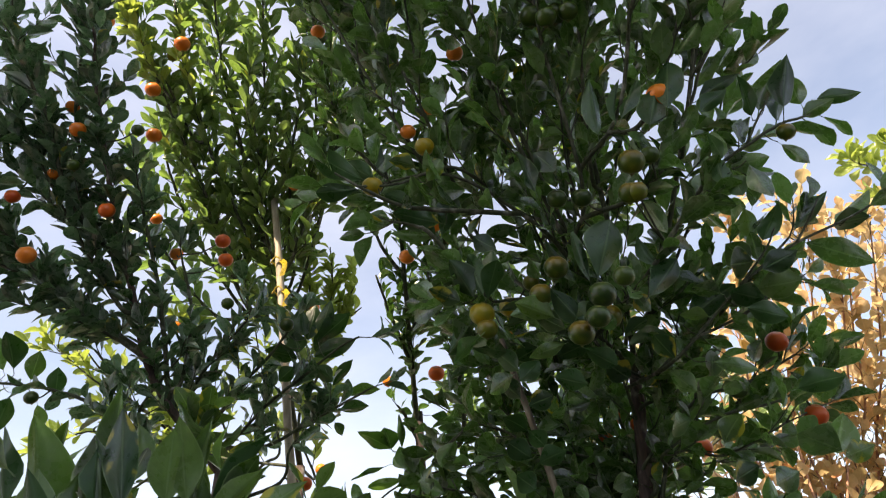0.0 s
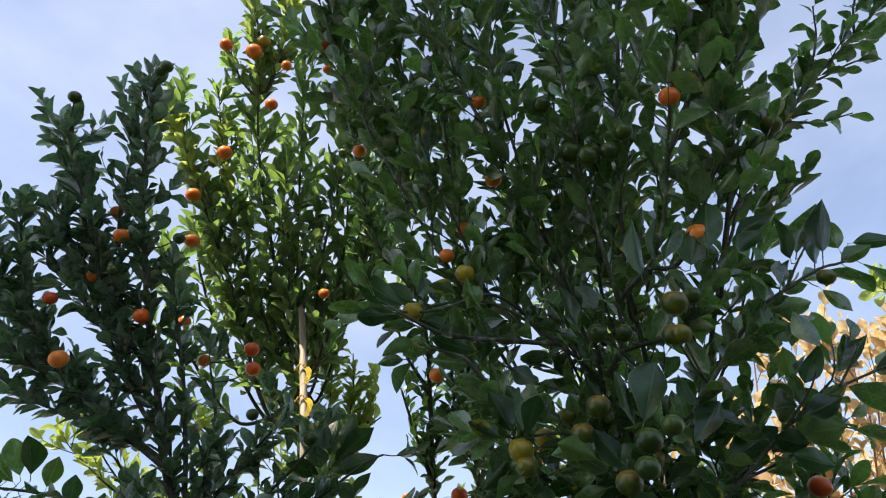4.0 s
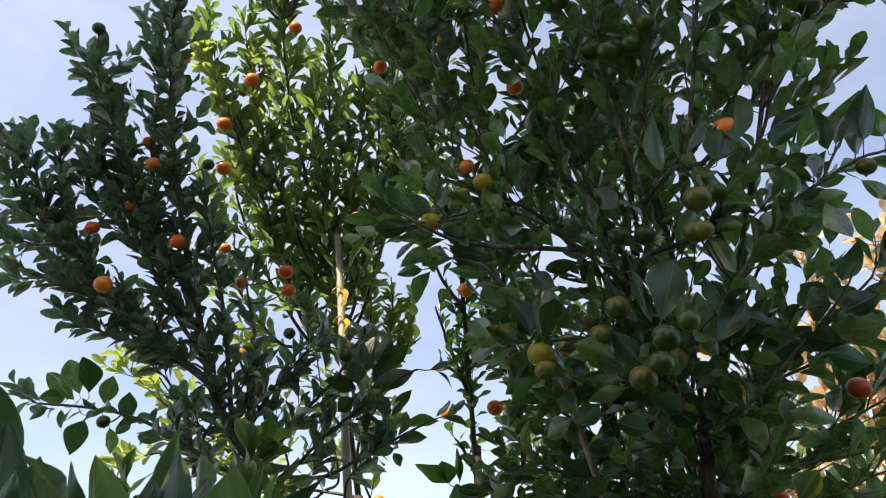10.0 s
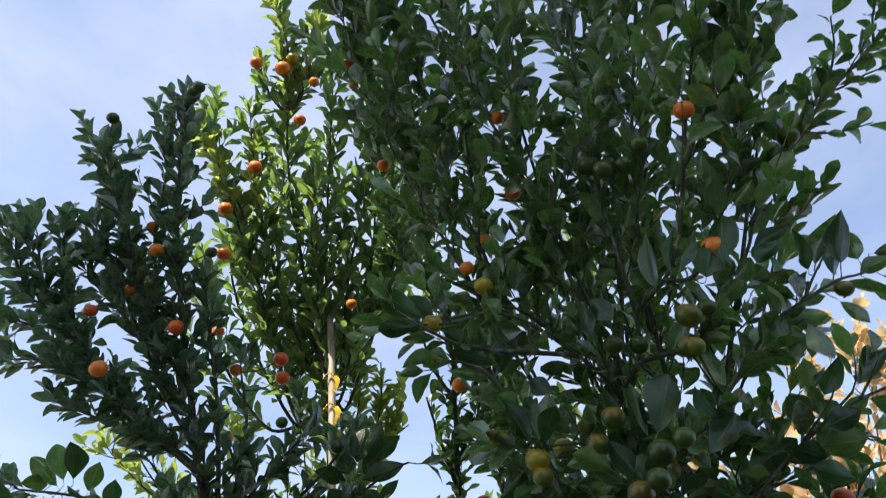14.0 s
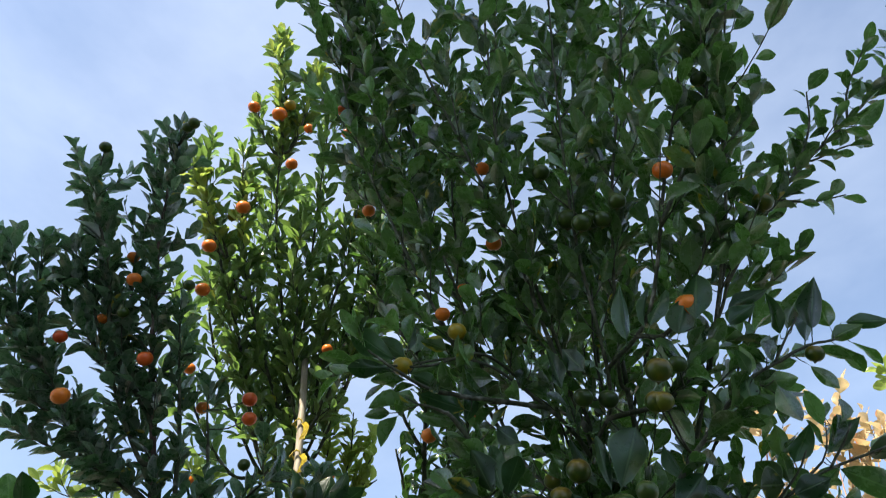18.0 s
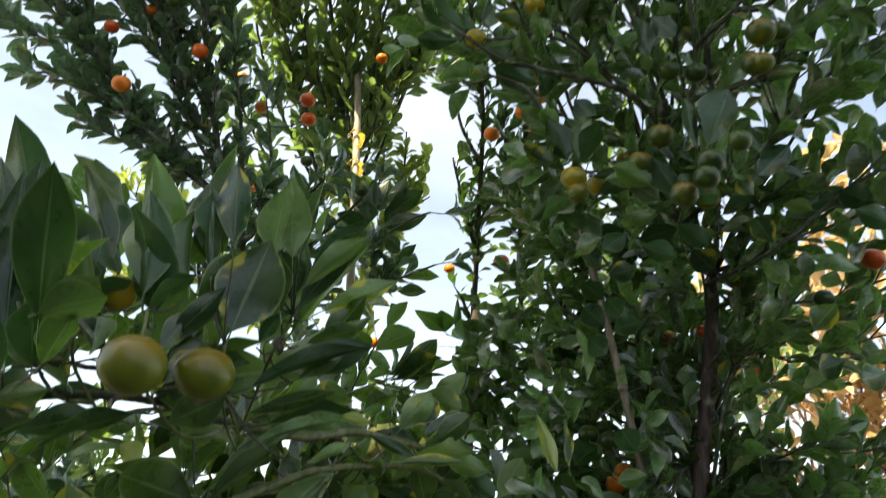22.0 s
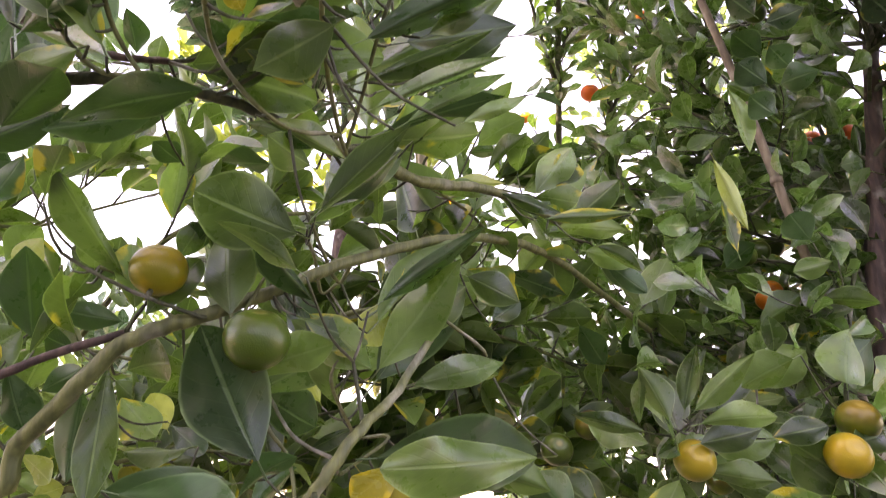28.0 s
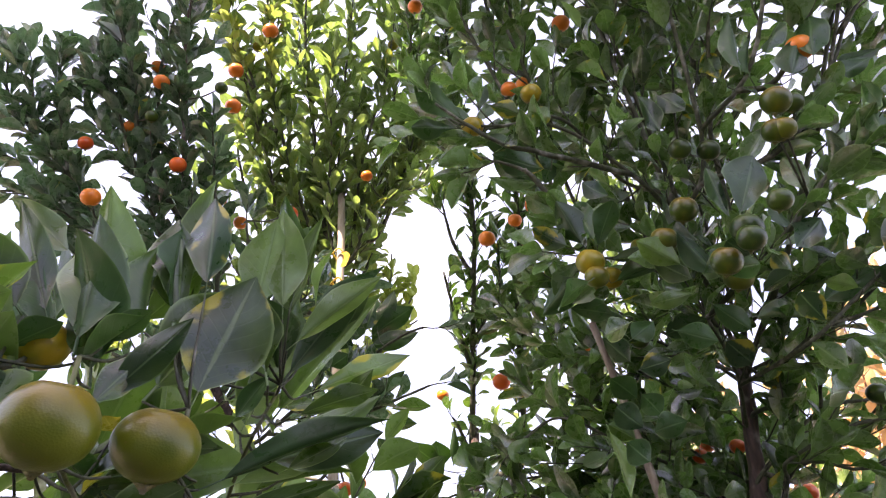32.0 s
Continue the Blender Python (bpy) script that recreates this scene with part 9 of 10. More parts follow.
near.set_leaf((-0.298, 0.370, 1.531), (0.15, -0.67, 0.73), (-0.62, 0.51, 0.60), 0.091, 0.026, 11, M_LEAF_DEEP, stalk=False)
near.set_leaf((-0.299, 0.358, 1.539), (0.93, -0.08, 0.35), (-0.27, 0.48, 0.83), 0.038, 0.023, 6, stalk=False)
near.set_leaf((-0.302, 0.384, 1.521), (0.59, -0.57, 0.57), (-0.60, 0.16, 0.78), 0.040, 0.016, 8, stalk=False)
near.set_leaf((-0.232, 0.515, 1.611), (0.09, 0.03, 1.00), (0.27, 0.75, 0.60), 0.099, 0.018, 7, M_LEAF_NEAR)
near.set_leaf((-0.212, 0.503, 1.605), (0.48, -0.12, 0.87), (-0.21, 0.73, 0.64), 0.074, 0.018, 9, M_LEAF_DEEP)
near.set_leaf((-0.230, 0.495, 1.579), (0.42, -0.02, 0.91), (0.08, 0.46, 0.88), 0.030, 0.012, 7, M_LEAF_DEEP)
near.set_leaf((-0.241, 0.507, 1.550), (0.88, 0.01, 0.48), (0.17, 0.61, 0.78), 0.099, 0.019, 7, M_LEAF_DEEP)
near.set_leaf((-0.201, 0.491, 1.581), (0.92, -0.24, 0.30), (-0.38, 0.51, 0.77), 0.047, 0.012, 11, M_LEAF_NEAR)
near.set_leaf((-0.240, 0.519, 1.538), (0.95, -0.18, 0.27), (0.41, 0.78, 0.47), 0.072, 0.012, 6, M_LEAF_NEAR)
near.set_leaf((-0.207, 0.516, 1.563), (0.81, 0.12, 0.57), (0.25, 0.68, 0.69), 0.042, 0.011, 8, M_LEAF_NEAR)
near.set_leaf((-0.189, 0.501, 1.505), (0.78, 0.28, 0.56), (-0.21, 0.80, 0.56), 0.038, 0.007, 11, M_LEAF_NEAR)
near.set_leaf((-0.253, 0.507, 1.529), (-0.84, -0.09, 0.54), (0.10, 0.83, 0.54), 0.036, 0.011, 7, M_LEAF_NEAR)
near.set_leaf((-0.293, 0.495, 1.633), (0.63, -0.22, 0.74), (-0.03, 0.51, 0.86), 0.047, 0.021, 9, M_LEAF_NEAR)
near.set_leaf((-0.376, 0.515, 1.581), (-0.25, -0.12, 0.96), (-0.53, 0.43, 0.73), 0.067, 0.026, 8, M_LEAF_NEAR)
near.set_leaf((-0.231, 0.503, 1.512), (0.90, -0.03, 0.43), (-0.36, 0.70, 0.61), 0.071, 0.010, 7, M_LEAF)
near.set_leaf((-0.219, 0.529, 1.521), (0.83, -0.04, 0.55), (-0.12, 0.62, 0.78), 0.060, 0.006, 9, M_LEAF)
near.set_leaf((-0.292, 0.517, 1.575), (0.97, -0.19, -0.12), (0.17, 0.63, 0.76), 0.058, 0.010, 8, M_LEAF)
near.set_leaf((-0.404, 0.505, 1.569), (0.94, 0.02, -0.34), (-0.49, 0.58, 0.65), 0.071, 0.017, 7, M_LEAF)
near.set_leaf((-0.445, 0.534, 1.611), (-0.29, 0.05, 0.95), (-0.49, 0.26, 0.83), 0.158, 0.036, 8, M_LEAF_DEEP)
near.set_leaf((-0.336, 0.563, 1.561), (-0.98, 0.13, -0.18), (-0.38, 0.68, 0.62), 0.093, 0.021, 8, M_LEAF_DEEP)
near.set_leaf((-0.254, 0.566, 1.532), (-0.93, 0.05, 0.36), (0.16, 0.95, 0.28), 0.063, 0.012, 8, M_LEAF_DEEP)
near.set_leaf((-0.445, 0.534, 1.565), (-0.60, -0.06, 0.80), (-0.53, 0.60, 0.60), 0.079, 0.027, 11, M_LEAF_DEEP)
near.set_leaf((-0.268, 0.573, 1.490), (-0.95, 0.11, 0.29), (0.03, 0.74, 0.67), 0.074, 0.032, 6, M_LEAF_NEAR)
near.set_leaf((-0.259, 0.544, 1.481), (0.70, -0.17, 0.70), (-0.46, 0.71, 0.53), 0.067, 0.015, 6, M_LEAF_NEAR)
near.set_leaf((-0.261, 0.556, 1.458), (-0.81, 0.02, 0.58), (-0.34, 0.69, 0.65), 0.053, 0.015, 9, M_LEAF_NEAR)
near.set_leaf((-0.324, 0.627, 1.445), (-0.21, -0.00, 0.98), (0.20, 0.98, 0.10), 0.079, 0.032, 9, M_LEAF_NEAR)
near.set_leaf((-0.350, 0.605, 1.484), (0.40, -0.02, 0.92), (-0.36, 0.67, 0.64), 0.028, 0.016, 11, M_LEAF_NEAR)
near.set_leaf((-0.414, 0.612, 1.481), (0.44, -0.00, 0.90), (-0.21, 0.82, 0.53), 0.024, 0.018, 9, M_LEAF_NEAR)
near.set_leaf((-0.294, 0.627, 1.461), (0.83, -0.17, -0.52), (-0.51, 0.69, 0.52), 0.066, 0.024, 8, M_LEAF_NEAR)
near.set_leaf((-0.287, 0.634, 1.461), (-0.62, 0.29, 0.73), (-0.49, 0.85, 0.20), 0.033, 0.014, 6, M_LEAF_DEEP)
near.set_leaf((-0.242, 0.633, 1.422), (0.59, -0.11, 0.80), (0.27, 0.77, 0.57), 0.089, 0.030, 11, M_LEAF_NEAR)
near.set_leaf((-0.239, 0.603, 1.455), (0.74, 0.15, 0.65), (-0.39, 0.92, 0.09), 0.083, 0.013, 7, M_LEAF_DEEP)
near.set_leaf((-0.344, 0.638, 1.415), (0.43, 0.07, 0.90), (0.06, 1.00, 0.01), 0.041, 0.024, 8, M_LEAF_NEAR)
near.set_leaf((-0.487, 0.657, 1.495), (0.54, -0.11, 0.83), (0.03, 0.72, 0.70), 0.031, 0.021, 8, M_LEAF_FRESH_LIT)
near.set_leaf((-0.234, 0.711, 1.566), (0.66, -0.04, -0.75), (0.35, 0.88, 0.33), 0.055, 0.021, 11, M_LEAF_NEAR)
near.set_leaf((-0.171, 0.691, 1.572), (0.93, -0.01, -0.36), (-0.19, 0.91, 0.36), 0.056, 0.011, 8, M_LEAF_NEAR)
near.set_leaf((-0.143, 0.683, 1.545), (0.99, 0.07, 0.11), (-0.43, 0.83, 0.36), 0.068, 0.011, 6, M_LEAF_NEAR)
near.set_leaf((-0.099, 0.718, 1.542), (0.89, 0.06, -0.46), (-0.19, 0.58, 0.79), 0.043, 0.015, 7, M_LEAF_NEAR)
near.set_leaf((-0.193, 0.681, 1.505), (0.92, 0.19, -0.35), (-0.42, 0.63, 0.65), 0.045, 0.022, 9, M_LEAF_NEAR)
near.set_leaf((-0.257, 0.686, 1.461), (0.62, 0.01, 0.78), (0.36, 0.92, 0.14), 0.048, 0.025, 6, M_LEAF_NEAR)
near.set_leaf((-0.224, 0.644, 1.422), (0.97, -0.04, 0.26), (-0.23, 0.90, 0.37), 0.061, 0.019, 11, M_LEAF)
near.set_leaf((-0.330, 0.679, 1.420), (0.89, -0.09, 0.45), (-0.22, 0.84, 0.50), 0.073, 0.029, 11, M_LEAF)
near.set_leaf((-0.223, 0.705, 1.584), (1.00, -0.01, 0.05), (0.16, 0.52, 0.84), 0.063, 0.008, 11, M_LEAF_FRESH_LIT)
near.set_leaf((-0.009, 0.709, 1.614), (0.33, 0.08, -0.94), (0.01, 0.57, 0.82), 0.068, 0.013, 8, M_LEAF_FRESH_LIT)
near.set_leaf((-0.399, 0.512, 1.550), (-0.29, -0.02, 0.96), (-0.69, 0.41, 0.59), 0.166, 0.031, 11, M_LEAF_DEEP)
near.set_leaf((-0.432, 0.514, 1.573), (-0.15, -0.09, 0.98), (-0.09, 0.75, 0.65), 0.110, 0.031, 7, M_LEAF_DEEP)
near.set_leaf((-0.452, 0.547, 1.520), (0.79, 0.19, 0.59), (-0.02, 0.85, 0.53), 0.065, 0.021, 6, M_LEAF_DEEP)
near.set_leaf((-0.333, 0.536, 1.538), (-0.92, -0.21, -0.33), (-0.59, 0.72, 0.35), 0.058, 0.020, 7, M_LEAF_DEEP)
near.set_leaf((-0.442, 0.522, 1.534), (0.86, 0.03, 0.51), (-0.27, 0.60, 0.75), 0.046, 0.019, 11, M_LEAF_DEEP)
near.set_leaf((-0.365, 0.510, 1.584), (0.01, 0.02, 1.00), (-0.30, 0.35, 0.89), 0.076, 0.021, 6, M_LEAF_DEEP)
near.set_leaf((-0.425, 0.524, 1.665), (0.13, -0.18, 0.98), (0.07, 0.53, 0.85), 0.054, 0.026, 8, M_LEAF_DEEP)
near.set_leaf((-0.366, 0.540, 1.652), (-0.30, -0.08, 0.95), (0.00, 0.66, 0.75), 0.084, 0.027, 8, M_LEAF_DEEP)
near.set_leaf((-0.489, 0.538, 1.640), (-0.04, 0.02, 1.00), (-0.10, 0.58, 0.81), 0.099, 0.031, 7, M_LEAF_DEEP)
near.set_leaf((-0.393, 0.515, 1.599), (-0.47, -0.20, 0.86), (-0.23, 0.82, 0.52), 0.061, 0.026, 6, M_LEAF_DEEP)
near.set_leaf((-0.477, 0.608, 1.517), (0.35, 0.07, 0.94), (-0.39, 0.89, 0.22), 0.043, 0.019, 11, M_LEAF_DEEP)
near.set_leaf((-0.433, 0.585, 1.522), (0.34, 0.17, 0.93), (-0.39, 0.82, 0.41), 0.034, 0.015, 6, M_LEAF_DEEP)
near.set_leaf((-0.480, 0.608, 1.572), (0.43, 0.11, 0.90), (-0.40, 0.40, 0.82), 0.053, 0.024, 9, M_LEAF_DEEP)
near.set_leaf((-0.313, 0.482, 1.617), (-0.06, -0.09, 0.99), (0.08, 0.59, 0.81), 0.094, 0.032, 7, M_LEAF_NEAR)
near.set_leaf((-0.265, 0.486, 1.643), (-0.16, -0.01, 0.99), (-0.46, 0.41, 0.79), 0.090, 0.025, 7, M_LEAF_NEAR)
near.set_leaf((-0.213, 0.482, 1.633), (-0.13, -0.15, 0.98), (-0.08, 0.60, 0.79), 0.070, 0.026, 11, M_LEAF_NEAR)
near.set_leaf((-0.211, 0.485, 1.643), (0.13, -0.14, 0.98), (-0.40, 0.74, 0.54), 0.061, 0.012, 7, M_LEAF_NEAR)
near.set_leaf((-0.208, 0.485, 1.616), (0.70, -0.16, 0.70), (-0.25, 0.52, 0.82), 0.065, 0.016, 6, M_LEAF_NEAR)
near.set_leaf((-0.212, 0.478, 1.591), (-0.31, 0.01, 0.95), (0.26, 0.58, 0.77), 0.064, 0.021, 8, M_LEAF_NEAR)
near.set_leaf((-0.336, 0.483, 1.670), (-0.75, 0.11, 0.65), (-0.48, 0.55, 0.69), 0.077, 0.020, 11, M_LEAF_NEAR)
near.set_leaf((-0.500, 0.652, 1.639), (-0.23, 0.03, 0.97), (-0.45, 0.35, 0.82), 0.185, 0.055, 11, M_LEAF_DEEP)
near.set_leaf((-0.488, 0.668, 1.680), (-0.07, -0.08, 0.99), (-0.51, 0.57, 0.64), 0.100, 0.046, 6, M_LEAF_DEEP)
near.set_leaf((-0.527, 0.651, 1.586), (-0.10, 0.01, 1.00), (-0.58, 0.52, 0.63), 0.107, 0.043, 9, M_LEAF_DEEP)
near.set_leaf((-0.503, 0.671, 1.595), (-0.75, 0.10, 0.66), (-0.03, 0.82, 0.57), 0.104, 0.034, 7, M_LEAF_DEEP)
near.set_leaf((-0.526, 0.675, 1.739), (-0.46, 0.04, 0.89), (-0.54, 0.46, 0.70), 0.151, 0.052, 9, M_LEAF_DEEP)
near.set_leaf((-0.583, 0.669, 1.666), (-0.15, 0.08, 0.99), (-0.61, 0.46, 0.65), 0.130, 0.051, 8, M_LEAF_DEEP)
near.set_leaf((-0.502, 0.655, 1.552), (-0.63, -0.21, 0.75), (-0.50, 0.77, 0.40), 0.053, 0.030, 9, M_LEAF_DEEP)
near.set_leaf((-0.514, 0.680, 1.510), (0.68, -0.22, 0.70), (-0.76, 0.63, 0.16), 0.043, 0.025, 7, M_LEAF_NEAR)
near.set_leaf((-0.548, 0.718, 1.487), (0.15, 0.17, 0.97), (-0.60, 0.79, 0.12), 0.054, 0.029, 8, M_LEAF_NEAR)
near.set_leaf((-0.479, 0.680, 1.463), (0.20, -0.28, 0.94), (-0.35, 0.84, 0.42), 0.043, 0.029, 7, M_LEAF_NEAR)
near.set_leaf((-0.483, 0.715, 1.495), (-0.99, -0.12, 0.09), (0.06, 0.86, 0.50), 0.038, 0.022, 7, M_LEAF_NEAR)
near.set_leaf((-0.503, 0.719, 1.423), (0.40, -0.27, 0.88), (-0.60, 0.64, 0.47), 0.047, 0.032, 7, M_LEAF_NEAR)
near.set_leaf((-0.506, 0.689, 1.442), (-0.48, 0.07, 0.87), (-0.45, 0.58, 0.68), 0.060, 0.026, 11, M_LEAF_NEAR)
near.set_leaf((-0.443, 0.693, 1.450), (-0.87, 0.22, 0.44), (-0.14, 0.75, 0.65), 0.043, 0.023, 6, M_LEAF_NEAR)
near.bare((-0.423, 0.614, 1.384), (-0.267, 0.644, 1.497), 0.009, 0.3, 14)
near.bare((-0.267, 0.644, 1.497), (-0.107, 0.813, 1.560), 0.009, 0.3, 14)
near.bare((-0.392, 0.510, 1.537), (-0.244, 0.603, 1.549), 0.008, 0.2, 12)
near.bare((-0.244, 0.603, 1.549), (-0.118, 0.750, 1.574), 0.009, 0.3, 12)
near.bare((-0.253, 0.580, 1.364), (-0.199, 0.692, 1.523), 0.008, 0.3, 12)
near.finish()


# ---------- an unseen house, added behind the camera to shade the nearer trees ---
def house():
    """An unseen house added to cast shade: narrow, several storeys, walls with depth and a flat roof."""
    ob = root("house", (-5.3, -7.6, 0.0), "plain tall narrow house added out of view to shade the trees", "house")

    def slab(name, lo, hi, material):
        bm = bmesh.new()
        bmesh.ops.create_cube(bm, size=1.0)
        for v in bm.verts:
            v.co = Vector([lo[i] + (hi[i] - lo[i]) * (v.co[i] + 0.5) for i in range(3)])
        bmesh.ops.bevel(bm, geom=bm.edges[:], offset=0.012, segments=1, affect="EDGES")
        me = bpy.data.meshes.new(name)
        bm.to_mesh(me)
        bm.free()
        me.materials.append(material)
        return part(name, me, ob)

    slab("wall", (-2.4, 2.35, -0.05), (2.4, 2.6, 11.6), M_PLASTER)
    slab("wall", (-2.4, -2.6, -0.05), (-2.15, 2.346, 11.6), M_PLASTER)
    slab("wall", (2.15, -2.6, -0.05), (2.4, 2.346, 11.6), M_PLASTER)
    slab("wall", (-2.4, -2.85, -0.05), (2.4, -2.604, 11.6), M_PLASTER)
    slab("roof", (-2.45, -2.9, 11.604), (2.45, 2.65, 11.9), M_ROOF)
    return ob


house()


def added_wall(x0, x1, y, height):
    """A plastered wall with a coping, unseen, added behind the camera to darken reflections."""
    ob = root("added_wall", ((x0 + x1) / 2, y, 0.0), "grey plastered wall with a coping, added out of view to darken reflections", "wall")
    tagged(ob, kind="structure")
    half = (x1 - x0) / 2
    for name, lo, hi in (("wall_face", (-half, -0.1, -0.05), (half, 0.1, height)), ("coping", (-half, -0.14, height + 0.003), (half, 0.14, height + 0.07))):
        bm = bmesh.new()
        bmesh.ops.create_cube(bm, size=1.0)
        for v in bm.verts:
            v.co = Vector([lo[i] + (hi[i] - lo[i]) * (v.co[i] + 0.5) for i in range(3)])
        bmesh.ops.bevel(bm, geom=bm.edges[:], offset=0.01, segments=2, affect="EDGES")
        me = bpy.data.meshes.new(name)
        bm.to_mesh(me)
        bm.free()
        me.materials.append(M_WALL)
        part(name, me, ob)


added_wall(-5.0, 5.0, -2.4, 2.1)


autumn_tree = root("autumn_shrub", (1.350, 2.350, 0.0), "sunlit shrub with peach, yellow and orange leaves on pinkish stems", "shrub")
autumn = Crown(autumn_tree, M_LEAF_OLD, (0.042, 0.074), None, 300, (0.48, 0.70))
autumn.clothe(autumn.limb(0.006, 0.0022, (1.35, 2.35, 0.0), (1.33, 2.33, 0.9), (1.419, 2.338, 1.965), (1.336, 2.049, 2.227), (1.282, 1.860, 2.426), (1.247, 1.677, 2.613), material=M_PINK), 20, length=(0.06, 0.18), leaves=(4, 7), up=0.2)
autumn.clothe(autumn.limb(0.006, 0.0022, (1.35, 2.35, 0.0), (1.33, 2.33, 0.9), (1.497, 2.335, 1.958), (1.416, 1.994, 2.298), (1.363, 1.776, 2.541), (1.197, 1.639, 2.677), material=M_PINK), 20, length=(0.06, 0.18), leaves=(4, 7), up=0.2)
autumn.clothe(autumn.limb(0.006, 0.0022, (1.35, 2.35, 0.0), (1.33, 2.33, 0.9), (1.504, 2.231, 1.932), (1.528, 1.990, 2.288), (1.452, 1.750, 2.476), (1.444, 1.651, 2.625), material=M_PINK), 20, length=(0.06, 0.18), leaves=(4, 7), up=0.2)
autumn.clothe(autumn.limb(0.006, 0.0022, (1.35, 2.35, 0.0), (1.33, 2.33, 0.9), (1.300, 2.363, 1.943), (1.125, 2.118, 2.152), (1.067, 1.953, 2.406), (1.050, 1.744, 2.719), material=M_PINK), 20, length=(0.06, 0.18), leaves=(4, 7), up=0.2)
autumn.clothe(autumn.limb(0.006, 0.0022, (1.35, 2.35, 0.0), (1.33, 2.33, 0.9), (1.616, 2.228, 1.923), (1.598, 1.895, 2.241), (1.635, 1.695, 2.534), material=M_PINK), 20, length=(0.06, 0.18), leaves=(4, 7), up=0.2)
autumn.clothe(autumn.limb(0.006, 0.0022, (1.35, 2.35, 0.0), (1.33, 2.33, 0.9), (1.456, 2.358, 1.929), (1.210, 2.199, 2.020), (1.030, 2.142, 2.130), (0.908, 2.062, 2.265), material=M_PINK), 20, length=(0.06, 0.18), leaves=(4, 7), up=0.2)
autumn.clothe(autumn.limb(0.006, 0.0022, (1.35, 2.35, 0.0), (1.33, 2.33, 0.9), (1.359, 2.362, 1.938), (1.254, 2.099, 2.253), (1.240, 1.950, 2.477), (1.138, 1.794, 2.634), material=M_PINK), 20, length=(0.06, 0.18), leaves=(4, 7), up=0.2)
autumn.clothe(autumn.limb(0.006, 0.0022, (1.35, 2.35, 0.0), (1.33, 2.33, 0.9), (1.499, 2.305, 1.913), (1.467, 2.044, 2.216), (1.442, 1.920, 2.405), (1.404, 1.723, 2.613), material=M_PINK), 20, length=(0.06, 0.18), leaves=(4, 7), up=0.2)
autumn.clothe(autumn.limb(0.006, 0.0022, (1.35, 2.35, 0.0), (1.33, 2.33, 0.9), (1.558, 2.250, 1.896), (1.597, 2.040, 2.204), (1.630, 1.893, 2.419), (1.588, 1.748, 2.641), material=M_PINK), 20, length=(0.06, 0.18), leaves=(4, 7), up=0.2)
autumn.clothe(autumn.limb(0.006, 0.0022, (1.35, 2.35, 0.0), (1.33, 2.33, 0.9), (1.489, 2.410, 1.938), (1.335, 2.210, 2.168), (1.288, 2.091, 2.351), (1.255, 2.037, 2.435), material=M_PINK), 20, length=(0.06, 0.18), leaves=(4, 7), up=0.2)
autumn.clothe(autumn.limb(0.006, 0.0022, (1.35, 2.35, 0.0), (1.33, 2.33, 0.9), (1.573, 2.355, 1.919), (1.379, 2.180, 2.115), (1.290, 2.119, 2.218), (1.233, 1.968, 2.361), material=M_PINK), 20, length=(0.06, 0.18), leaves=(4, 7), up=0.2)
autumn.clothe(autumn.limb(0.0055, 0.002, (1.322, 2.150, 1.893), (1.465, 2.150, 2.258), (1.491, 2.150, 2.568), (1.545, 2.150, 2.926), material=M_PINK), 15, length=(0.06, 0.16), leaves=(4, 6), spread=0.75, up=0.2)
autumn.clothe(autumn.limb(0.0055, 0.002, (1.466, 2.200, 1.893), (1.622, 2.200, 2.309), (1.659, 2.200, 2.632), (1.774, 2.200, 3.004), material=M_PINK), 15, length=(0.06, 0.16), leaves=(4, 6), spread=0.75, up=0.2)
autumn.clothe(autumn.limb(0.0055, 0.002, (1.615, 2.250, 1.892), (1.767, 2.250, 2.275), (1.882, 2.250, 2.697), (1.937, 2.250, 2.971), material=M_PINK), 15, length=(0.06, 0.16), leaves=(4, 6), spread=0.75, up=0.2)
autumn.clothe(autumn.limb(0.0055, 0.002, (1.232, 2.150, 1.900), (1.239, 2.150, 2.155), (1.183, 2.150, 2.385), (1.170, 2.150, 2.590), material=M_PINK), 15, length=(0.06, 0.16), leaves=(4, 6), spread=0.75, up=0.2)
autumn.clothe(autumn.limb(0.0055, 0.002, (1.317, 2.200, 1.904), (1.293, 2.200, 2.128), (1.308, 2.200, 2.376), (1.388, 2.200, 2.702), material=M_PINK), 15, length=(0.06, 0.16), leaves=(4, 6), spread=0.75, up=0.2)
autumn.clothe(autumn.limb(0.0055, 0.002, (1.197, 2.250, 1.925), (1.137, 2.250, 2.078), (1.092, 2.250, 2.241), (1.092, 2.250, 2.436), material=M_PINK), 15, length=(0.06, 0.16), leaves=(4, 6), spread=0.75, up=0.2)
autumn.clothe(autumn.limb(0.0055, 0.002, (1.395, 2.150, 1.887), (1.408, 2.150, 2.221), (1.393, 2.150, 2.436), material=M_PINK), 15, length=(0.06, 0.16), leaves=(4, 6), spread=0.75, up=0.2)
autumn.clothe(autumn.limb(0.0055, 0.002, (1.540, 2.200, 1.887), (1.587, 2.200, 2.145), (1.620, 2.200, 2.397), material=M_PINK), 15, length=(0.06, 0.16), leaves=(4, 6), spread=0.75, up=0.2)
autumn.clothe(autumn.limb(0.0055, 0.002, (1.238, 2.250, 1.835), (1.173, 2.250, 1.963), (1.098, 2.250, 2.081), material=M_PINK), 15, length=(0.06, 0.16), leaves=(4, 6), spread=0.75, up=0.2)
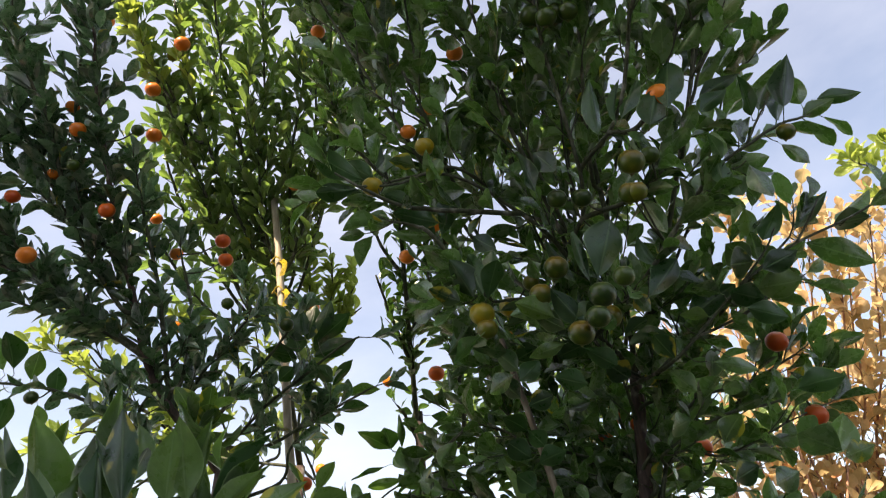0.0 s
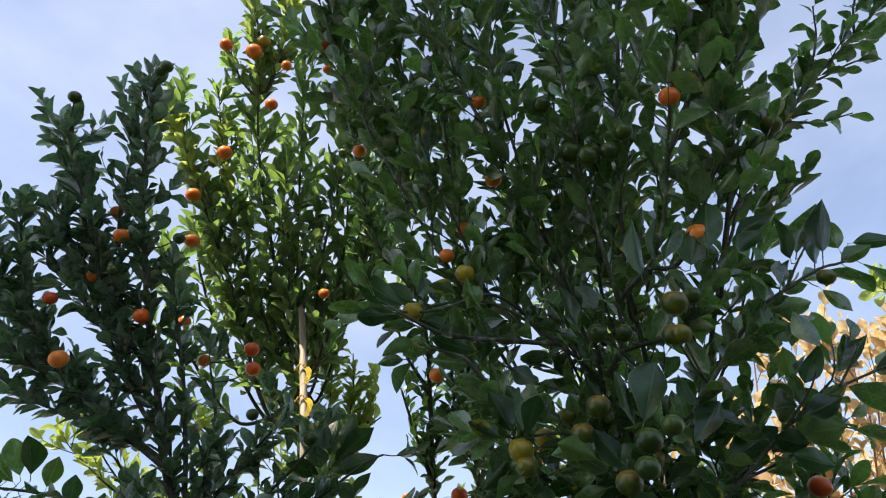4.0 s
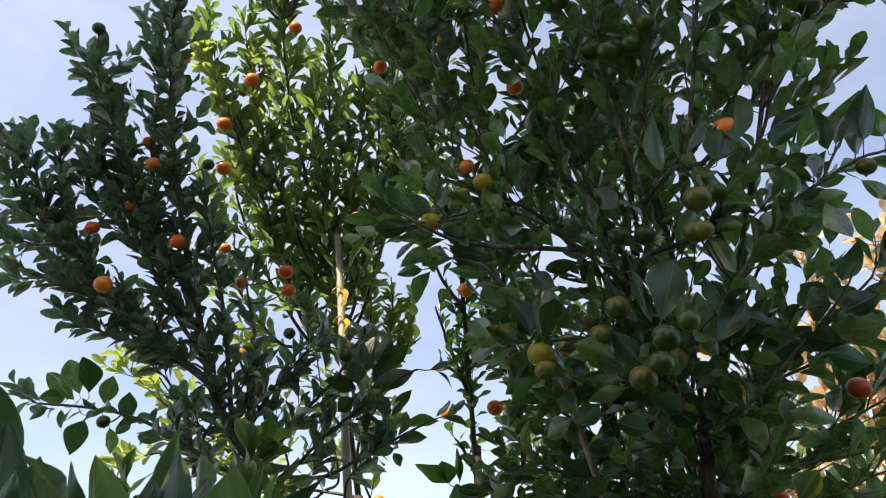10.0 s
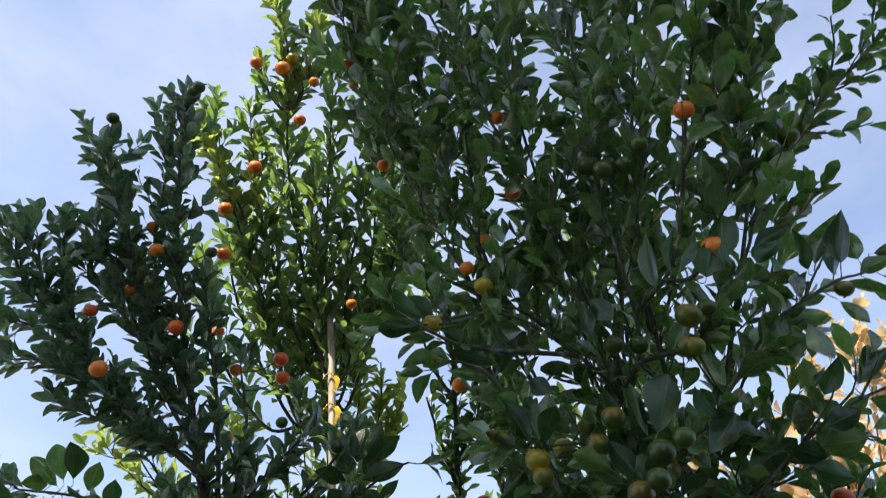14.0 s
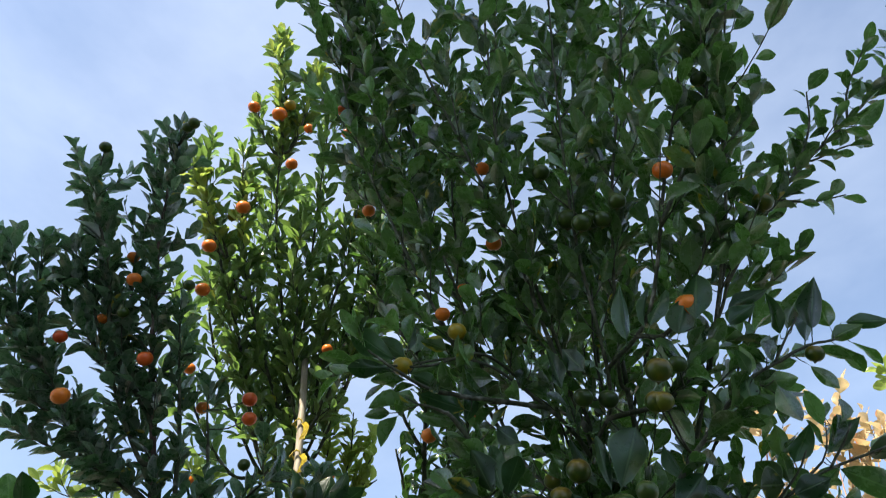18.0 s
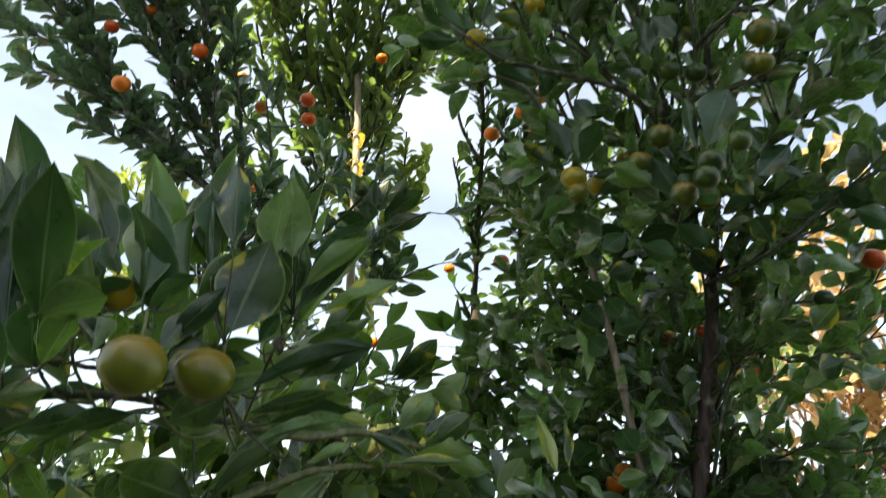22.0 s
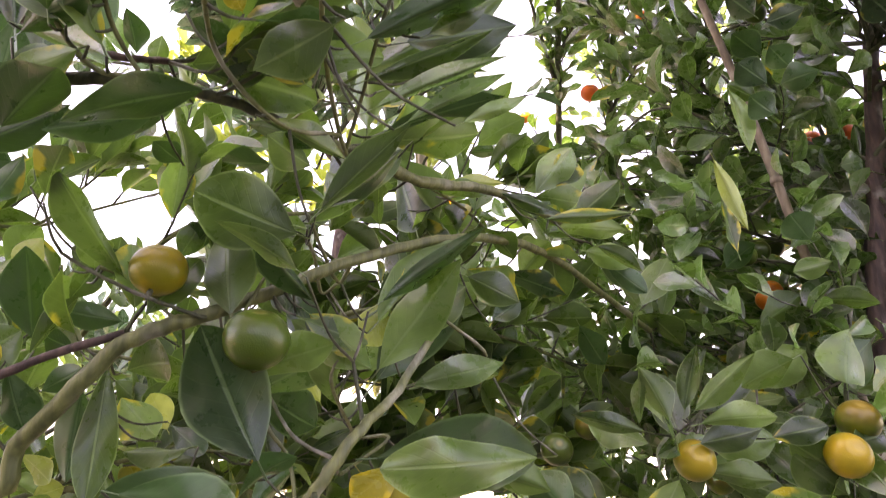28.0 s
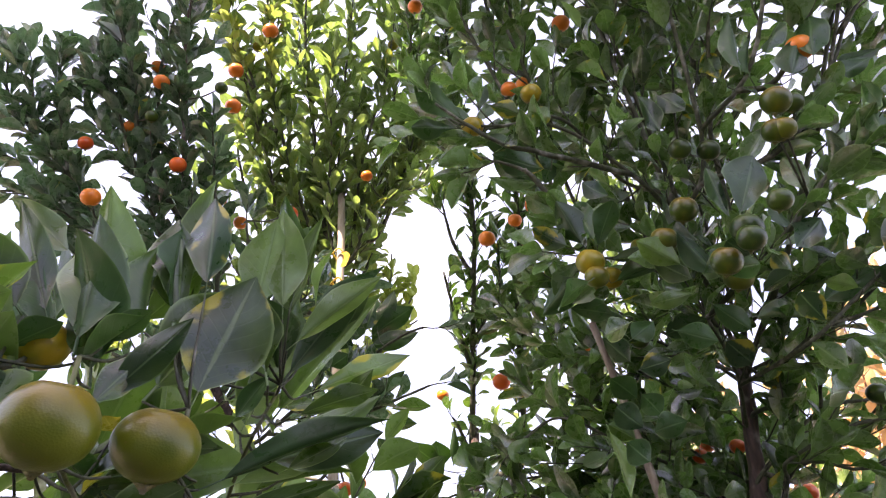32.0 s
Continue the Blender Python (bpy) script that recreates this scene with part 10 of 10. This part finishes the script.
autumn.clothe(autumn.limb(0.0055, 0.002, (1.068, 2.150, 1.814), (0.973, 2.150, 1.955), (0.909, 2.150, 2.104), material=M_PINK), 15, length=(0.06, 0.16), leaves=(4, 6), spread=0.75, up=0.2)
autumn.clothe(autumn.limb(0.0055, 0.002, (0.983, 2.150, 1.930), (0.985, 2.150, 2.188), (0.947, 2.150, 2.470), (0.892, 2.150, 2.666), material=M_PINK), 15, length=(0.06, 0.16), leaves=(4, 6), spread=0.75, up=0.2)
autumn.clothe(autumn.limb(0.0055, 0.002, (1.113, 2.200, 1.916), (1.127, 2.200, 2.217), (1.114, 2.200, 2.509), material=M_PINK), 15, length=(0.06, 0.16), leaves=(4, 6), spread=0.75, up=0.2)
autumn.clothe(autumn.limb(0.0055, 0.002, (1.240, 2.250, 1.866), (1.259, 2.250, 2.166), (1.273, 2.250, 2.458), material=M_PINK), 15, length=(0.06, 0.16), leaves=(4, 6), spread=0.75, up=0.2)
autumn.clothe(autumn.limb(0.0055, 0.002, (0.899, 2.150, 1.821), (0.856, 2.150, 2.026), (0.804, 2.150, 2.211), (0.809, 2.150, 2.436), material=M_PINK), 15, length=(0.06, 0.16), leaves=(4, 6), spread=0.75, up=0.2)
autumn.clothe(autumn.limb(0.0055, 0.002, (1.005, 2.200, 1.672), (1.006, 2.200, 1.907), (0.991, 2.200, 2.051), material=M_PINK), 15, length=(0.06, 0.16), leaves=(4, 6), spread=0.75, up=0.2)
autumn.clothe(autumn.limb(0.0055, 0.002, (1.195, 2.250, 1.627), (1.204, 2.250, 1.863), (1.283, 2.250, 2.090), material=M_PINK), 15, length=(0.06, 0.16), leaves=(4, 6), spread=0.75, up=0.2)
autumn.finish()

fresh_tree = root("young_tree", (1.700, 1.900, 0.0), "bright light green young tree in sunshine", "tree")
fresh = Crown(fresh_tree, M_LEAF_FRESH_LIT, (0.045, 0.07), None, 200)
fresh.limb(0.016, 0.006, (1.7, 1.9, -0.02), (1.68, 1.9, 1.2), (1.476, 1.506, 2.478), name="trunk", sides=10)
fresh.clothe(fresh.limb(0.005, 0.002, (1.476, 1.506, 2.478), (1.402, 1.445, 2.578), (1.311, 1.387, 2.640), (1.250, 1.365, 2.645)), 24, length=(0.04, 0.09), leaves=(5, 8))
fresh.clothe(fresh.limb(0.005, 0.002, (1.476, 1.506, 2.478), (1.437, 1.417, 2.615), (1.393, 1.373, 2.686)), 24, length=(0.04, 0.09), leaves=(5, 8))
fresh.finish()



def palm(at, height, reach, count):
    """A feather palm: ringed stem and arching fronds of narrow leaflets."""
    ob = root("palm_tree", at, "distant palm with yellow-green feathery fronds", "palm")
    v, f = tube(np.array([(0.05 * math.sin(i * 0.3), 0, height * i / 12) for i in range(13)]), 0.11, 0.08, 12, 0.08)
    part("trunk", mesh_from("trunk", [tuple(p) for p in v], f, M_BARK), ob)
    top = np.array((0.05 * math.sin(3.6), 0, height))
    for k in range(count):
        a = 2 * math.pi * k / count + 0.3 * (k % 3)
        lift = 0.9 - 0.5 * (k % 4) / 3
        out = np.array((math.cos(a), math.sin(a), 0))
        rib = spline([top, top + out * reach * 0.35 + (0, 0, reach * lift * 0.45), top + out * reach * 0.75 + (0, 0, reach * lift * 0.4), top + out * reach + (0, 0, reach * (lift * 0.4 - 0.3))], 6)
        v, f = tube(rib, 0.014, 0.003, 5)
        frond = part("frond", mesh_from("frond", [tuple(p) for p in v], f, M_PALM), ob)
        vs, fs, us = [], [], []
        for i in range(3, len(rib) * 3 - 3):
            u = i / 3
            j = min(int(u), len(rib) - 2)
            b, t = rib[j] + (rib[j + 1] - rib[j]) * (u - j), unit(rib[j + 1] - rib[j])
            side = unit(np.cross(t, (0, 0, 1)))
            for s in (-1, 1):
                size = reach * 0.34 * math.sin(math.pi * min(1, 0.12 + 0.88 * u / len(rib))) + 0.04
                m = leaf_frame(b, side * s + t * 0.7 + np.array((0, 0, 0.1)), (0, 0, 1), size, 0.016)
                lv, lf, lu = SMALL[0]
                fs += [tuple(q + len(vs) * len(lv) for q in g) for g in lf]
                vs.append(lv @ m[:3, :3].T + m[:3, 3])
                us.append(lu)
        tagged(part("leaflet", mesh_from("leaflet", np.vstack(vs).tolist(), fs, M_PALM, np.vstack(us)), frond), kind="stuff")
    return ob


palm((-0.52, 6.53, 0.0), 2.54, 0.85, 15)
